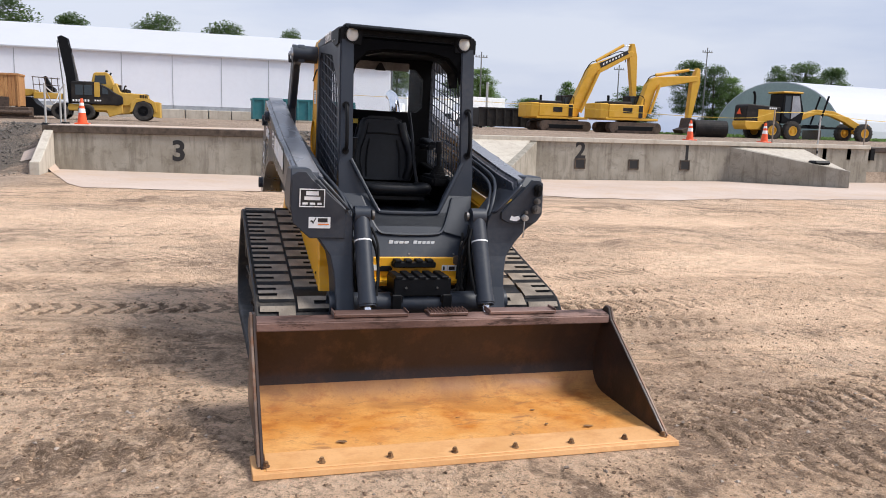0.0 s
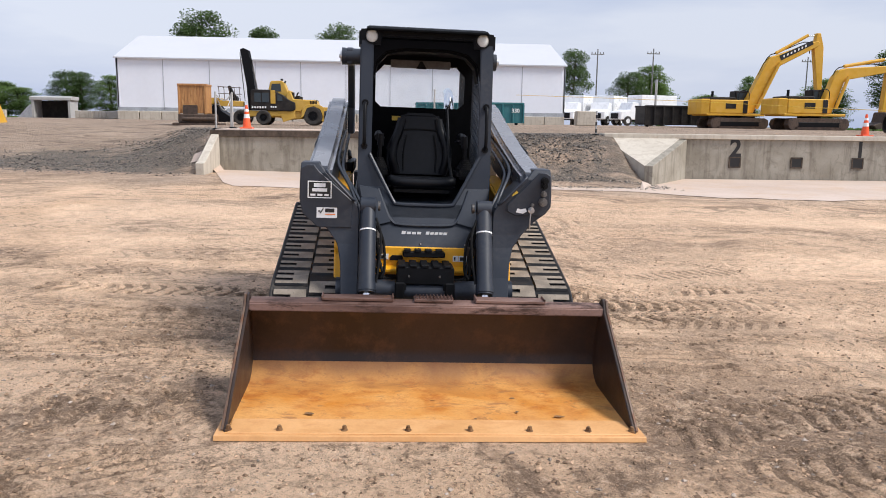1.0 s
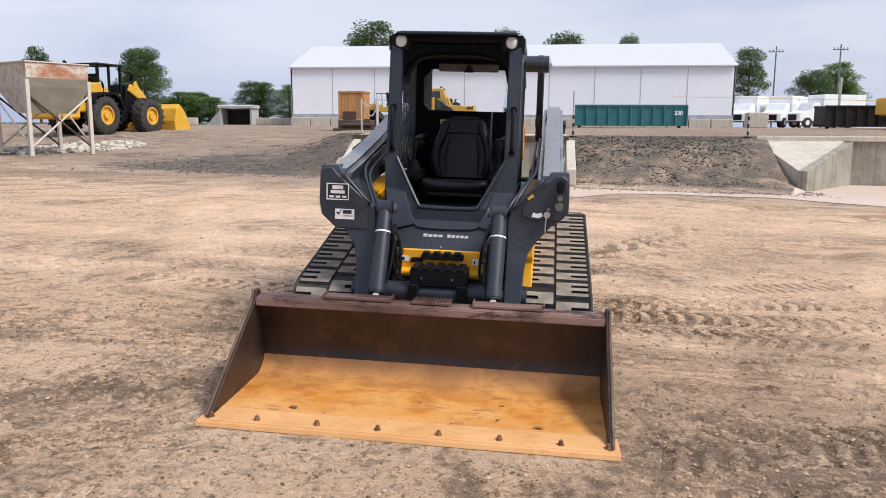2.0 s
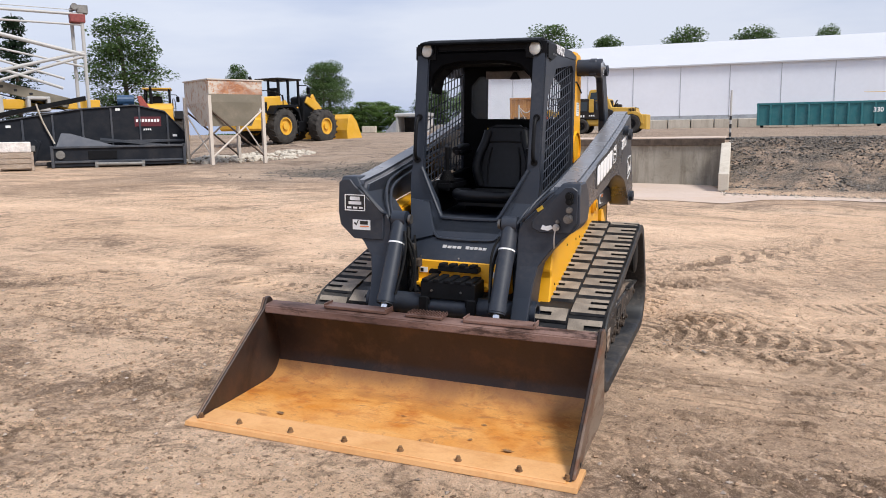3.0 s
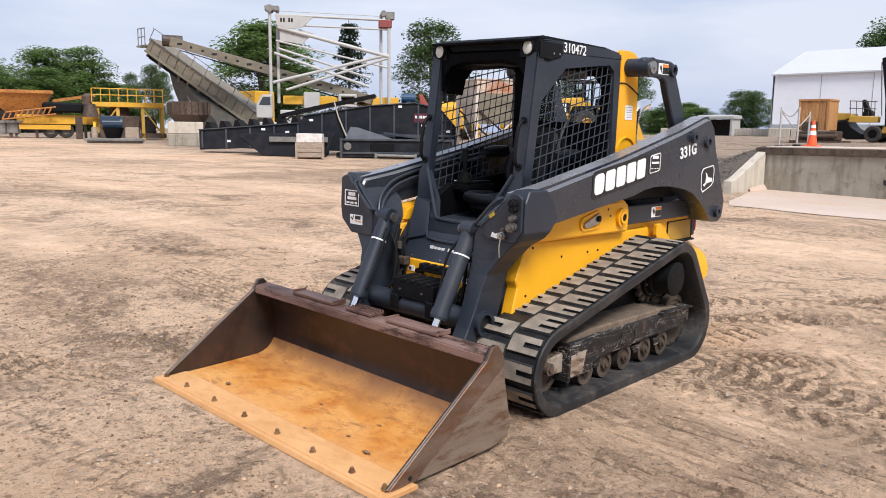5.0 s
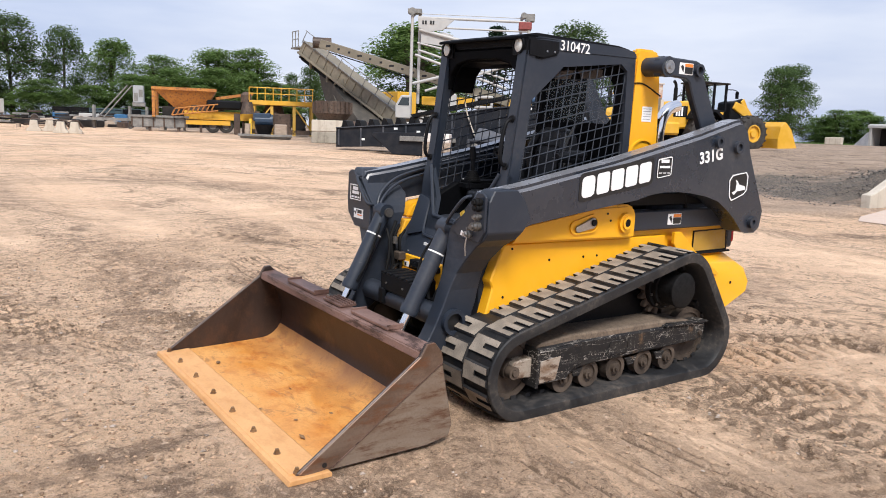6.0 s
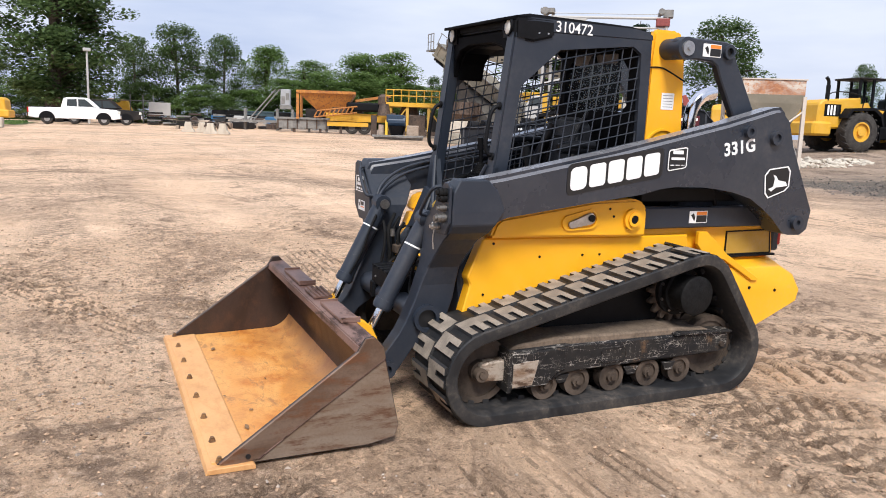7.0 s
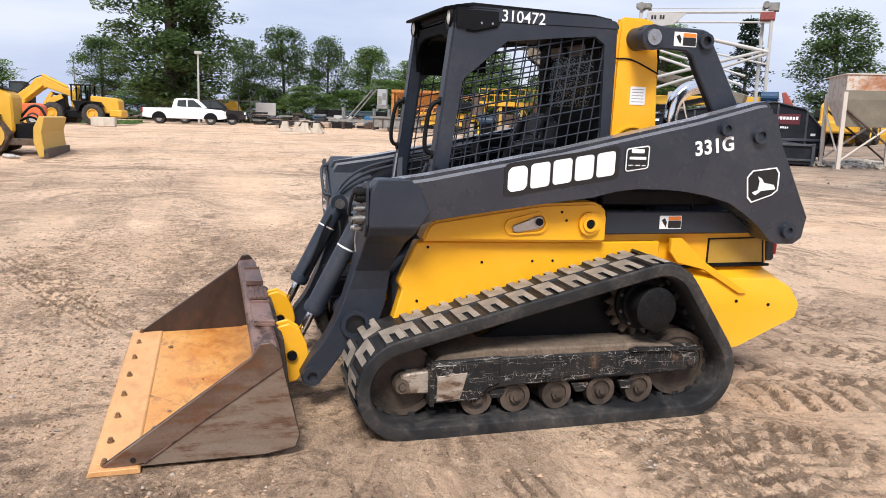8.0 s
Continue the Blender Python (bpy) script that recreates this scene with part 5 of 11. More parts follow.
for side, bm in both(arm_shape):
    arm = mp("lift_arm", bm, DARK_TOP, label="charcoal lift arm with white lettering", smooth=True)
    s = side
    for y, z, r, ri in ((6.35, 1.545, 0.038, 0.02), (6.57, 1.512, 0.043, 0.026), (6.83, 0.985, 0.045, 0.018)):
        bm = bmesh.new()
        ring(bm, (s * 0.745, y, z), (s * 0.772, y, z), r, ri, 24)
        rod(bm, (s * 0.745, y, z), (s * 0.757, y, z), ri, 16)
        mp("pin_boss", bm, DARK, arm, smooth=True)
    g = joined(gooseneck)
    if side < 0:
        flip_x(g)
    neck = mp("arm_leg", g, DARK, arm, "bent lower leg of the lift arm")
    bm = bmesh.new()
    ring(bm, (s * 0.505, 4.385, 0.475), (s * 0.548, 4.385, 0.475), 0.075, 0.053, 28)
    mp("tube_collar", bm, DARK, arm, smooth=True)
    # black plug painted as the unlit inside of the open tube
    bm = rod(bmesh.new(), (s * 0.50, 4.385, 0.475), (s * 0.521, 4.385, 0.475), 0.054, 24)
    mp("tube_opening", bm, INK, arm)
    bm = bmesh.new()
    ring(bm, (s * 0.50, 4.168, 0.202), (s * 0.535, 4.168, 0.202), 0.05, 0.026, 24)
    mp("pivot_pin", bm, DARK, arm, smooth=True)
    # raised front plate
    bm = bmesh.new()
    xs = [(0.735, 1.235), (0.765, 1.215), (0.765, 1.03), (0.72, 0.965), (0.55, 0.965), (0.50, 0.99), (0.50, 1.03), (0.66, 1.20), (0.69, 1.235)]
    if side < 0:
        xs = [(0.735, 1.238), (0.768, 1.218), (0.775, 1.03), (0.76, 0.945), (0.665, 0.86), (0.46, 0.86), (0.46, 1.03), (0.66, 1.20), (0.69, 1.238)]
    prism(bm, [(s * x, z) for x, z in xs], 4.384, 4.40, "y", 0.004)
    mp("front_plate", bm, DARK, arm, "raised front cover plate")
    # grab bar on the front
    bm = bmesh.new()
    tube(bm, [(s * 0.615, 4.40, 1.205), (s * 0.61, 4.36, 1.20), (s * 0.55, 4.352, 1.14), (s * 0.475, 4.352, 1.06), (s * 0.45, 4.36, 1.035), (s * 0.445, 4.40, 1.03)], 0.010, 8, 2)
    mp("grab_bar", bm, DARK, arm, smooth=True)
    # tilt cylinder, with its rod and pin
    bm = bmesh.new()
    top, mid, low = Vector((s * 0.36, 4.43, 0.985)), Vector((s * 0.355, 4.185, 0.50)), Vector((s * 0.35, 4.075, 0.285))
    rod(bm, top, mid, 0.050, 28)
    rod(bm, mid.lerp(top, 0.02), mid.lerp(top, 0.10), 0.055, 28)
    rod(bm, (s * 0.315, top.y, top.z + 0.01), (s * 0.405, top.y, top.z + 0.01), 0.052, 24)
    cyl = mp("tilt_cylinder", bm, DARK, arm, "dark grey bucket tilt cylinder", smooth=True)
    bm = rod(bmesh.new(), mid, low, 0.023, 20)
    mp("piston_rod", bm, CHROME, cyl, "polished piston rod", smooth=True)
    bm = rod(bmesh.new(), top.lerp(mid, 0.275), top.lerp(mid, 0.292), 0.0508, 28)
    mp("white_band", bm, LETTER, cyl)
    bm = bmesh.new()
    rod(bm, (s * 0.285, top.y, top.z + 0.01), (s * 0.30, top.y, top.z + 0.01), 0.03, 18)
    mp("cylinder_pin", bm, DULL, cyl)
    bm = bmesh.new()
    tube(bm, [top.lerp(mid, 0.12) + Vector((-s * 0.05, -0.02, 0)), top.lerp(mid, 0.3) + Vector((-s * 0.085, -0.03, 0)), top.lerp(mid, 0.6) + Vector((-s * 0.075, 0, 0)), mid.lerp(top, 0.12) + Vector((-s * 0.055, 0, 0))], 0.0075, 8)
    tube(bm, [top.lerp(mid, 0.2) + Vector((-s * 0.045, 0.05, 0)), top.lerp(mid, 0.4) + Vector((-s * 0.10, 0.10, 0)), top.lerp(mid, 0.8) + Vector((-s * 0.11, 0.16, 0)), mid + Vector((-s * 0.08, 0.2, 0.05))], 0.009, 8)
    mp("hydraulic_hose", bm, RUBBER, cyl, smooth=True)
    # twin steel oil lines along the inside of the arm
    bm = bmesh.new()
    for k in (0, 1):
        d = 0.03 * k
        tube(bm, [(s * (0.57 - d), 5.9, 1.43 - d), (s * (0.57 - d), 5.2, 1.32 - d), (s * (0.57 - d), 4.78, 1.24 - d), (s * (0.535 - d), 4.60, 1.19 - d), (s * (0.47 - d), 4.46, 1.10 - d), (s * (0.43 - d), 4.42, 1.0)], 0.010, 8, 2)
    mp("oil_line", bm, DARK, arm, smooth=True)

bm = bmesh.new()
rod(bm, (-0.42, 4.385, 0.475), (0.42, 4.385, 0.475), 0.066, 28)
crosstube = mp("cross_tube", bm, DARK, label="dark cross tube between the arms", smooth=True)
for x in (-0.155, 0.155):
    bm = box(bmesh.new(), (x - 0.03, 4.305, 0.44), (x + 0.03, 4.40, 0.54), 0.006)
    mp("step_bracket", bm, BLACK, crosstube)

# quick coupler behind the bucket
for side, bm in both(lambda b: [prism(b, [(4.045, 0.13), (4.03, 0.22), (4.0, 0.36), (4.0, 0.44), (4.06, 0.455), (4.115, 0.42), (4.15, 0.35), (4.165, 0.28), (4.155, 0.21), (4.10, 0.14)], 0.30, 0.325, "x", 0.005),
                                prism(b, [(4.045, 0.13), (4.03, 0.22), (4.0, 0.36), (4.0, 0.44), (4.06, 0.455), (4.115, 0.42), (4.15, 0.35), (4.165, 0.28), (4.155, 0.21), (4.10, 0.14)], 0.385, 0.41, "x", 0.005)]):
    cpl = mp("coupler_plate", bm, YELLOW, label="yellow quick coupler cheek plates")
    bm = bmesh.new()
    rod(bm, (side * 0.28, 4.075, 0.285), (side * 0.43, 4.075, 0.285), 0.026, 18)
    mp("coupler_pin", bm, BLACK, cpl)
bm = bmesh.new()
prism(bm, [(4.035, 0.10), (4.03, 0.20), (3.995, 0.36), (3.97, 0.43), (3.99, 0.44), (4.02, 0.42), (4.055, 0.12)], -0.55, 0.55, "x", 0.006)
mp("coupler_frame", bm, MUD, label="muddy coupler frame")

# -- bucket --
DOUBLER = rust("dark_brown_scraped_plate", (0.10, 0.058, 0.038), (0.19, 0.13, 0.095), (0.15, 0.066, 0.033), (1, 0.5, 1.6), 0.5, 0.3, 2.2, 0.02)
BOLT_RUST = rust("rusty_bolt", (0.20, 0.11, 0.05), (0.30, 0.175, 0.085), (0.12, 0.06, 0.03), big=20)
def bucket_curve(inset=0.0):
    """The inside line of the bucket from the edge over the floor to the lip."""
    pts = [(3.19, 0.028), (3.55, 0.034), (3.80, 0.042)]
    cy, cz, r = 3.85, 0.20, 0.155
    pts += [(cy + math.sin(a) * r, cz - math.cos(a) * r) for a in [radians(d) for d in (5, 20, 35, 50, 65, 80, 95)]]
    pts += [(3.965, 0.36), (3.925, 0.472)]
    return pts


bucket = mp("bucket", bmesh.new(), BUCKET_WALL, label="rusty steel bucket resting on the ground")
inside = bucket_curve()
bm = bmesh.new()
xb = 0.995


def sheet(bm, line, x0, x1, thick):
    outs = []
    for i, (y, z) in enumerate(line):
        a, b = Vector(line[max(0, i - 1)]), Vector(line[min(len(line) - 1, i + 1)])
        t = (b - a).normalized()
        outs.append((y + t.y * thick, z - t.x * thick))
    loop = list(line) + list(reversed(outs))
    n = len(line)
    ra = [bm.verts.new((x0, y, z)) for y, z in loop]
    rb = [bm.verts.new((x1, y, z)) for y, z in loop]
    k = len(loop)
    for i in range(k):
        bm.faces.new((ra[i], ra[(i + 1) % k], rb[(i + 1) % k], rb[i]))
    bm.faces.new(ra)
    bm.faces.new(rb)
    return bm


mp("floor_plate", sheet(bmesh.new(), inside[:8], -xb, xb, 0.014), BUCKET_FLOOR, bucket, "orange rusted bucket floor", smooth=True)
mp("back_plate", sheet(bmesh.new(), inside[7:], -xb, xb, 0.014), BUCKET_WALL, bucket, "dark brown rusted back wall", smooth=True)
bm = bmesh.new()
prism(bm, [(3.155, 0.002), (3.165, 0.026), (3.36, 0.0285), (3.37, 0.020), (3.37, 0.002)], -1.045, 1.045, "x", 0.002)
edge = mp("cutting_edge", bm, BUCKET_EDGE, bucket, "pale worn bolt-on cutting edge")
bm = bmesh.new()
prism(bm, [(3.185, 0.0265), (3.19, 0.032), (3.345, 0.040), (3.355, 0.034), (3.355, 0.0265)], -0.985, 0.985, "x", 0.002)
mp("edge_plate", bm, BUCKET_EDGE, bucket)
for f in (0, 0.122, 0.279, 0.435, 0.589, 0.739, 0.888, 1):
    x = -0.985 + 1.972 * f
    bm = bmesh.new()
    rod(bm, (x, 3.222, 0.03), (x, 3.222, 0.037), 0.017, 18)
    rod(bm, (x, 3.222, 0.037), (x, 3.222, 0.050), 0.0125, 6)
    rod(bm, (x, 3.222, 0.052), (x, 3.222, 0.057), 0.009, 10)
    mp("edge_bolt", bm, BOLT_RUST, bucket, "rusty hex bolt")
for side, bm in both(lambda b: prism(b, [(3.20, 0.01), (3.215, 0.035), (3.84, 0.485), (3.875, 0.545), (3.915, 0.552), (3.965, 0.50), (4.055, 0.10), (4.035, 0.045), (3.9, 0.02)], 0.992, 1.008, "x", 0.004)):
    plate = mp("side_plate", bm, BUCKET_WALL, bucket, "brown rusted bucket side plate")
    bm = bmesh.new()
    s = side
    mp("outer_skin", prism(bmesh.new(), [(3.25, 0.02), (3.38, 0.03), (3.972, 0.44), (4.05, 0.105), (4.03, 0.05), (3.9, 0.026)], s * 1.008, s * 1.0125, "x", 0.0), BUCKET_SIDE, plate)
    bm = bmesh.new()
    # the upper half of the side stands a little proud, with a weld bead under it
    prism(bm, [(3.215, 0.034), (3.84, 0.487), (3.876, 0.547), (3.92, 0.55), (3.962, 0.50), (3.975, 0.445), (3.38, 0.035), (3.26, 0.02)], s * 1.008, s * 1.022, "x", 0.003)
    mp("side_doubler", bm, DOUBLER, plate)
    bm = bmesh.new()
    tube(bm, [(s * 1.016, 3.385, 0.035), (s * 1.016, 3.60, 0.19), (s * 1.016, 3.80, 0.325), (s * 1.016, 3.97, 0.442)], 0.006, 6, 2)
    mp("weld_bead", bm, BUCKET_LIP, plate)
    # black stud coloured as the shaded depth of a hole
    bm = rod(bmesh.new(), (s * 1.02, 3.34, 0.055), (s * 1.026, 3.34, 0.055), 0.012, 10)
    mp("drain_hole", bm, INK, plate)
bm = bmesh.new()
prism(bm, [(3.845, 0.462), (3.85, 0.505), (3.862, 0.515), (3.945, 0.522), (3.965, 0.505), (3.965, 0.46)], -0.992, 0.992, "x", 0.005, 2)
lip = mp("top_lip", bm, BUCKET_LIP, bucket, "purple-brown rusted top rail", smooth=True)
for xa, xc in ((-0.60, -0.20), (0.26, 0.66)):
    bm = bmesh.new()
    box(bm, (xa, 3.868, 0.520), (xc, 3.968, 0.538), 0.003)
    for x in (xa, xc - 0.008):
        box(bm, (x, 3.868, 0.536), (x + 0.008, 3.968, 0.55), 0.002)
    mp("wear_plate", bm, BUCKET_LIP, lip)
bm = bmesh.new()
box(bm, (-0.085, 3.868, 0.520), (0.135, 3.975, 0.536), 0.003)
for i in range(11):
    for j in range(4):
        x, y = -0.075 + i * 0.02, 3.88 + j * 0.025
        prism(bm, [(x, 0.536), (x + 0.012, 0.536), (x + 0.009, 0.546), (x + 0.003, 0.546)], y, y + 0.012, "y")
mp("grip_step", bm, BUCKET_LIP, lip, "serrated rusty foot step")
# scuffs and gouges on the bucket floor
rg = random.Random(4)
for x, y, a, b in ((-0.62, 3.42, 0.045, 0.014), (0.22, 3.36, 0.012, 0.010), (0.45, 3.46, 0.016, 0.012), (0.66, 3.40, 0.05, 0.012), (0.46, 3.66, 0.03, 0.008), (0.02, 3.62, 0.03, 0.006)):
    bm = bmesh.new()
    q = [bm.verts.new((x + math.cos(k / 9 * math.tau) * a * 0.6 * rg.uniform(0.7, 1.2), y + math.sin(k / 9 * math.tau) * b * rg.uniform(0.6, 1.3), 0.0405 if y < 3.6 else 0.0415)) for k in range(9)]
    bm.faces.new(q)
    mp("gouge", bm, BOLT_RUST, bucket, "dark scuff mark")

# -- cab --
CAB_X = 0.437


def front_y(z):
    """The slanted plane of the cab front."""
    return 4.775 + (z - 1.09) * 0.12 if z > 1.09 else 4.58 + (z - 0.73) * 0.5417


cab = mp("cab", joined(lambda b: prism(b, [(4.90, 2.06), (4.905, 2.125), (5.0, 2.142), (5.7, 2.128), (5.82, 2.11), (5.835, 2.05)], -0.40, 0.40, "x", 0.012, 2)), BLACK, label="open operator cab with dark roof", smooth=True)
for side, bm in both(lambda b: prism(b, [(4.90, 2.035), (4.905, 2.10), (5.0, 2.118), (5.7, 2.112), (5.825, 2.095), (5.84, 2.045)], 0.385, CAB_X + 0.004, "x", 0.012, 2)):
    mp("roof_rail", bm, DARK, cab, smooth=True)
for side, bm in both(lambda b: loft(b, [[(0.345, 4.765, 1.0), (0.44, 4.765, 1.0), (0.44, 4.84, 1.0), (0.36, 4.84, 1.0)], [(0.35, 4.80, 1.30), (0.44, 4.80, 1.30), (0.44, 4.875, 1.30), (0.37, 4.875, 1.30)],
                                        [(0.35, 4.885, 2.04), (0.44, 4.885, 2.04), (0.44, 4.965, 2.04), (0.37, 4.965, 2.04)]], 0.009, 2)):
    mp("front_pillar", bm, DARK, cab, smooth=True)
OUT8 = [(4.83, 1.05), (4.905, 1.70), (4.955, 2.04), (5.5, 2.05), (5.82, 2.055), (5.825, 1.9), (5.825, 1.5), (5.82, 1.05)]
IN8 = [(4.862, 1.10), (4.945, 1.745), (5.185, 1.955), (5.5, 1.99), (5.69, 2.01), (5.75, 1.97), (5.765, 1.53), (5.76, 1.10)]
for side in (1, -1):
    bm = slab_ring(bmesh.new(), OUT8, IN8, side * 0.405, side * CAB_X)
    mp("side_frame", bm, DARK, cab, "dark sheet frame round the side window")


def clip(poly, p, d):
    """The stretch of the line p + t d inside a convex-ish polygon."""
    ts = []
    for (ax, ay), (bx, by) in zip(poly, poly[1:] + poly[:1]):
        ex, ey = bx - ax, by - ay
        den = d[0] * ey - d[1] * ex
        if abs(den) > 1e-9:
            t = ((ax - p[0]) * ey - (ay - p[1]) * ex) / den
            u = ((ax - p[0]) * d[1] - (ay - p[1]) * d[0]) / den
            if 0 <= u <= 1:
                ts.append(t)
    return (min(ts), max(ts)) if len(ts) >= 2 else None


def grille(bm, x, big):
    for d, step, nrm, w in (((0.115, 0.993), 0.064, (1, 0), 0.0042), ((0.978, 0.21), 0.064, (0, 1), 0.0042)):
        for k in range(-24, 40):
            p = (4.9 + nrm[0] * k * step, 1.2 + nrm[1] * k * step)
            seg = clip(big, p, d)
            if seg and seg[1] - seg[0] > 0.02:
                a = Vector((x, p[0] + d[0] * seg[0], p[1] + d[1] * seg[0]))
                b = Vector((x, p[0] + d[0] * seg[1], p[1] + d[1] * seg[1]))
                rod(bm, a, b, w, 4)
    return bm


GRID = [(y + (0.012 if y > 5.3 else -0.012), z + 0.01) for y, z in IN8]
for side in (1, -1):
    mp("window_grille", grille(bmesh.new(), side * 0.418, GRID), DARK, cab, "dark wire mesh guard over the side opening")

# front header with work lamps and brim
bm = bmesh.new()
arch = [(-0.36, 1.80), (-0.36, 2.05), (0.36, 2.05), (0.36, 1.80), (0.335, 1.90), (0.27, 1.965), (0.15, 1.99), (-0.15, 1.99), (-0.27, 1.965), (-0.335, 1.90)]
prism(bm, [(x, z) for x, z in arch], 4.895, 4.935, "y", 0.006)
prism(bm, [(x * 0.97, z - 0.012 if z < 2.0 else z) for x, z in arch], 4.935, 5.10, "y", 0.0)
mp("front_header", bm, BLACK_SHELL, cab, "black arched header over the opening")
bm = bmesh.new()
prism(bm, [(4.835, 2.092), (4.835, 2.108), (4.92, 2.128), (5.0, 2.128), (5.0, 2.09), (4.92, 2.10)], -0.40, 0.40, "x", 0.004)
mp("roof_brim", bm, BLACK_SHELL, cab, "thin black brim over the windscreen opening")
for side, bm in both(lambda b: loft(b, [[(0.295, 4.885, 1.995), (0.45, 4.885, 1.995), (0.45, 4.885, 2.105), (0.295, 4.885, 2.115)], [(0.33, 5.0, 1.985), (0.452, 5.0, 1.985), (0.452, 5.0, 2.11), (0.33, 5.0, 2.115)],
                                        [(0.40, 5.135, 2.02), (0.452, 5.135, 2.02), (0.452, 5.135, 2.108), (0.40, 5.135, 2.108)]], 0.012, 2)):
    hs = mp("lamp_housing", bm, BLACK, cab, "black corner lamp housing", smooth=True)
    s = side
    bm = bmesh.new()
    bmesh.ops.create_uvsphere(bm, u_segments=20, v_segments=10, radius=1, matrix=Matrix.Translation((s * 0.366, 4.884, 2.062)) @ Matrix.Diagonal((0.040, 0.016, 0.045, 1)))
    mp("work_lamp_lens", bm, LENS, hs, "round frosted work lamp lens", smooth=True)
    bm = ring(bmesh.new(), (s * 0.366, 4.872, 2.062), (s * 0.366, 4.89, 2.062), 0.05, 0.041, 24)
    mp("lamp_rim", bm, BLACK, hs, smooth=True)
    for y in (5.03, 5.09):
        bm = rod(bmesh.new(), (s * 0.45, y, 2.035), (s * 0.455, y, 2.035), 0.006, 8)
        mp("housing_screw", bm, STEEL, hs)

# front apron panel under the opening
bm = bmesh.new()
levels = [(1.29, 0.36, 0.44), (1.19, 0.303, 0.44), (1.09, 0.248, 0.436), (0.985, 0.193, 0.408), (0.90, 0.0, 0.385), (0.81, 0.0, 0.355), (0.72, 0.0, 0.335)]
for s in (1, -1):
    fr, bk = [], []
    for z, a, b in levels:
        fr.append((bm.verts.new((s * a, front_y(z) - 0.004, z)), bm.verts.new((s * b, front_y(z) - 0.004, z))))
        bk.append((bm.verts.new((s * a, front_y(z) + 0.03, z)), bm.verts.new((s * b, front_y(z) + 0.03, z))))
        if z == 0.985:
            fr.append((bm.verts.new((0, front_y(z) - 0.004, z)), fr[-1][1]))
            bk.append((bm.verts.new((0, front_y(z) + 0.03, z)), bk[-1][1]))
            bm.faces.new((fr[-2][0], fr[-1][0], bk[-1][0], bk[-2][0]))
    for rows in (fr, bk):
        for i in range(len(rows) - 1):
            q = [rows[i][0], rows[i][1], rows[i + 1][1], rows[i + 1][0]]
            if i == 3:
                continue
            bm.faces.new(list(dict.fromkeys(q)))
    for i in range(len(fr) - 1):
        if i == 3:
            continue
        bm.faces.new((fr[i][1], fr[i + 1][1], bk[i + 1][1], bk[i][1]))
        if i < 3:
            bm.faces.new((fr[i][0], fr[i + 1][0], bk[i + 1][0], bk[i][0]))
    # the full-width rows below the opening also take in the sill corners
    bm.faces.new((fr[4][0], fr[3][0], fr[3][1], fr[5][1], fr[5][0]))
bmesh.ops.remove_doubles(bm, verts=bm.verts, dist=0.0005)
front_panel = mp("front_panel", bm, DARK, cab, "dark moulded front panel with white mark")
bm = bmesh.new()
rim = [(-0.365, 1.30), (-0.20, 0.99), (-0.18, 0.978), (0.18, 0.978), (0.20, 0.99), (0.365, 1.30)]
tube(bm, [(x, front_y(z) - 0.006, z) for x, z in rim], 0.013, 8, 2)
mp("sill_rim", bm, DARK, front_panel, smooth=True)
for s in (1, -1):
    bm = bmesh.new()
    quad = [(0.425, 1.095), (0.30, 1.075), (0.245, 0.935), (0.215, 0.875), (0.365, 0.835)]
    f = [bm.verts.new((s * x, front_y(z) - 0.024, z)) for x, z in quad]
    g = [bm.verts.new((s * (x + (0.012 if x < 0.31 else 0)) , front_y(z) + 0.0, z)) for x, z in quad]
    bm.faces.new(f)
    for k in range(5):
        bm.faces.new((f[k], f[(k + 1) % 5], g[(k + 1) % 5], g[k]))
    mp("raised_shoulder", bm, DARK, front_panel)
bm = bmesh.new()
ridge = [(-0.30, 1.075), (-0.245, 0.935), (-0.21, 0.872), (-0.17, 0.852), (0.17, 0.852), (0.21, 0.872), (0.245, 0.935), (0.30, 1.075)]
tube(bm, [(x, front_y(z) - 0.012, z) for x, z in ridge], 0.010, 6, 2)
mp("pressed_ridge", bm, DARK, front_panel, smooth=True)
for x0, x1 in ((-0.145, -0.012), (0.012, 0.155)):
    cnt = 4 if x0 < 0 else 5
    for k in range(cnt):
        xa, xc = x0 + (x1 - x0) * k / cnt, x0 + (x1 - x0) * (k + 0.78) / cnt
        bm = prism(bmesh.new(), [(xa, 0.798), (xc, 0.798), (xc + 0.004, 0.8135 if k else 0.817), (xa + 0.004, 0.8135 if k else 0.817)], front_y(0.805) - 0.009, front_y(0.805) - 0.003, "y")
        mp("white_mark", bm, LETTER, front_panel, "small white block marking")
for x in (-0.28, -0.02, 0.27):
    bm = rod(bmesh.new(), (x, front_y(0.74) - 0.010, 0.74), (x, front_y(0.74) - 0.003, 0.74), 0.006, 8)
    mp("panel_screw", bm, STEEL, front_panel)

# yellow nose under the panel, steps
bm = bmesh.new()
box(bm, (-0.335, 4.558, 0.54), (0.335, 4.60, 0.722), 0.006)
nose = mp("front_nose", bm, YELLOW, label="yellow front nose plate above the steps")
bm = bmesh.new()
prism(bm, [(4.56, 0.60), (4.50, 0.585), (4.50, 0.565), (4.56, 0.56)], -0.32, 0.32, "x", 0.003)
mp("nose_ledge", bm, YELLOW, nose)


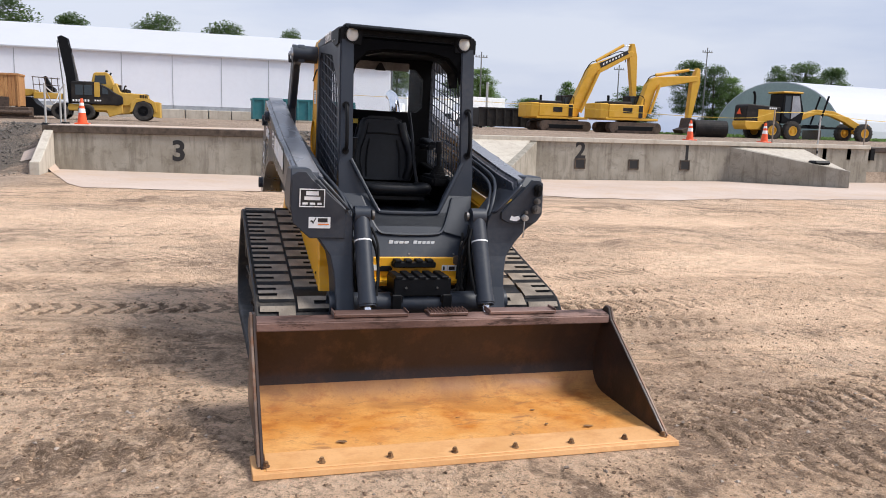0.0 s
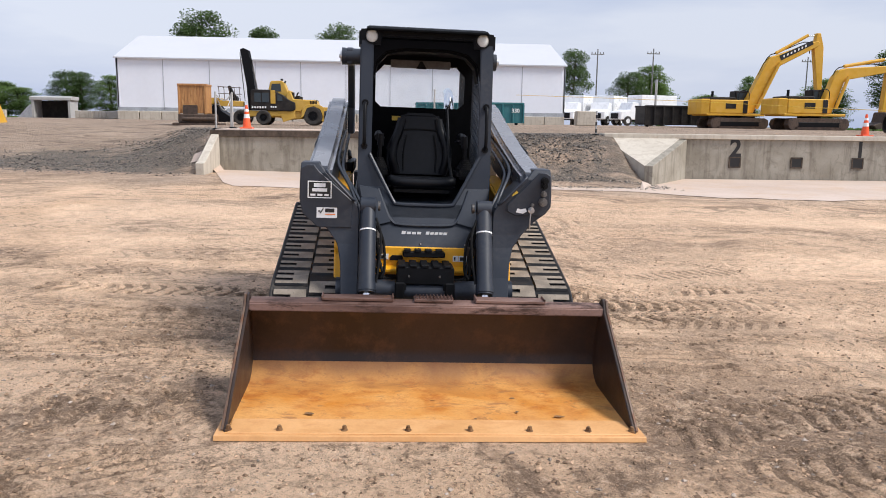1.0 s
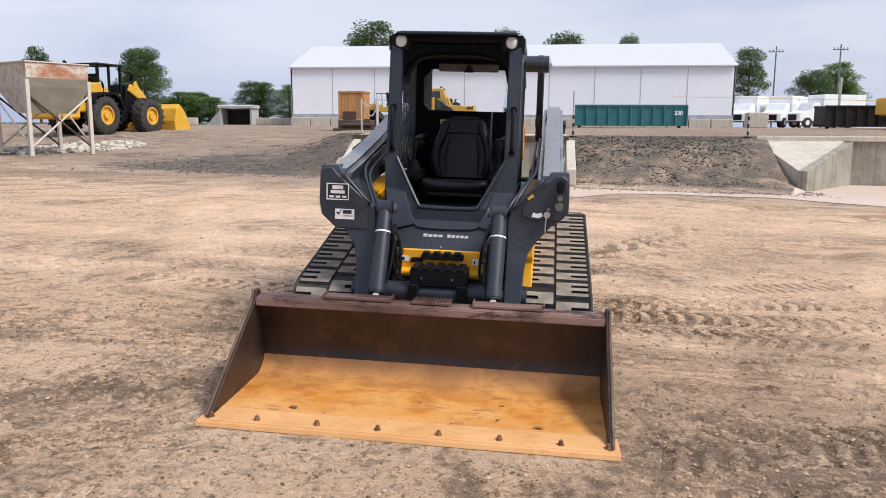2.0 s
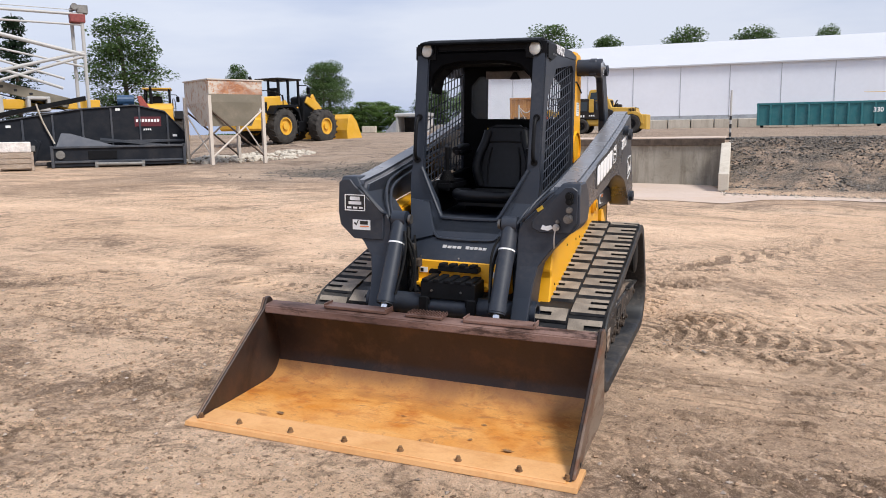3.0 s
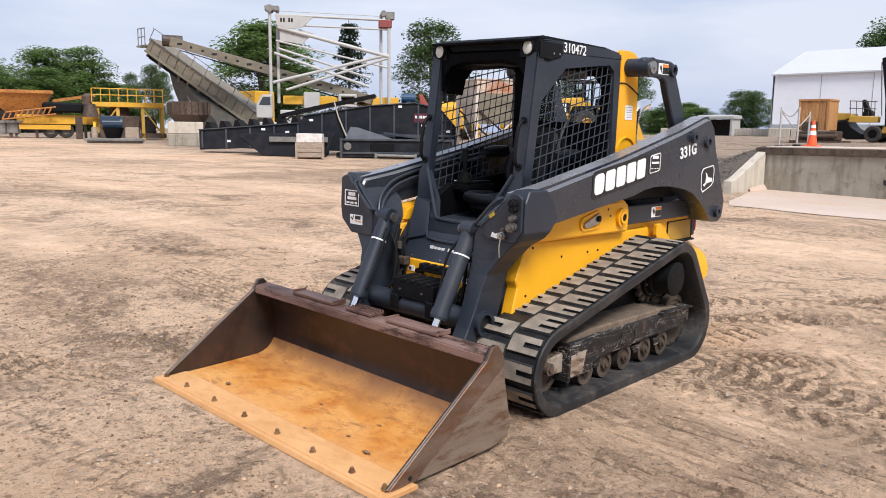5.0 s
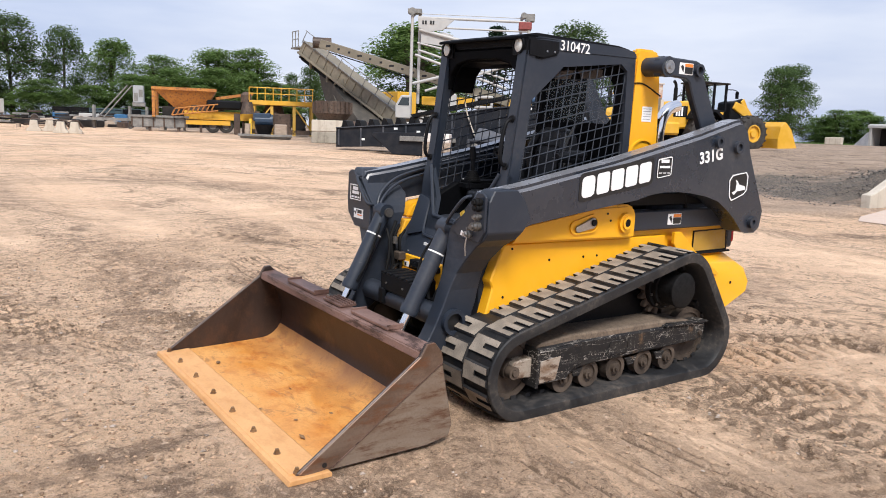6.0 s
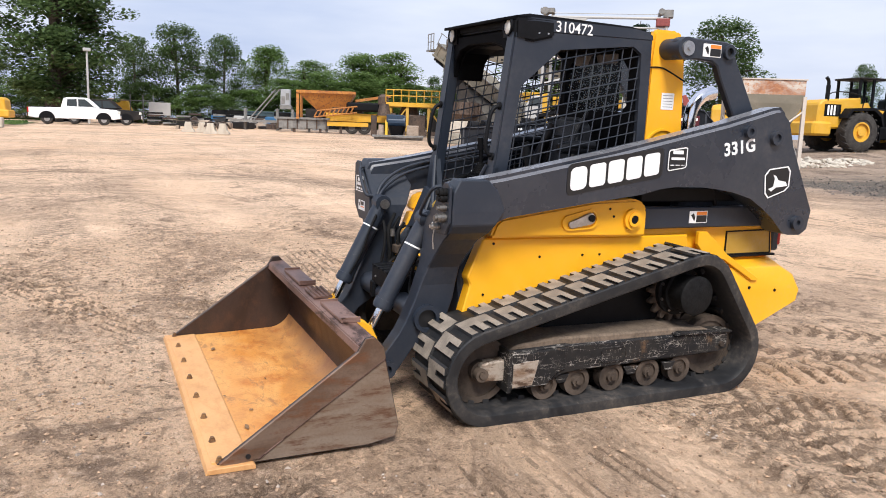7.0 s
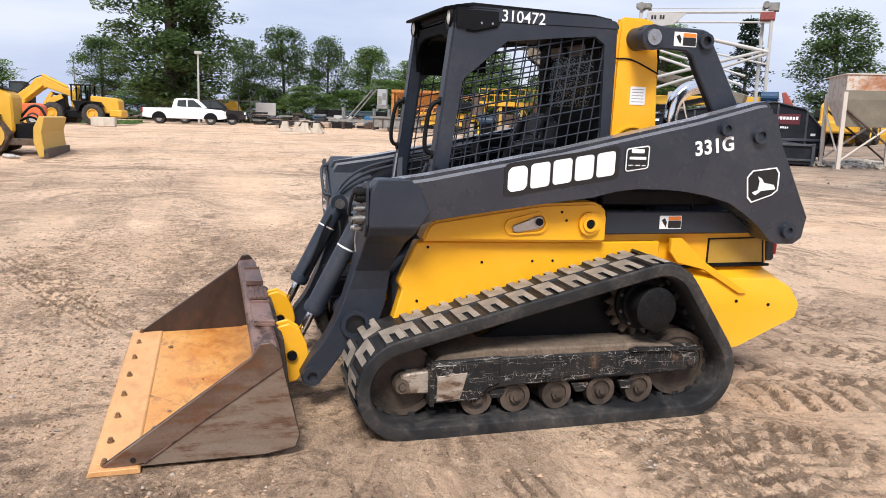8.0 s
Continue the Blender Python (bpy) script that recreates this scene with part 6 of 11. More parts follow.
def toothed_step(bm, x0, x1, y0, y1, z0, z1, teeth):
    box(bm, (x0, y0, z0), (x1, y1, z1), 0.006)
    w = (x1 - x0) / teeth
    for k in range(teeth):
        xa = x0 + k * w + w * 0.12
        box(bm, (xa, y0 - 0.004, z1 - 0.004), (xa + w * 0.62, y1, z1 + 0.016), 0.004)
    return bm


mp("upper_step", toothed_step(bmesh.new(), -0.135, 0.135, 4.50, 4.565, 0.665, 0.70, 4), BLACK, nose, "black toothed foot step")
low_step = mp("lower_step", box(bmesh.new(), (-0.175, 4.315, 0.528), (0.178, 4.50, 0.636), 0.006), BLACK, nose, "black toothed box step")
for k in range(5):
    xa = -0.175 + k * 0.0706 + 0.008
    mp("step_tooth", box(bmesh.new(), (xa, 4.311, 0.632), (xa + 0.045, 4.50, 0.650), 0.004), BLACK, low_step)
for x in (-0.165, 0.115):
    mp("step_foot", box(bmesh.new(), (x, 4.312, 0.49), (x + 0.05, 4.36, 0.532), 0.004), BLACK, low_step)
for x in (-0.10, 0.09):
    mp("step_bolt", rod(bmesh.new(), (x, 4.307, 0.58), (x, 4.316, 0.58), 0.007, 8), DULL, low_step)
for x0, x1, z0, z1, m in ((-0.33, -0.285, 0.64, 0.675, STICKER_YELLOW), (-0.28, -0.225, 0.64, 0.675, LETTER), (0.19, 0.225, 0.635, 0.672, LETTER), (0.228, 0.32, 0.635, 0.672, LETTER)):
    bm = box(bmesh.new(), (x0, 4.5545, z0), (x1, 4.558, z1))
    st = mp("warning_label", bm, m, nose, "small printed safety label")
    bm = box(bmesh.new(), (x0 + 0.008, 4.552, z0 + 0.006), (x0 + (x1 - x0) * 0.5, 4.5545, z1 - 0.008))
    mp("label_print", bm, INK if m is LETTER else ORANGE, st)
bm = prism(bmesh.new(), [(-0.215, 0.635), (-0.14, 0.635), (-0.128, 0.648), (-0.14, 0.668), (-0.20, 0.668), (-0.215, 0.655)], 4.548, 4.558, "y", 0.002)
mp("nose_catch", bm, BLACK, nose)
for s in (1, -1):
    bm = bmesh.new()
    tube(bm, [(s * 0.32, 4.50, 0.60), (s * 0.28, 4.44, 0.555), (s * 0.22, 4.43, 0.53), (s * 0.12, 4.46, 0.52)], 0.011, 8)
    tube(bm, [(s * 0.30, 4.53, 0.66), (s * 0.27, 4.45, 0.62), (s * 0.25, 4.42, 0.50), (s * 0.24, 4.44, 0.40)], 0.010, 8)
    mp("hydraulic_hose", bm, RUBBER, nose, "black hydraulic hoses beside the steps", smooth=True)

for s in (1, -1):
    for k, (x, y) in enumerate(((0.295, 4.50), (0.325, 4.545), (0.275, 4.56), (0.35, 4.60))):
        bm = bmesh.new()
        tube(bm, [(s * (x + 0.05), y + 0.02, 0.93 - 0.03 * k), (s * (x + 0.02), y - 0.045, 0.82), (s * (x - 0.01 + 0.012 * k), y - 0.02, 0.66), (s * x, y - 0.06, 0.55 - 0.02 * k), (s * (x - 0.06), y - 0.03, 0.46)], 0.011 - 0.001 * k, 8)
        mp("bundled_hose", bm, RUBBER, nose, smooth=True)
    bm = joined(lambda b: box(b, (min(s * 0.26, s * 0.33), 4.50, 0.68), (max(s * 0.26, s * 0.33), 4.555, 0.735), 0.006))
    clamp = mp("hose_clamp", bm, MUD, nose, "dirty steel hose clamp")
    for z in (0.60, 0.79):
        bm = rod(bmesh.new(), (s * 0.30, 4.49, z), (s * 0.30, 4.49, z + 0.045), 0.017, 8)
        mp("hose_fitting", bm, DULL, clamp)

# inside of the cab
bm = bmesh.new()
wout = [(-0.405, 0.9), (-0.405, 2.05), (-0.1, 2.05), (0.1, 2.05), (0.405, 2.05), (0.405, 0.9), (0.1, 0.9), (-0.1, 0.9)]
win = [(-0.345, 1.67), (-0.345, 1.875), (-0.28, 1.945), (0.28, 1.945), (0.345, 1.875), (0.345, 1.67), (0.30, 1.628), (-0.30, 1.628)]
slab_ring(bm, wout, win, 5.74, 5.79, "y")
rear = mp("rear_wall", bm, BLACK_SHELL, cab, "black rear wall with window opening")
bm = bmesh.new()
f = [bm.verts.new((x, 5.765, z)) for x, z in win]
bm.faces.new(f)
pane = mp("rear_window", bm, GLASS_HAZED, rear, "clear rear window pane")
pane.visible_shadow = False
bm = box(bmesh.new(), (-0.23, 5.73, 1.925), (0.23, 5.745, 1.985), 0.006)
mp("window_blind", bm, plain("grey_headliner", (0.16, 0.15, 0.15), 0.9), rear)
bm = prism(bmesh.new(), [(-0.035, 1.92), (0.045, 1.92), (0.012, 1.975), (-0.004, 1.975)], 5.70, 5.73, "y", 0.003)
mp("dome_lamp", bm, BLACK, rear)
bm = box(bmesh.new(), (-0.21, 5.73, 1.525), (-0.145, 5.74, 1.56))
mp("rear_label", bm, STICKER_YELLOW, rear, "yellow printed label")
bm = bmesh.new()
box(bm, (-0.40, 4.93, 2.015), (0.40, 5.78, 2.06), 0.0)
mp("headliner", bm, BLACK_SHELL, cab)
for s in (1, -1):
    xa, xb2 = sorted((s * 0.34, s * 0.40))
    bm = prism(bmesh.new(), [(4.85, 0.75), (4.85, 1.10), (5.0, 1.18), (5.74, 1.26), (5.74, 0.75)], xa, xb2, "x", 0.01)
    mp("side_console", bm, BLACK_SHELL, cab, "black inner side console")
    bm = bmesh.new()
    xa, xb2 = sorted((s * 0.24, s * 0.37))
    box(bm, (xa, 5.02, 1.13), (xb2, 5.36, 1.20), 0.02, seg=2)
    pod = mp("control_pod", bm, BLACK, cab, "black joystick pod", smooth=True)
    bm = bmesh.new()
    for k in range(5):
        ring(bm, (s * 0.30, 5.10, 1.195 + k * 0.014), (s * 0.30, 5.10, 1.209 + k * 0.014), 0.058 - k * 0.007, 0.012, 18)
    mp("rubber_boot", bm, RUBBER, pod, "pleated rubber boot", smooth=True)
    bm = bmesh.new()
    rod(bm, (s * 0.30, 5.10, 1.25), (s * 0.295, 5.09, 1.36), 0.014, 12)
    rod(bm, (s * 0.295, 5.09, 1.35), (s * 0.29, 5.08, 1.43), 0.024, 14, 0.020)
    mp("joystick", bm, BLACK, pod, "black joystick with grip", smooth=True)
    bm = box(bmesh.new(), (s * 0.345 - 0.02, 5.06, 1.202), (s * 0.345 + 0.02, 5.12, 1.206))
    mp("pod_label", bm, LETTER, pod)
    bm = bmesh.new()
    tube(bm, [(s * 0.31, 5.55, 1.42), (s * 0.31, 5.40, 1.42), (s * 0.31, 5.30, 1.40)], 0.028, 10, 1)
    mp("armrest", bm, CLOTH, cab, "black padded armrest", smooth=True)
    # grab handles on the pillars
    bm = bmesh.new()
    tube(bm, [(s * 0.40, front_y(1.63) + 0.01, 1.63), (s * 0.40, front_y(1.63) - 0.05, 1.62), (s * 0.40, front_y(1.5) - 0.06, 1.50), (s * 0.40, front_y(1.36) - 0.05, 1.37), (s * 0.40, front_y(1.35) + 0.01, 1.35)], 0.012, 10, 2)
    for z in (1.63, 1.35):
        rod(bm, (s * 0.40, front_y(z) - 0.012, z), (s * 0.40, front_y(z) + 0.004, z), 0.022, 14)
    mp("grab_handle", bm, BLACK, cab, "black pillar grab handle", smooth=True)
bm = bmesh.new()
box(bm, (-0.40, 4.80, 0.62), (0.40, 5.80, 0.70), 0.0)
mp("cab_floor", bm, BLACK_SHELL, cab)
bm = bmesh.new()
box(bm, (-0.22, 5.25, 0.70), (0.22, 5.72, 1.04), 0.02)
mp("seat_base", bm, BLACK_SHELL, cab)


def cushion(bm, lo, hi, r, bulge=0.02):
    b = bmesh.new()
    box(b, lo, hi, r, None, 3)
    put(bm, b)
    return bm


bm = cushion(bmesh.new(), (-0.235, 5.0, 1.03), (0.235, 5.50, 1.12), 0.04)
seat = mp("seat_cushion", bm, CLOTH, cab, "black vinyl seat cushion", smooth=True)
bm = bmesh.new()
tube(bm, [(-0.20, 5.28, 1.10), (-0.22, 5.05, 1.115), (-0.17, 4.99, 1.105), (0.17, 4.99, 1.105), (0.22, 5.05, 1.115), (0.20, 5.28, 1.10)], 0.036, 10, 3)
mp("cushion_roll", bm, CLOTH, cab, smooth=True)
BACK_LEAN = Matrix.Translation((0, 5.5, 1.13)) @ pose(0, 0, 0, -8, 0, 0) @ Matrix.Translation((0, -5.5, -1.13))
outline = [(-0.20, 1.10), (-0.245, 1.22), (-0.245, 1.33), (-0.20, 1.44), (-0.165, 1.555), (-0.12, 1.59), (0.12, 1.59), (0.165, 1.555), (0.20, 1.44), (0.245, 1.33), (0.245, 1.22), (0.20, 1.10)]
bm = prism(bmesh.new(), outline, 5.47, 5.58, "y", 0.03, 3)
bm.transform(BACK_LEAN)
mp("seat_back", bm, CLOTH, cab, "black contoured vinyl seat back", smooth=True)
for s in (1, -1):
    bm = tube(bmesh.new(), [(s * 0.175, 5.475, 1.14), (s * 0.205, 5.44, 1.24), (s * 0.20, 5.445, 1.34), (s * 0.155, 5.47, 1.45), (s * 0.135, 5.475, 1.54)], 0.034, 10, 3)
    bm.transform(BACK_LEAN)
    mp("seat_bolster", bm, CLOTH, cab, smooth=True)
    bm = tube(bmesh.new(), [(s * 0.12, 5.468, 1.15), (s * 0.125, 5.464, 1.30), (s * 0.10, 5.464, 1.42)], 0.006, 6)
    bm.transform(BACK_LEAN)
    mp("seat_seam", bm, BLACK, cab, smooth=True)
    bm = bmesh.new()
    box(bm, (s * 0.30 - 0.035, 5.28, 1.365), (s * 0.30 + 0.035, 5.56, 1.42), 0.02, None, 2)
    mp("arm_pad", bm, CLOTH, cab, smooth=True)
bm = tube(bmesh.new(), [(-0.15, 5.468, 1.455), (0.0, 5.464, 1.465), (0.15, 5.468, 1.455)], 0.006, 6)
bm.transform(BACK_LEAN)
mp("seat_seam", bm, BLACK, cab, smooth=True)
bm = bmesh.new()
tube(bm, [(0.20, 5.56, 1.62), (0.205, 5.46, 1.45), (0.22, 5.42, 1.22), (0.24, 5.40, 1.12)], 0.012, 6)
mp("seat_belt", bm, CLOTH, cab, "black webbing seat belt")

# -- markings and small fittings on the arms --
def on_side(bm, x, pts, t=0.0025):
    return prism(bm, pts, x, x + math.copysign(t, x), "x")


def rounded(y0, z0, y1, z1, r, slope=0.0, n=4):
    """A rounded rectangle in the side plane, its rows climbing with slope."""
    pts = []
    for cy, cz, a0 in ((y1 - r, z1 - r, 0), (y0 + r, z1 - r, 90), (y0 + r, z0 + r, 180), (y1 - r, z0 + r, 270)):
        for k in range(n + 1):
            a = radians(a0 + 90 * k / n)
            pts.append((cy + math.cos(a) * r, cz + math.sin(a) * r))
    return [(y, z + slope * (y - y0)) for y, z in pts]


SLOPE = 0.165
for s in (1, -1):
    x = s * 0.7455
    word = mp("arm_lettering", on_side(bmesh.new(), x, rounded(5.085, 1.165, 5.725, 1.335, 0.03, SLOPE)), INK, label="white block lettering on a black ground")
    for k in range(5):
        y0 = 5.105 + k * 0.122
        bm = bmesh.new()
        prism(bm, rounded(y0, 1.187 + SLOPE * (y0 - 5.085), y0 + 0.104, 1.312 + SLOPE * (y0 - 5.085), 0.018 if k else 0.03, SLOPE), x + s * 0.0025, x + s * 0.0055, "x")
        mp("letter_block", bm, LETTER, word, "plain white block")
    badge = mp("dealer_badge", on_side(bmesh.new(), x, rounded(5.755, 1.30, 5.90, 1.43, 0.018, SLOPE * 0.9)), INK, label="black badge with white outline and bars")
    bm = bmesh.new()
    o, i = rounded(5.759, 1.304, 5.896, 1.426, 0.016, SLOPE * 0.9), rounded(5.765, 1.31, 5.89, 1.42, 0.012, SLOPE * 0.9)
    slab_ring(bm, o, i, x + s * 0.0025, x + s * 0.004)
    mp("badge_outline", bm, LETTER, badge)
    for y0, z0, y1, z1 in ((5.79, 1.385, 5.865, 1.412), (5.78, 1.352, 5.878, 1.372), (5.775, 1.318, 5.805, 1.33), (5.815, 1.318, 5.845, 1.33), (5.855, 1.318, 5.88, 1.33)):
        mp("badge_bar", on_side(bmesh.new(), x + s * 0.0025, rounded(y0, z0 + 0.018, y1, z1 + 0.012, 0.004), 0.002), LETTER, badge)
    # round-cornered shield at the rear of the arm
    sh = [(6.515, 1.285), (6.53, 1.17), (6.56, 1.14), (6.70, 1.185), (6.735, 1.215), (6.735, 1.315), (6.71, 1.345), (6.55, 1.325)]
    cyy, czz = 6.63, 1.245
    shield = mp("emblem", on_side(bmesh.new(), x, sh), INK, label="black shield emblem with white rim and white shape")
    bm = bmesh.new()
    slab_ring(bm, [(cyy + (y - cyy) * 0.98, czz + (z - czz) * 0.98) for y, z in sh], [(cyy + (y - cyy) * 0.90, czz + (z - czz) * 0.90) for y, z in sh], x + s * 0.0025, x + s * 0.0045)
    mp("emblem_rim", bm, LETTER, shield)
    bm = on_side(bmesh.new(), x + s * 0.0025, [(6.56, 1.20), (6.60, 1.215), (6.605, 1.265), (6.59, 1.29), (6.615, 1.28), (6.635, 1.255), (6.70, 1.245), (6.715, 1.22), (6.67, 1.215), (6.62, 1.21), (6.585, 1.185)], 0.002)
    mp("emblem_shape", bm, LETTER, shield, "plain white shape")
    for body, size, y, z, bold, sl in (("331G", 0.106, 6.175 if s > 0 else 6.46, 1.396, 0.003, 9.0), ("310472", 0.084, 5.14 if s > 0 else 5.48, 2.053, 0.0003, -1.0)):
        me = text_mesh(body, size, 0.0012, 0.0, bold, 1.07 if body == "331G" else 1.0)
        me.materials.append(LETTER)
        ob = new("model_number" if body == "331G" else "stock_number", me)
        ob.parent = loader
        ob["label"] = "white painted number"
        xx = s * (0.7475 if body == "331G" else 0.4425)
        ob.matrix_basis = Matrix.Translation((xx, y - MID_Y, z)) @ pose(0, 0, 0, 0, 0, 90 * s) @ pose(0, 0, 0, 0, -sl * s, 0)
    # safety decals on the links and the paper tag on the post
    for xx, y, z in ((s * 0.5755, 6.09, 1.975), (s * 0.6055, 6.085, 0.975)):
        dec = mp("safety_decal", on_side(bmesh.new(), xx, rounded(y, z, y + 0.14, z + 0.075, 0.004)), LETTER, label="orange white and black safety decal")
        mp("decal_header", on_side(bmesh.new(), xx + s * 0.0025, rounded(y + 0.055, z + 0.05, y + 0.136, z + 0.071, 0.003), 0.0015), ORANGE, dec)
        mp("decal_text", on_side(bmesh.new(), xx + s * 0.0025, rounded(y + 0.055, z + 0.005, y + 0.136, z + 0.048, 0.003), 0.0015), INK, dec)
        mp("decal_figure", on_side(bmesh.new(), xx + s * 0.0025, [(y + 0.012, z + 0.05), (y + 0.03, z + 0.062), (y + 0.045, z + 0.04), (y + 0.04, z + 0.012), (y + 0.025, z + 0.03)], 0.0015), INK, dec)
    tag = mp("paper_tag", on_side(bmesh.new(), s * 0.4285, rounded(5.935, 1.655, 6.03, 1.755, 0.003)), LETTER, label="white printed paper tag on the post")
    for k in range(5):
        mp("tag_line", on_side(bmesh.new(), s * 0.431, [(5.945, 1.67 + k * 0.017), (6.02, 1.67 + k * 0.017), (6.02, 1.6735 + k * 0.017), (5.945, 1.6735 + k * 0.017)], 0.0006), plain("grey_print", (0.25, 0.25, 0.27), 0.7) if k == 0 and s > 0 else bpy.data.materials["grey_print"], tag)

# right front plate (seen from the seat: left): badges; the other carries the couplings
bm = prism(bmesh.new(), [(-0.725, 1.035), (-0.585, 1.035), (-0.58, 1.04), (-0.58, 1.14), (-0.585, 1.145), (-0.725, 1.145), (-0.73, 1.14), (-0.73, 1.04)], 4.381, 4.384, "y")
fb = mp("front_badge", bm, INK, label="black badge with white outline and bars")
bm = slab_ring(bmesh.new(), [(-0.727, 1.038), (-0.583, 1.038), (-0.583, 1.142), (-0.727, 1.142)], [(-0.721, 1.044), (-0.589, 1.044), (-0.589, 1.136), (-0.721, 1.136)], 4.3795, 4.381, "y")
mp("badge_outline", bm, LETTER, fb)
for x0, z0, x1, z1 in ((-0.69, 1.105, -0.62, 1.128), (-0.70, 1.078, -0.61, 1.098), (-0.71, 1.052, -0.68, 1.064), (-0.668, 1.052, -0.638, 1.064), (-0.626, 1.052, -0.60, 1.064)):
    mp("badge_bar", box(bmesh.new(), (x0, 4.3795, z0), (x1, 4.381, z1)), LETTER, fb)
fs = mp("front_sticker", box(bmesh.new(), (-0.672, 4.381, 0.918), (-0.548, 4.384, 0.982)), LETTER, label="white sticker with dark tick and bar")
bm = bmesh.new()
prism(bm, [(-0.664, 0.955), (-0.655, 0.955), (-0.647, 0.942), (-0.628, 0.978), (-0.633, 0.98), (-0.647, 0.955), (-0.652, 0.964), (-0.66, 0.964)], 4.379, 4.381, "y")
mp("sticker_tick", bm, INK, fs)
mp("sticker_bar", box(bmesh.new(), (-0.62, 4.379, 0.953), (-0.565, 4.381, 0.976)), INK, fs)
mp("sticker_line", box(bmesh.new(), (-0.62, 4.379, 0.938), (-0.558, 4.381, 0.944)), ORANGE, fs)
bm = bmesh.new()
prism(bm, [(0.522, 1.10), (0.556, 1.124), (0.566, 1.106), (0.532, 1.082)], 4.3965, 4.40, "y")
mp("small_decal", bm, STICKER_YELLOW, label="yellow safety decal")
mp("white_decal", prism(bmesh.new(), [(0.555, 0.985), (0.60, 0.978), (0.625, 0.992), (0.615, 1.012), (0.585, 1.004), (0.565, 1.012)], 4.381, 4.384, "y"), LETTER, label="torn white decal")
for x, z, r, l, m in ((0.722, 1.185, 0.021, 0.045, RUBBER), (0.722, 1.155, 0.019, 0.04, RUBBER), (0.722, 1.105, 0.016, 0.04, DULL), (0.718, 1.055, 0.023, 0.05, DULL), (0.655, 1.035, 0.010, 0.025, DULL), (0.648, 1.002, 0.017, 0.04, STEEL)):
    bm = bmesh.new()
    rod(bm, (x, 4.385, z), (x, 4.385 - l, z), r, 18)
    rod(bm, (x, 4.385 - l, z), (x, 4.385 - l - 0.012, z), r * 0.62, 18)
    rod(bm, (x, 4.385 - l * 0.3, z), (x, 4.385 - l * 0.55, z), r * 1.18, 18)
    mp("hydraulic_coupling", bm, m, label="round hydraulic quick coupling", smooth=True)
bm = bmesh.new()
tube(bm, [(0.645, 4.36, 0.985), (0.64, 4.355, 0.94), (0.642, 4.36, 0.88)], 0.004, 6)
mp("cap_chain", bm, STEEL, label="short steel dust cap chain")

# ---- tools for the machines and goods round the yard ----
def on_ground(x, y, yaw=0.0, dz=0.0, s=1.0):
    return pose(x, y, ground_z(x, y) + dz, 0, 0, yaw) @ Matrix.Scale(s, 4)


def made(*prims):
    """One bmesh out of short shape notes: ('b', lo, hi, bevel), ('p', axis, points, lo, hi, bevel), ('r', a, b, radius), ('c', a, b, r1, r2), ('t', points, radius), ('o', a, b, outer, inner)."""
    bm = bmesh.new()
    for q in prims:
        k = q[0]
        if k == "b":
            box(bm, q[1], q[2], q[3] if len(q) > 3 else 0.0)
        elif k == "p":
            prism(bm, q[2], q[3], q[4], q[1], q[5] if len(q) > 5 else 0.0)
        elif k == "r":
            rod(bm, q[1], q[2], q[3], 14)
        elif k == "c":
            rod(bm, q[1], q[2], q[3], 16, q[4])
        elif k == "t":
            tube(bm, q[1], q[2], 8, 2)
        elif k == "o":
            ring(bm, q[1], q[2], q[3], q[4], 24)
    return bm


def bar(a, b, w):
    """A square bar from a to b."""
    return ("r", a, b, w)


def big_wheel(root, x, y, z, r, w, rim_mat, tread=True):
    """A tyre with lugs and its dished rim, axle along y."""
    bm = bmesh.new()
    prof = [(-0.5, 0.62), (-0.52, 0.86), (-0.42, 0.97), (-0.2, 1.0), (0.2, 1.0), (0.42, 0.97), (0.52, 0.86), (0.5, 0.62)]
    seg = 28
    rows = [[bm.verts.new((x + math.cos(k / seg * math.tau) * r * q, y + p * w, z + math.sin(k / seg * math.tau) * r * q)) for p, q in prof] for k in range(seg)]
    for u, v in zip(rows, rows[1:] + rows[:1]):
        for k in range(len(prof) - 1):
            bm.faces.new((u[k], u[k + 1], v[k + 1], v[k]))
    if tread:
        for k in range(18):
            for s in (1, -1):
                a = (k + (0.25 if s > 0 else -0.25)) / 18 * math.tau
                m = Matrix.Translation((x, y, z)) @ pose(0, 0, 0, 0, -math.degrees(a), 0) @ Matrix.Translation((r * 0.99, s * w * 0.27, 0)) @ pose(0, 0, 0, 24 * s, 0, 0) @ Matrix.Diagonal((r * 0.06, w * 0.5, r * 0.085, 1))
                bmesh.ops.create_cube(bm, size=1.0, matrix=m)
    for s in (1, -1):
        ring(bm, (x, y + s * w * 0.38, z), (x, y + s * w * 0.46, z), r * 0.66, r * 0.49, 24)
    tyre = part("tyre", bm, TYRE, root, smooth=True)
    bm = bmesh.new()
    for s in (1, -1):
        ring(bm, (x, y + s * w * 0.30, z), (x, y + s * w * 0.47, z), r * 0.50, r * 0.43, 24)
        rod(bm, (x, y + s * w * 0.22, z), (x, y + s * w * 0.32, z), r * 0.44, 24)
        rod(bm, (x, y + s * w * 0.32, z), (x, y + s * w * 0.46, z), r * 0.20, 16)
    part("rim", bm, rim_mat, tyre, smooth=True)
    return tyre


GLASS_DARK = plain("dark_cab_glass", (0.035, 0.045, 0.05), 0.08, vary=0.15, bump=0.0)
MACHINE_YELLOW = paint("loader_yellow_paint", (0.61, 0.33, 0.02), 0.48, dusty=0.4, worn=(0.12, 0.08, 0.04), chip=-0.05)
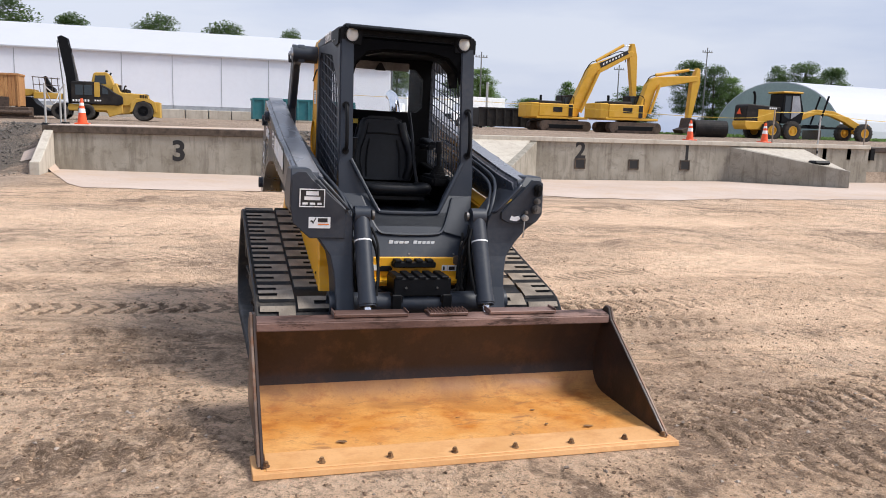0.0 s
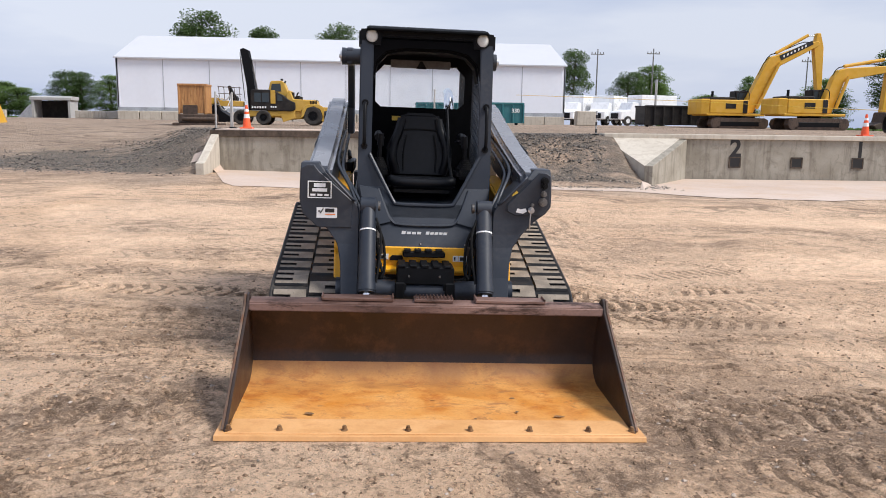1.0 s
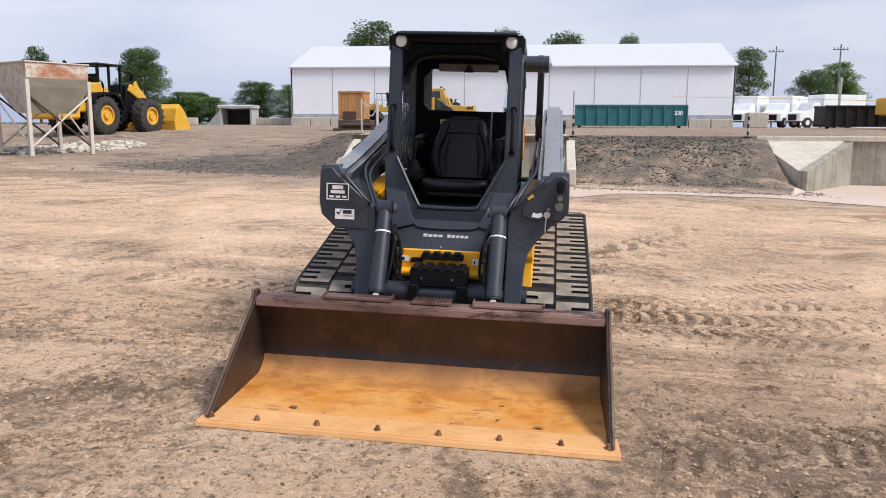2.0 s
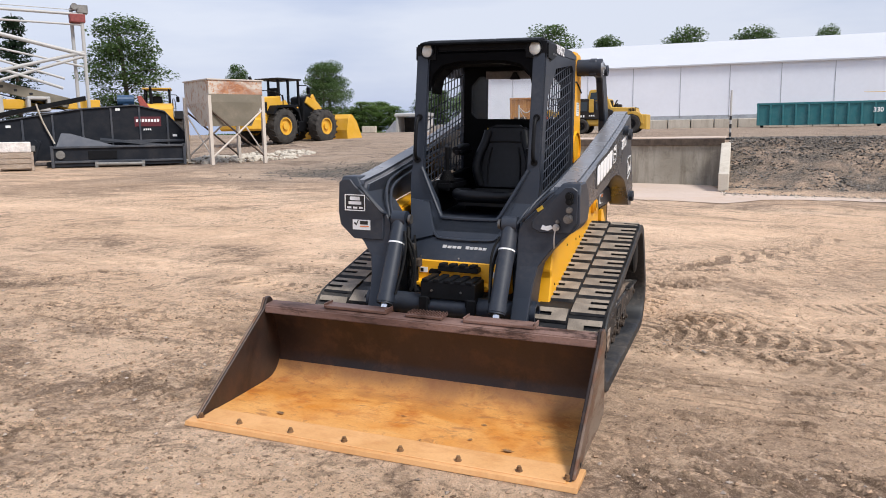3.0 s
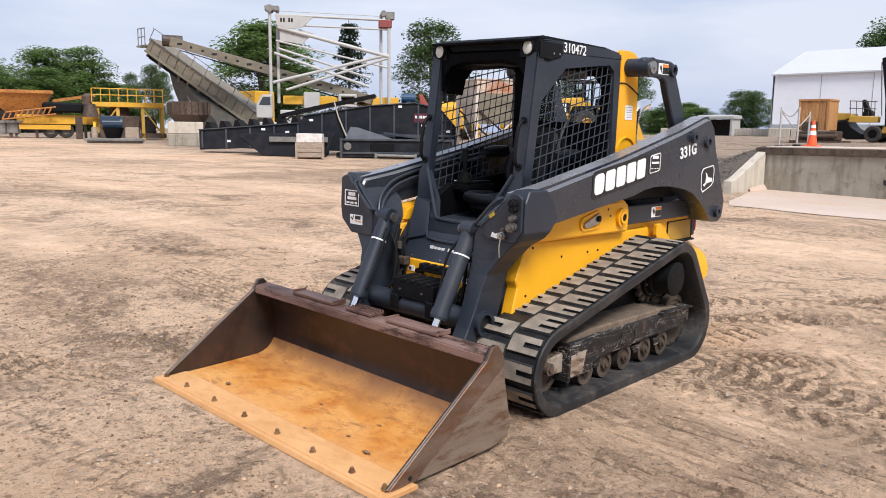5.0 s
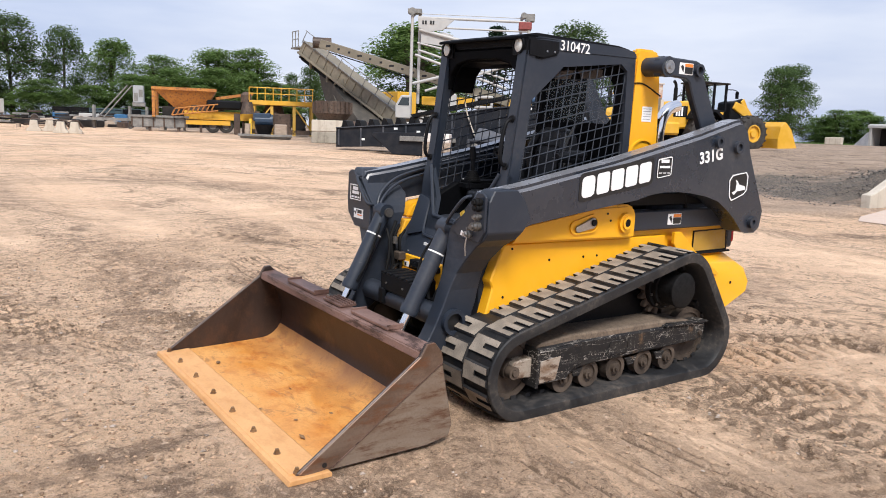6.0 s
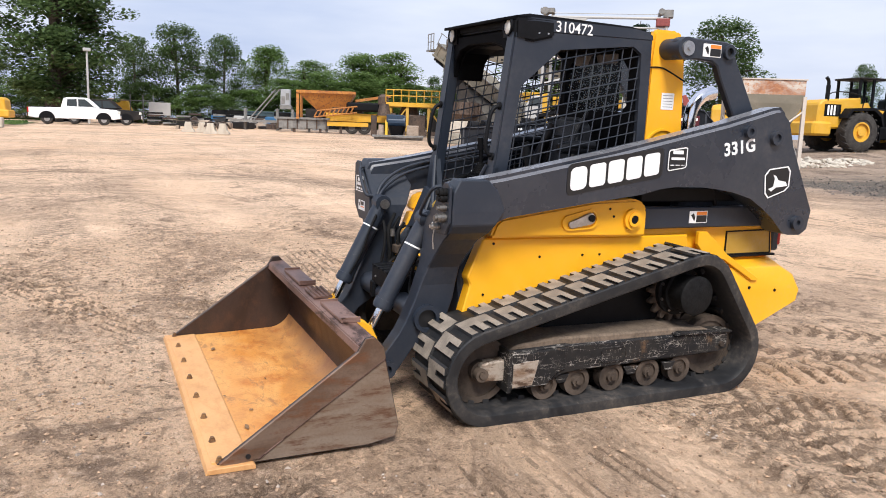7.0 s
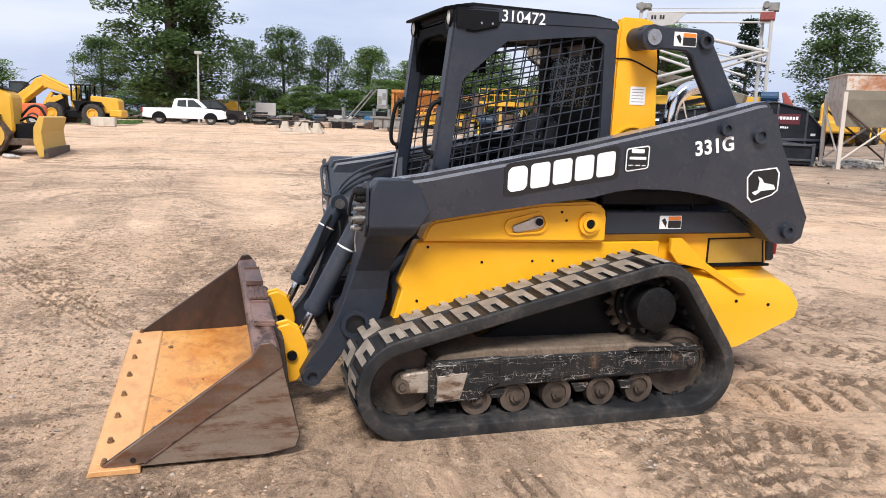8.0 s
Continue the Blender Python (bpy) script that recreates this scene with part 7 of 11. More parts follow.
TAN_STEEL = paint("faded_tan_paint", (0.165, 0.145, 0.108), 0.6, dusty=0.5, worn=(0.2, 0.12, 0.07), chip=-0.06)
NAVY = paint("dark_slate_blue_paint", (0.0085, 0.011, 0.0165), 0.55, dusty=0.08, spec=0.2)
GREY_STEEL = plain("weathered_grey_steel", (0.20, 0.195, 0.185), 0.65, 0.2, vary=0.4, scale=3)
RUST_ORANGE = rust("rusty_orange_paint", (0.40, 0.15, 0.028), (0.48, 0.20, 0.04), (0.20, 0.08, 0.035), big=0.8, metal=0.0)
RUST_DARK = rust("deep_brown_rust", (0.062, 0.041, 0.031), (0.11, 0.073, 0.053), (0.04, 0.028, 0.022), big=1.0)
WOOD = rust("orange_brown_boards", (0.42, 0.20, 0.07), (0.55, 0.29, 0.11), (0.30, 0.13, 0.05), (6, 6, 0.6), 0.7, 0.0, 0.7)
PALLET_WOOD = rust("grey_brown_boards", (0.33, 0.26, 0.20), (0.42, 0.34, 0.27), (0.22, 0.16, 0.12), (2, 2, 8), 0.75, 0.0, 0.7)
# one white fabric: sky blue put into the walls, roof greyed against the sun
TENT_WHITE = plain("white_fabric_sky_blued", (0.82, 0.845, 0.91), 0.6, vary=0.03, scale=0.4, bump=0.05)
TENT_ROOF = plain("white_fabric_sun_dimmed", (0.54, 0.55, 0.585), 0.55, vary=0.02, scale=0.4, bump=0.05)
TENT_SKIRT = plain("grey_plastic_skirt", (0.34, 0.36, 0.39), 0.4, vary=0.25, scale=1.2, bump=0.4)
TEAL = paint("teal_green_paint", (0.012, 0.13, 0.15), 0.45, dusty=0.2)
BROWN_BLACK = paint("black_brown_paint", (0.015, 0.0135, 0.0135), 0.55, dusty=0.12, spec=0.2)
CAR_WHITE = paint("white_car_paint", (0.78, 0.79, 0.80), 0.22, dusty=0.08)
CONE_ORANGE = plain("orange_cone_plastic", (0.85, 0.11, 0.03), 0.5, vary=0.1)

# ---- white frame tent ----
tent = thing("storage_tent", "long white fabric frame tent on concrete blocks", "tent", pose(-1.85, 66, 1.42))
L2, EAVE, RIDGE, DEEP = 18.6, 5.0, 7.35, 14.0
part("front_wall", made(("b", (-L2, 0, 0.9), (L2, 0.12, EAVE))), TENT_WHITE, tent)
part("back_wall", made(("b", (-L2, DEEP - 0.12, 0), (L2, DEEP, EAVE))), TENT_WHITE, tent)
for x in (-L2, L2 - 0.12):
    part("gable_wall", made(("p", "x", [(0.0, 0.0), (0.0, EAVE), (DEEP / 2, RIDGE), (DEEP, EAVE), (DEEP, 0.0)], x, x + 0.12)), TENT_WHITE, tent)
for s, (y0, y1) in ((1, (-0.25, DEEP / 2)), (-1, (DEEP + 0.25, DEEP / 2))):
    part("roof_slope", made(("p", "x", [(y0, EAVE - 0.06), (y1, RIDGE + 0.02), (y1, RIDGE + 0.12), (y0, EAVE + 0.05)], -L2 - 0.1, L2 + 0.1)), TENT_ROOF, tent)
for k in range(11):
    x = -L2 + 3.72 * k
    part("frame_post", made(("b", (x - 0.02, -0.02, 0.85), (x + 0.02, 0.0, EAVE - 0.1))), TENT_SKIRT, tent)
part("skirt", made(("b", (-L2, -0.02, 0.72), (L2, 0.02, 1.05))), TENT_SKIRT, tent, "loose grey plastic skirt")
for k in range(21):
    x = -L2 + 0.04 + 1.771 * k
    part("base_block", made(("b", (x, -0.35, 0.0), (x + 1.70, 0.35, 0.74), 0.03)), CONCRETE_PALE, tent)

# ---- curved fabric shed far right ----
shed = thing("arched_shed", "white arched fabric shed with a grey-green end wall", "fabric shed", pose(66, 78, 1.3, 0, 0, 8))
arc = [(math.cos(a) * 9.5, math.sin(a) * 6.6) for a in [math.pi * k / 20 for k in range(21)]]
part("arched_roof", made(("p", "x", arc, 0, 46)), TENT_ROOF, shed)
part("end_wall", made(("p", "x", [(y * 0.985, z * 0.985) for y, z in arc], -0.06, -0.004)), plain("grey_green_fabric", (0.30, 0.36, 0.36), 0.7, vary=0.1, scale=0.5), shed)

# ---- open loading shelter ----
shelter = thing("open_shelter", "dirty white open shelter frame with a dark inside", "shelter", pose(-30.2, 77, ground_z(-30, 77)) @ Matrix.Scale(0.74, 4))
part("back_wall", made(("b", (-2.2, 2.4, 0), (2.2, 2.5, 2.2))), BROWN_BLACK, shelter)
for x in (-2.4, 2.1):
    part("side_wall", made(("b", (x, 0, 0), (x + 0.3, 2.6, 2.3), 0.02)), WHITE_PAINT, shelter)
part("roof_box", made(("p", "x", [(-0.1, 2.25), (-0.1, 2.6), (0.4, 2.75), (2.6, 2.7), (2.6, 2.25)], -2.6, 2.6, 0.03)), WHITE_PAINT, shelter)
part("ramp_wing", made(("p", "y", [(-4.2, 0.0), (-2.42, 0.0), (-2.42, 1.7), (-2.6, 1.7)], 0.0, 0.15)), TENT_SKIRT, shelter)
for k, (x, y) in enumerate(((-26.4, 75.0), (-25.2, 75.2), (-23.4, 74.6), (-34.5, 75.6))):
    single("concrete_block", made(("b", (-0.75, -0.35, 0), (0.75, 0.35, 0.7), 0.04)), CONCRETE_PALE, "pale concrete barrier block on the yard", "concrete block", on_ground(x, y, 4 * k), "barrier blocks")

# ---- teal skip, dark skip ----
def roll_off_skip(x, y, yaw, length, mat, label):
    t = thing("roll_off_skip", label, "skip", on_ground(x, y, yaw))
    part("floor", made(("b", (0, -1.2, 0.15), (length, 1.2, 0.25))), mat, t)
    for yy in (-1.22, 1.14):
        part("side_wall", made(("b", (0, yy, 0.15), (length, yy + 0.08, 1.6), 0.01)), mat, t)
    for xx in (0, length - 0.08):
        part("end_wall", made(("b", (xx, -1.2, 0.15), (xx + 0.08, 1.2, 1.6), 0.01)), mat, t)
    for yy in (-1.3, 1.18):
        part("top_rail", made(("b", (-0.05, yy, 1.55), (length + 0.05, yy + 0.12, 1.70), 0.02)), mat, t)
    n = int(length / 0.75)
    for k in range(n + 1):
        xx = k * length / n
        part("side_rib", made(("b", (xx - 0.06, -1.34, 0.15), (xx + 0.06, -1.22, 1.55), 0.02)), mat, t)
    for xx in (0.3, length - 0.5):
        part("skid_wheel", made(("r", (xx, -1.0, 0.1), (xx, -0.8, 0.1), 0.12)), BLACK, t)
    return t


skip = roll_off_skip(3.9, 60.6, 0, 8.1, TEAL, "teal green roll-off steel skip beside the tent")
me = text_mesh("330", 0.42, 0.003, bold=0.01)
me.materials.append(LETTER)
ob = new("skip_number", me)
ob.parent = skip
ob.matrix_basis = pose(7.15, -1.35, 0.95)
roll_off_skip(22.1, 62.0, 0, 9.0, BROWN_BLACK, "black-brown roll-off steel skip on the upper yard")

# ---- excavators ----
def excavator(at, boom, stick, tip, label, mark=False):
    """Looks along +x. boom, stick, tip: the knee, the stick's head and the bucket pin as (x, z)."""
    e = thing("excavator", label, "excavator", at, "parked excavators")
    for s in (-1.35, 0.75):
        tr = part("crawler_track", made(("p", "y", [(-2.1, 0.25), (-2.3, 0.5), (-2.2, 0.85), (-1.95, 0.98), (1.95, 0.98), (2.2, 0.85), (2.3, 0.5), (2.1, 0.25), (1.8, 0.02), (-1.8, 0.02)], s, s + 0.6, 0.03)), RUST_DARK, e, "muddy crawler track")
        part("track_rail", made(("b", (-1.7, s - 0.02 if s < 0 else s + 0.5, 0.35), (1.7, s + 0.1 if s < 0 else s + 0.62, 0.7), 0.03)), BLACK, tr)
        for k in range(7):
            x = -1.6 + k * 0.53
            part("track_roller", made(("r", (x, s - 0.03, 0.22), (x, s + 0.63, 0.22), 0.14)), RUST_DARK, tr)
        for x in (-1.85, 1.85):
            part("idler", made(("r", (x, s - 0.03, 0.5), (x, s + 0.63, 0.5), 0.36)), RUST_DARK, tr)
    part("turntable", made(("r", (0, 0, 0.9), (0, 0, 1.15), 0.8)), BLACK, e)
    part("deck", made(("b", (-2.6, -1.4, 1.12), (1.9, 1.4, 1.3), 0.03)), MACHINE_YELLOW, e)
    part("counterweight", made(("p", "z", [(-2.4, -1.4), (-3.05, -1.25), (-3.2, -0.7), (-3.2, 0.7), (-3.05, 1.25), (-2.4, 1.4)], 1.2, 2.35, 0.06)), MACHINE_YELLOW, e)
    side = part("engine_side", made(("b", (-2.4, -1.42, 1.3), (0.6, -0.3, 2.3), 0.05)), MACHINE_YELLOW, e)
    part("engine_side", made(("b", (-2.4, 0.3, 1.3), (0.2, 1.42, 2.3), 0.05)), MACHINE_YELLOW, e)
    part("side_vent", made(("b", (-1.2, -1.435, 1.65), (-0.4, -1.42, 2.05), 0.005)), BROWN_BLACK, side)
    part("side_stripe", made(("b", (0.15, -1.435, 1.32), (0.5, -1.42, 2.25))), INK, side)
    part("engine_cover", made(("b", (-2.3, -1.1, 2.3), (-0.3, 1.1, 2.52), 0.06)), BROWN_BLACK, e)
    part("muffler", made(("r", (-1.5, 0.4, 2.5), (-1.5, 0.4, 3.0), 0.1)), BLACK, e)
    part("handrail", made(("t", [(-0.2, -1.35, 2.3), (-0.2, -1.35, 3.0), (0.6, -1.35, 3.0), (0.6, -1.35, 2.3)], 0.03)), BLACK, e)
    cabn = part("cab", made(("p", "y", [(0.3, 1.3), (0.3, 3.05), (1.3, 3.05), (1.85, 2.3), (1.85, 1.3)], 0.35, 1.4, 0.06)), BROWN_BLACK, e)
    for y0 in (0.335, 1.4):
        part("cab_glass", made(("p", "y", [(0.45, 2.05), (0.45, 2.9), (1.25, 2.9), (1.65, 2.3), (1.65, 2.05)], y0, y0 + 0.015)), GLASS_DARK, cabn)
    kx, kz = boom
    hx, hz = stick
    bx, bz = tip
    # boom with its bend, stick, bucket
    part("boom", made(("p", "y", [(0.9, 1.35), (0.7, 1.75), (kx - 0.95, kz - 0.45), (kx - 0.55, kz + 0.05), (kx, kz + 0.22), (hx - 0.1, hz - 0.30), (hx + 0.12, hz - 0.45), (hx - 0.05, hz - 0.72), (kx + 0.25, kz - 0.58), (kx - 0.15, kz - 0.8), (1.5, 1.35)], -0.3, 0.3, 0.04)), MACHINE_YELLOW, e, "bent yellow boom")
    d = Vector((bx - hx, 0, bz - hz)).normalized()
    n = Vector((-d.z, 0, d.x))
    h = Vector((hx, 0, hz))
    b = Vector((bx, 0, bz))
    sp = [h - d * 0.25 + n * 0.16, h - d * 0.3 - n * 0.12, h + d * 0.9 - n * 0.38, b - n * 0.16, b + n * 0.16, h + d * 0.8 + n * 0.36]
    part("stick", made(("p", "y", [(p.x, p.z) for p in sp], -0.24, 0.24, 0.03)), MACHINE_YELLOW, e, "yellow dipper stick")
    part("boom_ram", made(("r", (1.7, -0.45, 1.7), (kx + 0.05, -0.45, kz - 0.4), 0.11), ("r", (1.7, 0.45, 1.7), (kx + 0.05, 0.45, kz - 0.4), 0.11)), MACHINE_YELLOW, e)
    part("stick_ram", made(("r", (kx - 0.1, 0, kz + 0.35), (hx - 0.75, 0, hz + 0.12), 0.12)), MACHINE_YELLOW, e)
    part("stick_ram_rod", made(("r", (hx - 0.75, 0, hz + 0.12), (hx - 0.02, 0, hz + 0.1), 0.06)), CHROME, e)
    part("boom_hoses", made(("t", [(1.2, 0.1, 2.3), (kx - 0.8, 0.12, kz + 0.15), (kx + 0.2, 0.12, kz + 0.42), (hx - 0.5, 0.1, hz - 0.1), (hx - 0.35, 0.3, hz - 1.2)], 0.035)), RUBBER, e)
    part("dig_bucket", made(("p", "y", [(bx - 0.2, bz + 0.2), (bx + 0.35, bz + 0.1), (bx + 0.45, bz - 0.5), (bx + 0.1, bz - 1.0), (bx - 0.7, bz - 1.05), (bx - 0.95, bz - 0.75), (bx - 0.35, bz - 0.55)], -0.65, 0.65, 0.04)), RUST_DARK, e, "brown digging bucket")
    if mark:
        m0, m1 = Vector((kx + 0.1, kz)), Vector((hx - 0.5, hz - 0.42))
        u = (m1 - m0).normalized()
        v = Vector((-u.y, u.x))
        ql = [m0 - v * 0.24, m1 - v * 0.16, m1 + v * 0.14, m0 + v * 0.16]
        pl = part("boom_panel", made(("p", "y", [(p.x, p.y) for p in ql], -0.315, -0.3)), INK, e, "black panel with white bars")
        for k in range(7):
            c = m0.lerp(m1, 0.12 + 0.11 * k) - v * 0.03
            part("panel_bar", made(("p", "y", [(c.x - 0.06, c.y - 0.1), (c.x + 0.06, c.y - 0.06), (c.x + 0.06, c.y + 0.1), (c.x - 0.06, c.y + 0.06)], -0.325, -0.315)), LETTER, pl)
    return e


excavator(pose(28.0, 58, 1.22), (3.2, 5.55), (6.3, 7.15), (6.75, 2.6), "yellow crawler excavator with raised boom and black panel", True)
excavator(pose(31.9, 54, 1.22), (2.4, 4.35), (6.0, 5.1), (5.5, 1.3), "yellow crawler excavator with its bucket lowered")

# ---- wheel loaders ----
def wheel_loader(at, label, roof=None):
    """Looks along +x, rear axle at the origin."""
    w = thing("wheel_loader", label, "wheel loader", at, "parked wheel loaders")
    for x in (0.0, 3.3):
        for y in (-1.1, 1.1):
            big_wheel(w, x, y, 0.92, 0.92, 0.68, MACHINE_YELLOW)
    hood = part("engine_hood", made(("p", "y", [(-1.9, 1.0), (-2.1, 1.3), (-2.05, 2.15), (-1.8, 2.35), (0.25, 2.5), (0.25, 1.1)], -0.95, 0.95, 0.07)), MACHINE_YELLOW, w, "yellow engine hood")
    part("grille", made(("b", (-1.75, -0.965, 1.6), (-0.85, -0.945, 2.15), 0.01)), BLACK, hood)
    for k in range(4):
        part("grille_bar", made(("b", (-1.6 + k * 0.17, -0.975, 1.65), (-1.5 + k * 0.17, -0.963, 2.1))), LETTER if k < 3 else INK, hood, "pale bar" if k < 3 else "")
    part("rear_weight", made(("b", (-2.35, -1.05, 0.7), (-1.3, 1.05, 1.35), 0.1)), MACHINE_YELLOW, w)
    for y in (-1.1, 1.1):
        part("rear_fender", made(("p", "y", [(-0.95, 1.55), (-0.65, 1.98), (0.6, 2.05), (1.05, 1.75), (1.2, 1.2), (1.1, 1.2), (0.95, 1.65), (0.55, 1.92), (-0.6, 1.86), (-0.85, 1.5)], y - 0.36, y + 0.36)), BLACK, w)
    part("frame", made(("b", (-1.3, -0.5, 0.6), (4.0, 0.5, 1.2), 0.05)), BLACK, w, "black articulated frame")
    cabn = part("cab", made(("p", "y", [(0.3, 1.2), (0.25, 2.05), (1.85, 2.05), (1.5, 1.2)], -0.75, 0.75, 0.05)), BLACK, w, "black cab tub")
    for x in (0.3, 1.05, 1.85):
        for y in (-0.7, 0.7):
            part("cab_pillar", made(("b", (x - 0.06, y - 0.05, 2.0), (x + 0.06, y + 0.05, 3.36), 0.01)), BLACK, cabn)
    part("cab_panel", made(("p", "y", [(0.35, 1.3), (0.32, 2.2), (0.75, 2.3), (1.0, 2.0), (1.75, 1.95), (1.45, 1.3)], -0.775, -0.755, 0.008)), MACHINE_YELLOW, cabn, "yellow cab side")
    for y0, y1 in ((-0.72, -0.71), (0.71, 0.72)):
        pane = part("cab_glass", made(("b", (0.36, y0, 2.05), (0.99, y1, 3.33))), GLASS, cabn)
        pane.visible_shadow = False
        pane = part("cab_glass", made(("b", (1.11, y0, 2.05), (1.79, y1, 3.33))), GLASS, cabn)
        pane.visible_shadow = False
    part("operator_seat", made(("b", (0.7, -0.3, 2.0), (1.2, 0.3, 2.25), 0.05), ("b", (0.6, -0.28, 2.2), (0.75, 0.28, 2.95), 0.05), ("r", (1.5, 0, 2.0), (1.35, 0, 2.6), 0.05)), BLACK, cabn)
    part("cab_roof", made(("b", (0.15, -0.85, 3.35), (2.0, 0.85, 3.44), 0.03)), roof or BROWN_BLACK, cabn)
    part("exhaust_stack", made(("r", (-0.6, 0.3, 2.4), (-0.6, 0.3, 3.1), 0.1), ("t", [(-0.6, 0.3, 3.0), (-0.6, 0.3, 3.3), (-0.75, 0.3, 3.45)], 0.08)), BLACK, w)
    part("mirror", made(("t", [(1.8, -0.8, 3.1), (2.15, -1.1, 3.1), (2.2, -1.15, 2.9)], 0.025), ("b", (2.12, -1.25, 2.65), (2.2, -1.05, 3.0), 0.02)), BLACK, cabn)
    part("tower", made(("p", "y", [(2.4, 1.0), (2.5, 2.5), (2.9, 2.6), (3.5, 1.3), (3.5, 0.9)], -0.5, 0.5, 0.05)), BLACK, w)
    for y in (-0.6, 0.45):
        part("lift_arm", made(("p", "y", [(2.55, 2.2), (2.75, 2.55), (3.6, 2.25), (4.9, 0.95), (5.15, 0.55), (4.85, 0.35), (4.4, 0.85), (3.4, 1.75)], y, y + 0.15, 0.03)), MACHINE_YELLOW, w, "yellow lift arm")
    part("tilt_lever", made(("p", "y", [(3.5, 2.6), (3.75, 2.75), (4.35, 1.8), (4.6, 1.0), (4.4, 0.95), (4.0, 1.7)], -0.15, 0.15, 0.03)), MACHINE_YELLOW, w)
    part("tilt_ram", made(("r", (2.7, 0, 2.4), (3.7, 0, 2.65), 0.11)), BLACK, w)
    bucket_l = part("loading_bucket", made(("p", "y", [(4.85, 0.1), (4.8, 0.7), (4.95, 1.35), (5.25, 1.6), (5.35, 1.45), (5.15, 1.15), (5.1, 0.6), (5.3, 0.3), (6.3, 0.08), (6.3, 0.02), (5.1, 0.02)], -1.65, 1.65, 0.02),
                                           ("p", "y", [(4.85, 0.1), (4.9, 1.3), (5.3, 1.55), (5.7, 1.2), (6.3, 0.08)], -1.66, -1.60), ("p", "y", [(4.85, 0.1), (4.9, 1.3), (5.3, 1.55), (5.7, 1.2), (6.3, 0.08)], 1.60, 1.66)), MACHINE_YELLOW, w, "yellow loading bucket")
    part("bucket_edge", made(("b", (6.05, -1.68, 0.0), (6.4, 1.68, 0.05), 0.005)), RUST_DARK, bucket_l)
    part("handrail", made(("t", [(0.2, -1.0, 1.3), (0.25, -1.05, 2.0), (0.25, -1.05, 2.6), (-0.9, -1.0, 2.75), (-1.6, -0.95, 2.65), (-1.6, -0.95, 2.3)], 0.025)), BLACK, w)
    part("ladder", made(*[("b", (0.75, -1.2, 0.5 + k * 0.3), (1.25, -0.95, 0.55 + k * 0.3)) for k in range(4)], ("b", (0.72, -1.2, 0.45), (0.77, -1.1, 1.6)), ("b", (1.23, -1.2, 0.45), (1.28, -1.1, 1.6))), BLACK, w)
    return w


wheel_loader(on_ground(-20.65, 35.35, 80), "large yellow wheel loader with its bucket on the ground")
wheel_loader(on_ground(-45.2, -2.8, 262, s=0.68), "yellow wheel loader on grass behind the dozer")
wheel_loader(on_ground(-28.8, 36.6, 128, s=0.95), "yellow wheel loader half hidden behind the steel hopper", YELLOW_OLD)

# ---- motor grader ----
g = thing("motor_grader", "dark-hooded yellow motor grader on the upper yard", "grader", pose(38.0, 46.0, 1.2, 0, 0, -4))
for x in (0.0, 1.65):
    for y in (-1.0, 1.0):
        big_wheel(g, x, y, 0.68, 0.68, 0.42, MACHINE_YELLOW)
for y in (-1.0, 1.0):
    big_wheel(g, 7.6, y, 0.66, 0.66, 0.4, MACHINE_YELLOW)
gh = part("engine_hood", made(("p", "y", [(-1.7, 0.7), (-1.9, 1.0), (-1.9, 1.3), (0.8, 1.3), (0.8, 0.7)], -0.75, 0.75, 0.05)), MACHINE_YELLOW, g)
part("upper_hood", made(("p", "y", [(-1.85, 1.3), (-1.8, 2.35), (-1.6, 2.45), (0.9, 2.3), (0.9, 1.3)], -0.72, 0.72, 0.06)), BROWN_BLACK, g, "black upper hood")
part("hood_side", made(("b", (-0.9, -0.735, 1.25), (0.5, -0.72, 2.1), 0.01)), MACHINE_YELLOW, gh)
for k in range(4):
    part("hood_bar", made(("b", (-0.05 + k * 0.16, -0.745, 2.14), (0.07 + k * 0.16, -0.725, 2.26))), LETTER, gh)
part("slow_sign", made(("p", "x", [(-0.25, 1.75), (0.25, 1.75), (0.0, 2.15)], -1.93, -1.9)), CONE_ORANGE, g, "orange triangle sign")
part("exhaust_stack", made(("t", [(-0.6, 0.2, 2.4), (-0.6, 0.2, 3.1), (-0.75, 0.2, 3.35)], 0.09)), BLACK, g)
gc = part("cab", made(("p", "y", [(0.95, 1.2), (1.0, 3.25), (2.35, 3.3), (2.75, 2.0), (2.6, 1.2)], -0.75, 0.75, 0.05)), BLACK, g)
for y0, y1 in ((-0.765, -0.75), (0.75, 0.765)):
    part("cab_glass", made(("p", "y", [(1.15, 1.7), (1.15, 3.1), (1.6, 3.1), (1.6, 1.5)], y0, y1)), GLASS_DARK, gc)
    part("cab_glass", made(("p", "y", [(1.72, 1.5), (1.72, 3.1), (2.25, 3.12), (2.5, 2.0)], y0, y1)), TENT_SKIRT, gc)
part("cab_roof", made(("b", (0.85, -0.85, 3.27), (2.5, 0.85, 3.4), 0.04)), MACHINE_YELLOW, gc)
part("main_beam", made(("p", "y", [(2.6, 1.3), (2.6, 1.75), (4.2, 2.25), (5.6, 2.2), (7.0, 1.75), (8.0, 1.3), (8.2, 0.9), (7.9, 0.8), (6.6, 1.45), (5.4, 1.85), (4.2, 1.9)], -0.2, 0.2, 0.03)), MACHINE_YELLOW, g, "curved yellow main beam")
part("blade_circle", made(("r", (4.2, 0, 0.95), (4.2, 0, 1.15), 0.75), ("b", (2.9, -0.3, 0.9), (7.4, 0.3, 1.05))), BLACK, g)
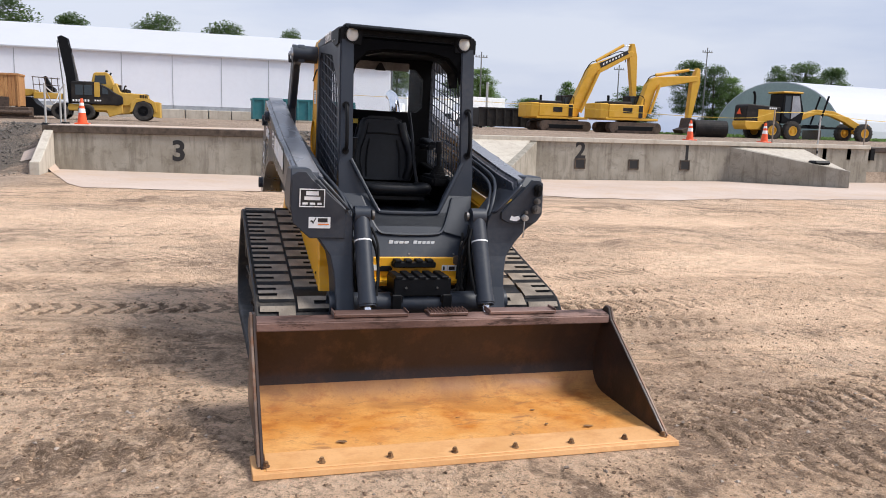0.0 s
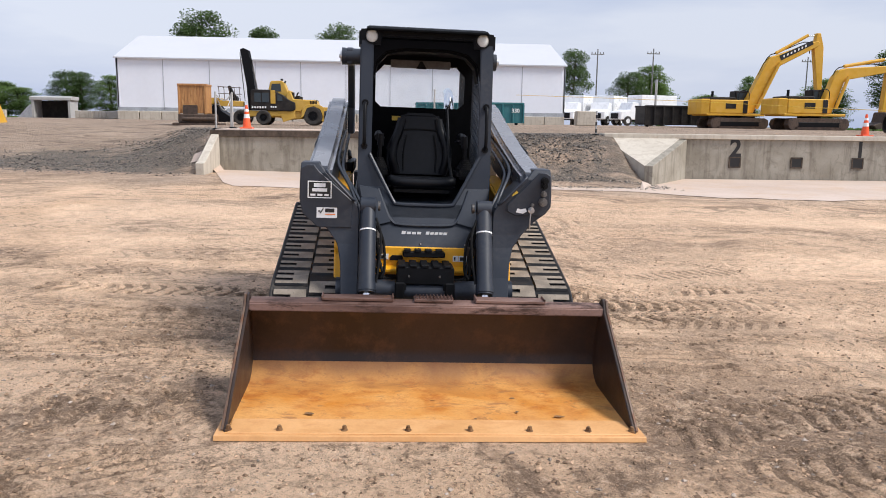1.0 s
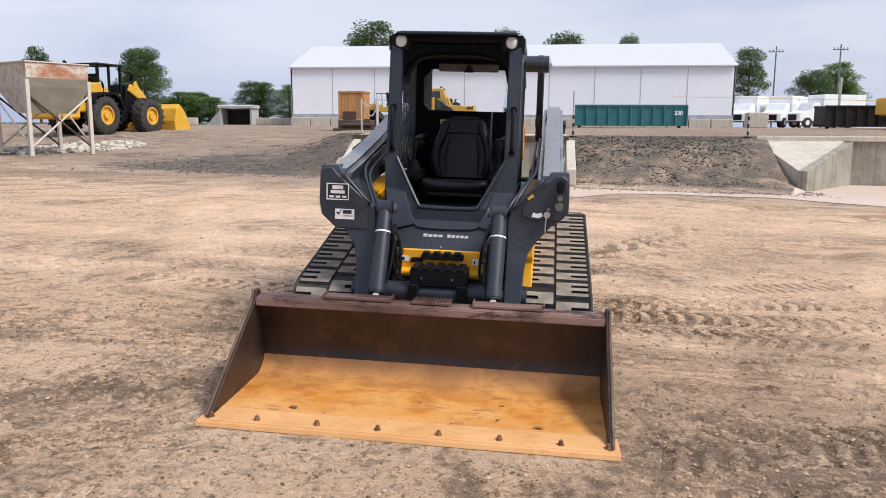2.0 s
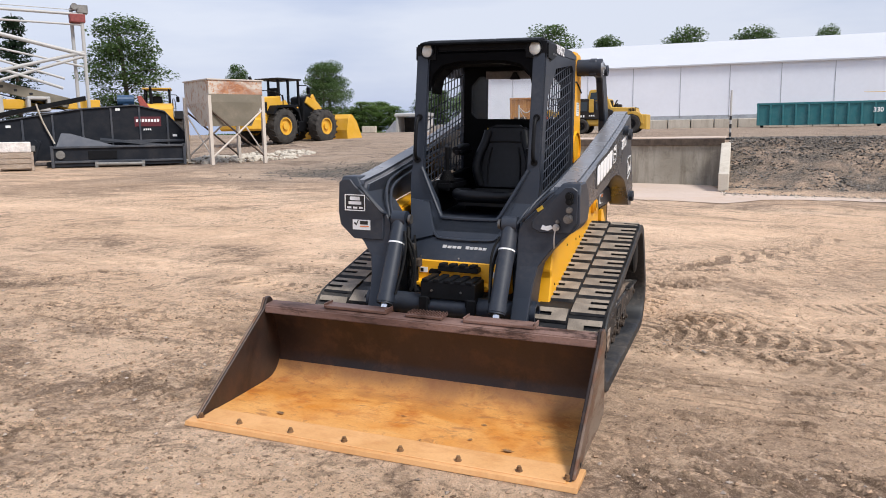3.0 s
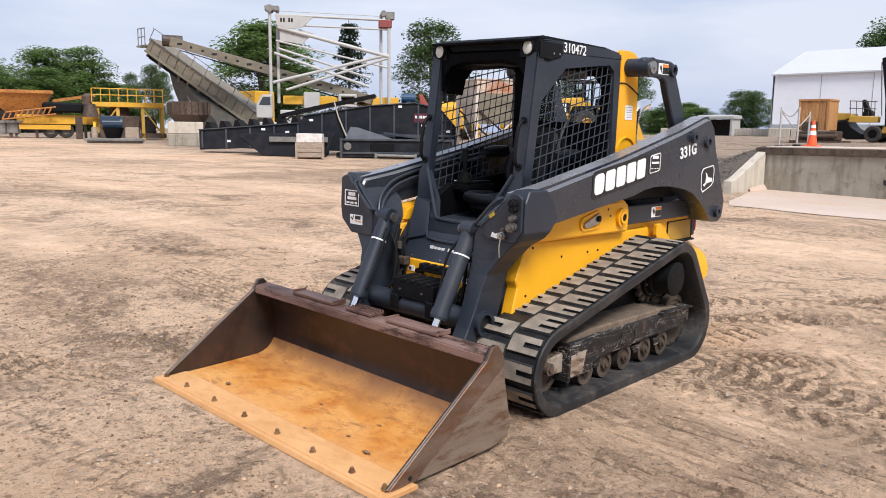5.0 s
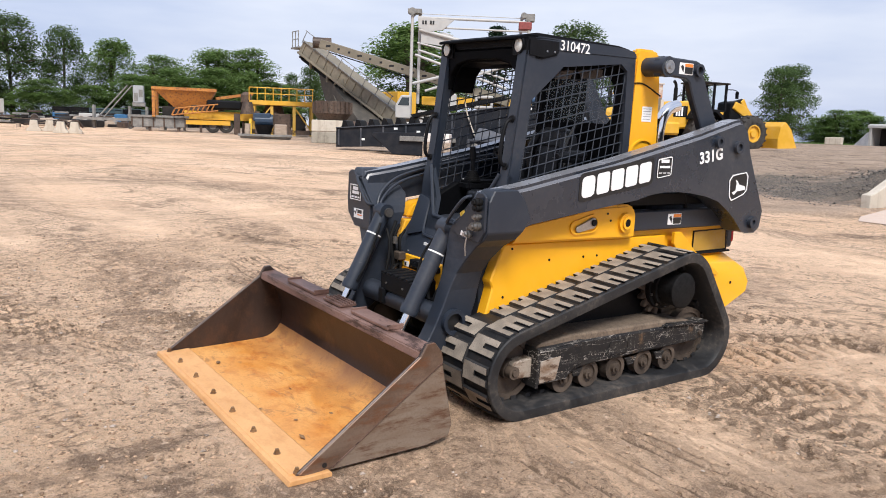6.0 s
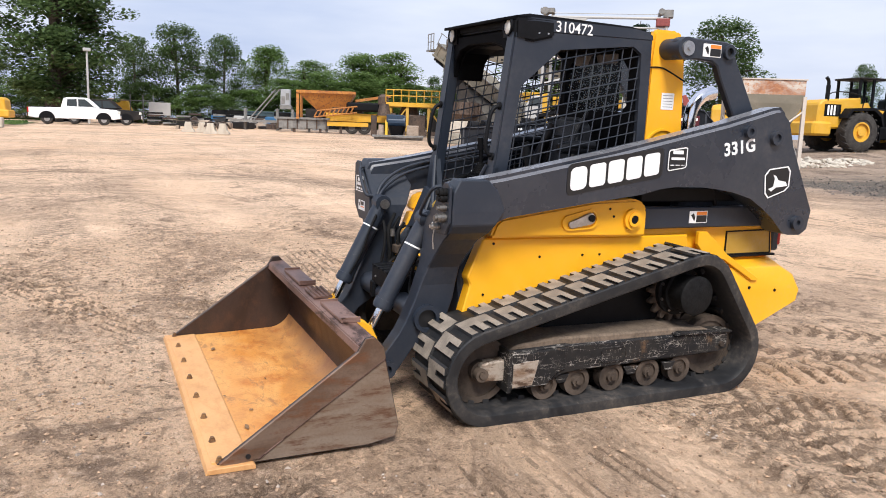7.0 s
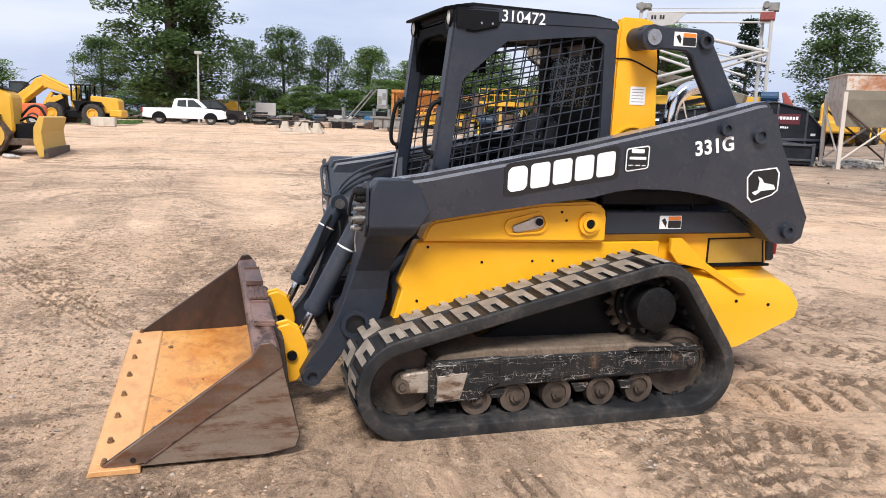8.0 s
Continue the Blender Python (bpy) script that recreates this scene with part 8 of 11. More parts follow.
part("grader_blade", made(("p", "z", [(3.3, -1.7), (3.5, -1.75), (4.9, 1.7), (4.7, 1.75)], 0.15, 0.8, 0.02)), RUST_DARK, g)
for y in (-0.45, 0.45):
    part("lift_ram", made(("r", (4.3, y, 1.2), (4.9, y, 3.2), 0.07)), BLACK, g)
part("front_plate", made(("b", (8.1, -0.8, 0.6), (8.25, 0.8, 1.3), 0.03)), MACHINE_YELLOW, g)

# ---- yellow container handler with a black mast, stacked wood crate ----
h = thing("container_handler", "yellow lift truck with dark cab and a tall black mast", "lift truck", on_ground(-5.75, 43.4, 0, s=0.80))
for x, r in ((-0.9, 0.5), (0.6, 0.5), (3.9, 0.64)):
    for y in (-0.95, 0.95):
        big_wheel(h, x, y, r, r, 0.5, BLACK, False)
part("chassis", made(("p", "y", [(-0.8, 0.55), (-0.6, 0.95), (3.3, 1.0), (3.2, 0.45), (2.2, 0.35), (1.6, 0.5)], -0.9, 0.9, 0.05)), YELLOW_OLD, h, "faded yellow chassis")
part("side_beam", made(("p", "y", [(-0.6, 0.55), (-0.3, 0.95), (1.3, 0.9), (2.7, 1.0), (2.7, 0.45), (1.9, 0.2), (1.75, 0.6)], -1.05, -0.9, 0.03)), YELLOW_OLD, h)
part("rear_hood", made(("p", "y", [(2.2, 0.9), (2.1, 2.05), (2.35, 2.35), (2.6, 1.75), (4.15, 1.68), (4.25, 1.25), (4.3, 0.95)], -1.0, 1.0, 0.05)), YELLOW_OLD, h, "faded yellow engine hood")
part("hood_vent", made(*[("b", (3.72 + k * 0.1, -1.02, 1.4), (3.78 + k * 0.1, -0.99, 1.64)) for k in range(5)], ("b", (3.7, -0.9, 1.66), (4.16, 0.9, 1.70), 0.01)), BROWN_BLACK, h)
part("rear_fender", made(("p", "y", [(3.1, 0.5), (3.2, 1.15), (3.5, 1.42), (4.3, 1.42), (4.65, 1.2), (4.72, 0.6), (4.58, 0.6), (4.4, 1.1), (3.95, 1.28), (3.5, 1.15), (3.28, 0.6)], -1.2, -0.75, 0.02)), YELLOW_OLD, h)
part("rear_block", made(("p", "y", [(4.45, 0.3), (4.45, 1.24), (4.92, 1.22), (4.92, 0.22)], -1.1, 1.1, 0.03)), YELLOW_OLD, h, "yellow counterweight")
part("engine_parts", made(("r", (2.5, -0.5, 1.7), (2.5, -0.5, 2.2), 0.13), ("t", [(2.75, -0.4, 1.7), (2.78, -0.4, 2.1), (2.9, -0.4, 2.2)], 0.05), ("b", (2.6, -0.2, 1.7), (3.1, 0.5, 1.95), 0.05), ("r", (3.0, -0.6, 1.7), (2.9, -0.6, 1.98), 0.07)), BROWN_BLACK, h)
dc = part("dark_body", made(("p", "y", [(-0.25, 1.0), (-0.22, 2.28), (-0.1, 2.34), (1.2, 2.34), (1.9, 2.0), (2.3, 1.7), (2.72, 1.5), (2.75, 1.05), (2.5, 0.92)], -1.15, -0.2, 0.05)), BROWN_BLACK, h, "dark cab body with pale lettering bars")
for k in range(6):
    part("body_bar", made(("b", (-0.25 + 0.1 + k * 0.17, -1.165, 1.1), (-0.05 + k * 0.17, -1.15, 1.24))), LETTER, dc)
for k in range(3):
    part("body_bar", made(("b", (1.1 + k * 0.14, -1.165, 1.15), (1.2 + k * 0.14, -1.15, 1.25))), LETTER, dc)
for x0, x1 in ((0.02, 0.45), (0.52, 0.98)):
    part("body_window", made(("b", (x0, -1.165, 1.5), (x1, -1.15, 2.12), 0.01)), GLASS_DARK, dc)
part("yellow_pillar", made(("b", (1.1, -1.175, 1.42), (1.42, -1.15, 2.3), 0.01)), YELLOW_OLD, dc)
part("body_window", made(("p", "y", [(1.55, 1.6), (1.55, 2.05), (1.85, 1.9), (1.9, 1.6)], -1.165, -1.15)), GLASS_DARK, dc)
oc = part("operator_cab", made(("p", "y", [(0.85, 2.2), (1.0, 2.85), (1.1, 2.94), (1.75, 2.98), (1.95, 2.85), (2.3, 1.9), (2.3, 1.6), (0.9, 1.6)], -0.55, 0.55, 0.04)), YELLOW_OLD, h, "yellow operator cab")
part("cab_window", made(("p", "y", [(1.05, 2.25), (1.12, 2.75), (1.7, 2.78), (1.75, 2.25)], -0.565, -0.55)), GLASS_DARK, oc)
part("cab_lamp", made(("b", (1.7, -0.5, 2.98), (1.85, -0.35, 3.1), 0.02), ("r", (1.95, -0.45, 2.8), (2.05, -0.45, 2.95), 0.05)), BLACK, oc)
part("mast_rail", made(("p", "y", [(-0.5, 1.0), (0.05, 1.0), (0.02, 2.0), (-0.22, 4.0), (-0.18, 4.3), (-0.36, 4.55), (-0.4, 4.95), (-0.75, 5.1), (-0.98, 5.0), (-0.6, 2.6)], -0.32, -0.12, 0.02)), BLACK, h, "tall black mast rail")
part("mast_rail", made(("p", "y", [(-0.5, 1.0), (0.05, 1.0), (0.02, 2.0), (-0.22, 4.0), (-0.4, 4.95), (-0.75, 5.1), (-0.98, 5.0), (-0.6, 2.6)], 0.12, 0.32, 0.02)), BLACK, h)
for z, x in ((1.4, -0.28), (2.3, -0.36), (3.3, -0.48), (4.6, -0.62)):
    part("mast_crosspiece", made(("b", (x - 0.08, -0.14, z), (x + 0.08, 0.14, z + 0.16), 0.01)), BROWN_BLACK, h)
part("mast_ram", made(("r", (0.12, -0.25, 1.7), (-0.14, -0.25, 3.9), 0.045)), GREY_STEEL, h)
part("mast_hose", made(("t", [(-0.74, -0.2, 1.6), (-0.88, -0.2, 3.2), (-1.0, -0.2, 4.8)], 0.03), ("t", [(0.12, -0.3, 1.6), (0.14, -0.3, 2.4), (-0.1, -0.3, 3.6)], 0.025)), GREY_STEEL, h)
part("fork_carriage", made(("b", (-0.75, -1.0, 0.3), (-0.45, 1.0, 1.0), 0.02), ("p", "y", [(-3.4, 0.6), (-3.3, 1.25), (-2.5, 1.3), (-2.2, 0.9), (-1.6, 0.5), (-0.7, 0.45), (-0.7, 0.2), (-2.4, 0.15)], -0.9, 0.9, 0.03)), BLACK, h)
part("yellow_nose", made(("p", "y", [(-3.35, 1.3), (-3.2, 1.78), (-2.35, 1.75), (-2.3, 1.5), (-2.6, 1.35)], -0.8, 0.8, 0.03), ("p", "y", [(-2.35, 1.2), (-2.35, 1.6), (-0.75, 1.55), (-0.75, 1.2)], -0.95, -0.3, 0.03)), YELLOW_OLD, h)
for k in range(5):
    part("rail_post", made(("r", (-2.3 + k * 0.34, -0.9, 1.55), (-2.35 + k * 0.34, -0.9, 2.5), 0.022)), RUST_DARK, h)
part("handrail", made(("r", (-2.4, -0.9, 2.5), (-0.85, -0.9, 2.42), 0.025), ("r", (-2.38, -0.9, 2.05), (-0.85, -0.9, 2.0), 0.02)), RUST_DARK, h)
part("driver_console", made(("b", (-1.75, -0.6, 1.6), (-1.2, 0.2, 1.85), 0.05), ("p", "y", [(-1.7, 1.85), (-1.85, 2.55), (-1.7, 2.6), (-1.4, 2.0), (-1.2, 1.85)], -0.4, 0.0, 0.03)), BLACK, h)
c = thing("shipping_crate", "tall orange-brown wooden crate on a steel carriage", "crate", on_ground(-9.1, 40.0, 0, s=0.80))
for k in range(9):
    part("board", made(("b", (0.02 + k * 0.19, -0.03, 0.75), (0.2 + k * 0.19, 0.02, 2.45), 0.008)), WOOD, c)
part("crate_body", made(("b", (0.02, 0.02, 0.75), (1.72, 1.6, 2.45), 0.01)), WOOD, c)
for x in (0.0, 1.62):
    part("corner_post", made(("b", (x, -0.08, 0.7), (x + 0.12, -0.02, 2.55), 0.01)), WOOD, c)
part("top_board", made(("b", (-0.02, -0.09, 2.45), (1.76, 1.6, 2.57), 0.01)), WOOD, c)
part("carriage", made(("b", (-0.3, -0.4, 0.0), (2.6, 1.5, 0.15)), ("b", (0.0, -0.2, 0.15), (2.2, 1.2, 0.7), 0.04), ("r", (0.3, -0.35, 0.4), (2.4, -0.35, 0.4), 0.12), ("b", (0.3, -0.15, 0.7), (1.2, -0.1, 1.25))), RUST_DARK, c, "rusty steel carriage")

# ---- cones, posts with rope on the docks ----
def traffic_cone(x, y, z):
    t = thing("traffic_cone", "orange traffic cone with two white bands", "traffic cone", pose(x, y, z), "traffic cones")
    part("base", made(("b", (-0.19, -0.19, 0), (0.19, 0.19, 0.04), 0.01)), CONE_ORANGE, t)
    f = lambda z: 0.14 - 0.105 * z / 0.72
    part("cone_body", made(("c", (0, 0, 0.04), (0, 0, 0.72), f(0.04), f(0.72))), CONE_ORANGE, t, smooth=True)
    for a, b in ((0.32, 0.44), (0.52, 0.6)):
        part("white_band", made(("c", (0, 0, a), (0, 0, b), f(a) + 0.003, f(b) + 0.003)), LETTER, t, smooth=True)


for q in ((-3.1, 24.2, 1.26), (17.0, 24.3, 1.27), (20.0, 24.0, 1.27)):
    traffic_cone(*q)


def barrier_post(x, y, z, hgt, mat, label, banded=False):
    t = thing("barrier_post", label, "post", pose(x, y, z), "barrier posts")
    part("pole", made(("r", (0, 0, 0), (0, 0, hgt), 0.028)), mat, t)
    part("foot", made(("c", (0, 0, 0), (0, 0, 0.05), 0.13, 0.10)), BLACK, t)
    if banded:
        for k in range(3):
            part("dark_band", made(("r", (0, 0, 0.08 + k * 0.22), (0, 0, 0.19 + k * 0.22), 0.031)), INK, t)
    return t


for x, y, z, hg in ((-4.05, 24.3, 1.22, 1.15), (-3.55, 24.3, 1.26, 1.1), (-4.0, 26.5, 1.2, 1.1)):
    barrier_post(x, y, z, hg, WHITE_PAINT, "thin white barrier post with rope")
barrier_post(2.62, 22.3, 1.2, 1.3, WHITE_PAINT, "thin white marker post with dark bands", True)
barrier_post(7.75, 23.7, 1.2, 0.75, WHITE_PAINT, "short white marker post with dark bands", True)
barrier_post(22.0, 23.5, 0.4, 1.9, WHITE_PAINT, "tall white marker post with dark bands", True)
barrier_post(21.2, 25.0, 1.2, 1.3, PALLET_WOOD, "pale wooden stake by the dock edge")
barrier_post(26.2, 25.5, 1.2, 1.1, PALLET_WOOD, "pale wooden stake by the dock edge")
single("barrier_rope", made(("t", [(-4.05, 24.3, 2.3), (-3.85, 24.3, 2.1), (-3.7, 24.3, 2.12), (-3.55, 24.3, 2.34)], 0.018), ("t", [(-4.05, 24.3, 2.25), (-4.0, 25.4, 1.7), (-4.0, 26.5, 2.2)], 0.015)), WHITE_PAINT, "white rope hung between the barrier posts", "rope")
single("warning_tape", made(("t", [(8.0, 40, 3.0), (16.0, 36.0, 2.7), (20.0, 25.2, 2.05), (21.2, 25.0, 2.42)], 0.011), ("t", [(21.2, 25.0, 2.42), (24.0, 25.3, 2.5), (26.2, 25.5, 2.2), (34, 26, 2.3)], 0.011)), STICKER_YELLOW, "yellow warning tape strung along the dock edge", "tape")
single("tarp_bundle", made(("b", (20.2, 21.6, 0.58), (20.9, 22.0, 0.72), 0.06)), BLACK, "black plastic bundle on the sloped concrete", "bundle")
part("rail_beam", made(("b", (21.4, 23.6, 1.0), (42, 24.05, 1.22), 0.03)), RUST_DARK, wall_r)
for k in range(12):
    x = 22.3 + k * 1.15
    part("rail_bracket", made(("b", (x, 23.55, 0.7), (x + 0.2, 23.69, 1.15), 0.01)), BLACK, wall_r)
for k in range(14):
    x = 24.6 + k * 1.2
    part("panel_joint", made(("b", (x, 23.69, -0.2), (x + 0.03, 23.705, 1.0))), INK, wall_r)
single("rubber_pipe", made(("o", (31.0, 44.0, 1.85), (33.0, 43.4, 1.85), 0.55, 0.42)), BROWN_BLACK, "short dark pipe section lying on the yard", "pipe")

# ---- white box trucks, poles and wires ----
def box_truck(x, y, yaw, label):
    t = thing("box_truck", label, "truck", on_ground(x, y, yaw), "parked trucks")
    part("cargo_box", made(("b", (-4.6, -1.15, 0.8), (0.0, 1.15, 3.1), 0.04)), CAR_WHITE, t)
    cb = part("cab", made(("p", "y", [(0.1, 0.6), (0.1, 2.3), (0.9, 2.35), (1.25, 1.6), (2.3, 1.4), (2.4, 0.6)], -1.0, 1.0, 0.06)), CAR_WHITE, t)
    part("cab_window", made(("p", "y", [(0.3, 1.55), (0.3, 2.15), (0.8, 2.2), (1.1, 1.55)], -1.015, -1.0)), GLASS_DARK, cb)
    part("grille", made(("b", (2.38, -0.6, 0.7), (2.43, 0.6, 1.25), 0.01)), BLACK, cb)
    for xx in (1.5, -3.0):
        for y2 in (-0.95, 0.95):
            big_wheel(t, xx, y2, 0.48, 0.48, 0.32, CAR_WHITE, False)
    part("frame", made(("b", (-4.5, -0.45, 0.5), (2.2, 0.45, 0.8))), BLACK, t)


box_truck(21.5, 82.0, 235, "white box truck parked beyond the tent")
box_truck(24.5, 81.0, 235, "white box truck parked beyond the tent")
box_truck(27.0, 78.5, 200, "white box truck with dark side door")
single("concrete_block", made(("b", (-0.8, -0.5, 0), (0.8, 0.5, 1.2), 0.05)), CONCRETE_PALE, "pale concrete cube beside the tent", "concrete block", on_ground(18.2, 64.5))


def utility_pole(x, y, hgt, arm=True):
    t = thing("utility_pole", "thin wooden utility pole with cross arm", "utility pole", pose(x, y, 1.0), "utility poles")
    part("pole", made(("c", (0, 0, 0), (0, 0, hgt), 0.10, 0.07)), GREY_STEEL, t)
    if arm:
        part("cross_arm", made(("b", (-0.8, -0.05, hgt - 0.65), (0.8, 0.05, hgt - 0.55))), GREY_STEEL, t)
        part("insulators", made(*[("r", (xx, 0, hgt - 0.55), (xx, 0, hgt - 0.35), 0.05) for xx in (-0.7, -0.3, 0.3, 0.7)]), GREY_STEEL, t)


for q in ((27.0, 93, 9.5, True), (33.5, 92, 9.6, True), (55.0, 96, 9.4, True), (66, 92, 12.0, True), (38.5, 112, 8.5, True), (-112, -14, 8.0, False)):
    utility_pole(*q)
single("white_pole", made(("r", (0, 0, 0), (0, 0, 4.3), 0.11)), WHITE_PAINT, "plain white pole at the yard edge", "pole", pose(26.2, 70, 1.4))

# ---- steel hopper on legs ----
hp = thing("steel_hopper", "rust-stained white steel hopper on four braced legs", "hopper", on_ground(-15.47, 24.83, 62.0))
HALF = 1.06
CREAM = paint("cream_white_paint", (0.52, 0.46, 0.40), 0.5, dusty=0.3, worn=(0.30, 0.16, 0.09), chip=-0.05)
HOPPER_FLANK = rust("cream_paint_with_streaks", (0.50, 0.46, 0.40), (0.56, 0.52, 0.46), (0.40, 0.24, 0.15), (1.0, 1.0, 0.4), 0.6, 0.0, 0.5)
part("bin_rim", made(("b", (-HALF, -HALF, 2.25), (HALF, -HALF + 0.03, 3.05)), ("b", (-HALF, HALF - 0.03, 2.25), (HALF, HALF, 3.05)), ("b", (-HALF, -HALF, 2.25), (-HALF + 0.03, HALF, 3.05)), ("b", (HALF - 0.03, -HALF, 2.25), (HALF, HALF, 3.05))), HOPPER_FLANK, hp, "cream rim with rust streaks")
part("rim_flange", made(("b", (-HALF - 0.05, -HALF - 0.05, 3.05), (HALF + 0.05, -HALF + 0.02, 3.09)), ("b", (-HALF - 0.05, HALF - 0.02, 3.05), (HALF + 0.05, HALF + 0.05, 3.09)), ("b", (-HALF - 0.05, -HALF + 0.02, 3.05), (-HALF + 0.02, HALF - 0.02, 3.09)), ("b", (HALF - 0.02, -HALF + 0.02, 3.05), (HALF + 0.05, HALF - 0.02, 3.09))), CREAM, hp)
bm = bmesh.new()
loft(bm, [[(-HALF, -HALF, 2.26), (HALF, -HALF, 2.26), (HALF, HALF, 2.26), (-HALF, HALF, 2.26)], [(-HALF + 0.1, -HALF + 0.12, 1.4), (0.62, -HALF + 0.12, 1.4), (0.62, -0.1, 1.4), (-HALF + 0.1, -0.1, 1.4)]])
part("cone_bin", bm, HOPPER_FLANK, hp, "cream tapered bin")
bm = bmesh.new()
loft(bm, [[(-HALF, -HALF - 0.015, 2.55), (HALF, -HALF - 0.015, 2.55), (HALF, -HALF - 0.003, 2.55), (-HALF, -HALF - 0.003, 2.55)], [(-HALF, -HALF - 0.015, 2.26), (HALF, -HALF - 0.015, 2.26), (HALF, -HALF - 0.003, 2.26), (-HALF, -HALF - 0.003, 2.26)],
          [(-HALF + 0.1, -HALF + 0.105, 1.4), (0.62, -HALF + 0.105, 1.4), (0.62, -HALF + 0.117, 1.4), (-HALF + 0.1, -HALF + 0.117, 1.4)]])
part("front_plate", bm, TAN_STEEL, hp, "tan lower front plate")
part("front_skin", made(("b", (-HALF - 0.004, -HALF - 0.012, 2.551), (HALF + 0.004, -HALF - 0.002, 3.045))), rust("peeling_rust_and_white", (0.58, 0.52, 0.45), (0.33, 0.13, 0.06), (0.46, 0.21, 0.10), (0.7, 1, 1), 0.6, 0.0, 1.3), hp, "peeling rust on the upper front")
for x in (-1, 1):
    for y in (-1, 1):
        part("leg", made(("b", (x * HALF - 0.06, y * HALF - 0.06, 0), (x * HALF + 0.06, y * HALF + 0.06, 2.5))), CREAM, hp)
for y in (-1, 1):
    for a, b in (((-HALF, 0.25), (HALF, 2.0)), ((HALF, 0.25), (-HALF, 2.0))):
        part("brace", made(("r", (a[0], y * HALF, a[1]), (b[0], y * HALF, b[1]), 0.035)), CREAM if a[0] < 0 else RUST_DARK, hp)
for x in (-1, 1):
    part("brace", made(("r", (x * HALF, -HALF, 0.3), (x * HALF, HALF, 1.9), 0.03)), CREAM, hp)
rg = random.Random(23)
bm = bmesh.new()
for k in range(420):
    a, r = rg.uniform(0, math.tau), math.sqrt(rg.random())
    x, y = -16.4 + 3.4 * r * math.cos(a) * 0.5 - 2.6 * r * math.sin(a) * 0.5, 27.0 + 3.4 * r * math.cos(a) * 0.86 + 2.6 * r * math.sin(a) * 0.5
    s = rg.uniform(0.05, 0.16)
    v = bmesh.ops.create_icosphere(bm, subdivisions=1, radius=s, matrix=Matrix.Translation((x, y, ground_z(x, y) + s * 0.25)) @ Matrix.Diagonal((rg.uniform(0.8, 1.5), rg.uniform(0.8, 1.3), rg.uniform(0.45, 0.8), 1)))["verts"]
    for q in v:
        q.co += Vector((rg.uniform(-1, 1), rg.uniform(-1, 1), rg.uniform(-1, 1))) * s * 0.2
single("gravel_spill", bm, CONCRETE_PALE, "pale crushed stone spilled behind the hopper", "gravel", kind="stuff")

# ---- dark blue-grey conveyor sections and bins ----
cv = thing("conveyor_section", "long dark slate conveyor section lying on the ground", "conveyor", on_ground(-25.1, 18.4, 43.7))
FLANK = [(-0.7, 0.12), (-0.7, 0.93), (3.5, 1.26), (3.65, 1.56), (6.4, 2.0), (8.3, 2.14), (9.35, 1.9), (10.05, 1.1), (10.05, 0.2), (6.4, 0.12), (1.0, 0.2)]
part("truss_side", made(("p", "y", FLANK, -0.5, -0.42, 0.01)), NAVY, cv, "dark slate side plate")
part("truss_side", made(("p", "y", FLANK, 0.42, 0.5, 0.01)), NAVY, cv)
part("belt_pan", made(("p", "y", [(-0.6, 0.65), (3.7, 1.0), (8.2, 1.75), (9.9, 1.1), (9.9, 1.0), (8.2, 1.6), (3.7, 0.9), (-0.6, 0.55)], -0.42, 0.42)), BLACK, cv)
def flank_top(x):
    return lerp_table(x, [(-0.7, 0.93, 0), (3.5, 1.26, 0), (3.65, 1.56, 0), (6.4, 2.0, 0), (8.3, 2.14, 0), (9.35, 1.9, 0), (10.05, 1.1, 0)])[0]


SLATE_EDGE = paint("worn_slate_edge", (0.035, 0.042, 0.055), 0.45, dusty=0.25)
for k in range(11):
    x = -0.6 + k * 1.0
    part("side_rib", made(("b", (x, -0.55, 0.2), (x + 0.07, -0.5, flank_top(x) - 0.04), 0.005)), SLATE_EDGE, cv)
for a, b in ((-0.7, 3.5), (3.65, 6.4), (6.4, 8.3), (8.3, 9.35), (9.35, 10.05)):
    part("top_flange", made(("p", "y", [(a, flank_top(a)), (b, flank_top(b)), (b, flank_top(b) + 0.04), (a, flank_top(a) + 0.04)], -0.57, -0.42)), SLATE_EDGE, cv)
part("bottom_chord", made(("b", (6.6, -0.58, 0.75), (10.0, -0.5, 0.85), 0.01), ("p", "y", [(7.0, 0.85), (9.9, 0.5), (9.9, 0.6), (7.0, 0.95)], -0.60, -0.56)), SLATE_EDGE, cv)
for k in range(7):
    x = -0.3 + k * 0.6
    z = flank_top(x)
    part("idler_bracket", made(("p", "y", [(x - 0.18, z), (x + 0.16, z), (x + 0.04, z + 0.30), (x - 0.10, z + 0.32)], -0.48, 0.48)), BLACK, cv)
part("drive_motor", made(("r", (7.7, 0.2, 2.36), (8.3, 0.2, 2.36), 0.2), ("b", (7.9, 0.05, 2.0), (8.1, 0.35, 2.3))), plain("blue_drive_paint", (0.02, 0.06, 0.13), 0.5), cv, "blue drive motor")
part("belt_guard", made(("p", "y", [(8.5, 2.1), (8.42, 2.52), (8.56, 2.55), (8.9, 2.0)], 0.1, 0.25, 0.02)), plain("dull_red_paint", (0.33, 0.07, 0.055), 0.6), cv, "dull red belt guard")
part("hanging_strap", made(("t", [(4.95, -0.56, 2.2), (5.1, -0.6, 1.6), (5.35, -0.6, 1.0), (5.45, -0.6, 0.75)], 0.03)), CONCRETE_PALE, cv, "pale hanging strap")
part("hood_strip", made(("p", "y", [(2.6, 1.62), (4.0, 1.95), (6.6, 2.5), (6.6, 2.36), (4.1, 1.82), (2.7, 1.5)], -0.45, 0.45)), BLACK, cv, "thin black cover strip")
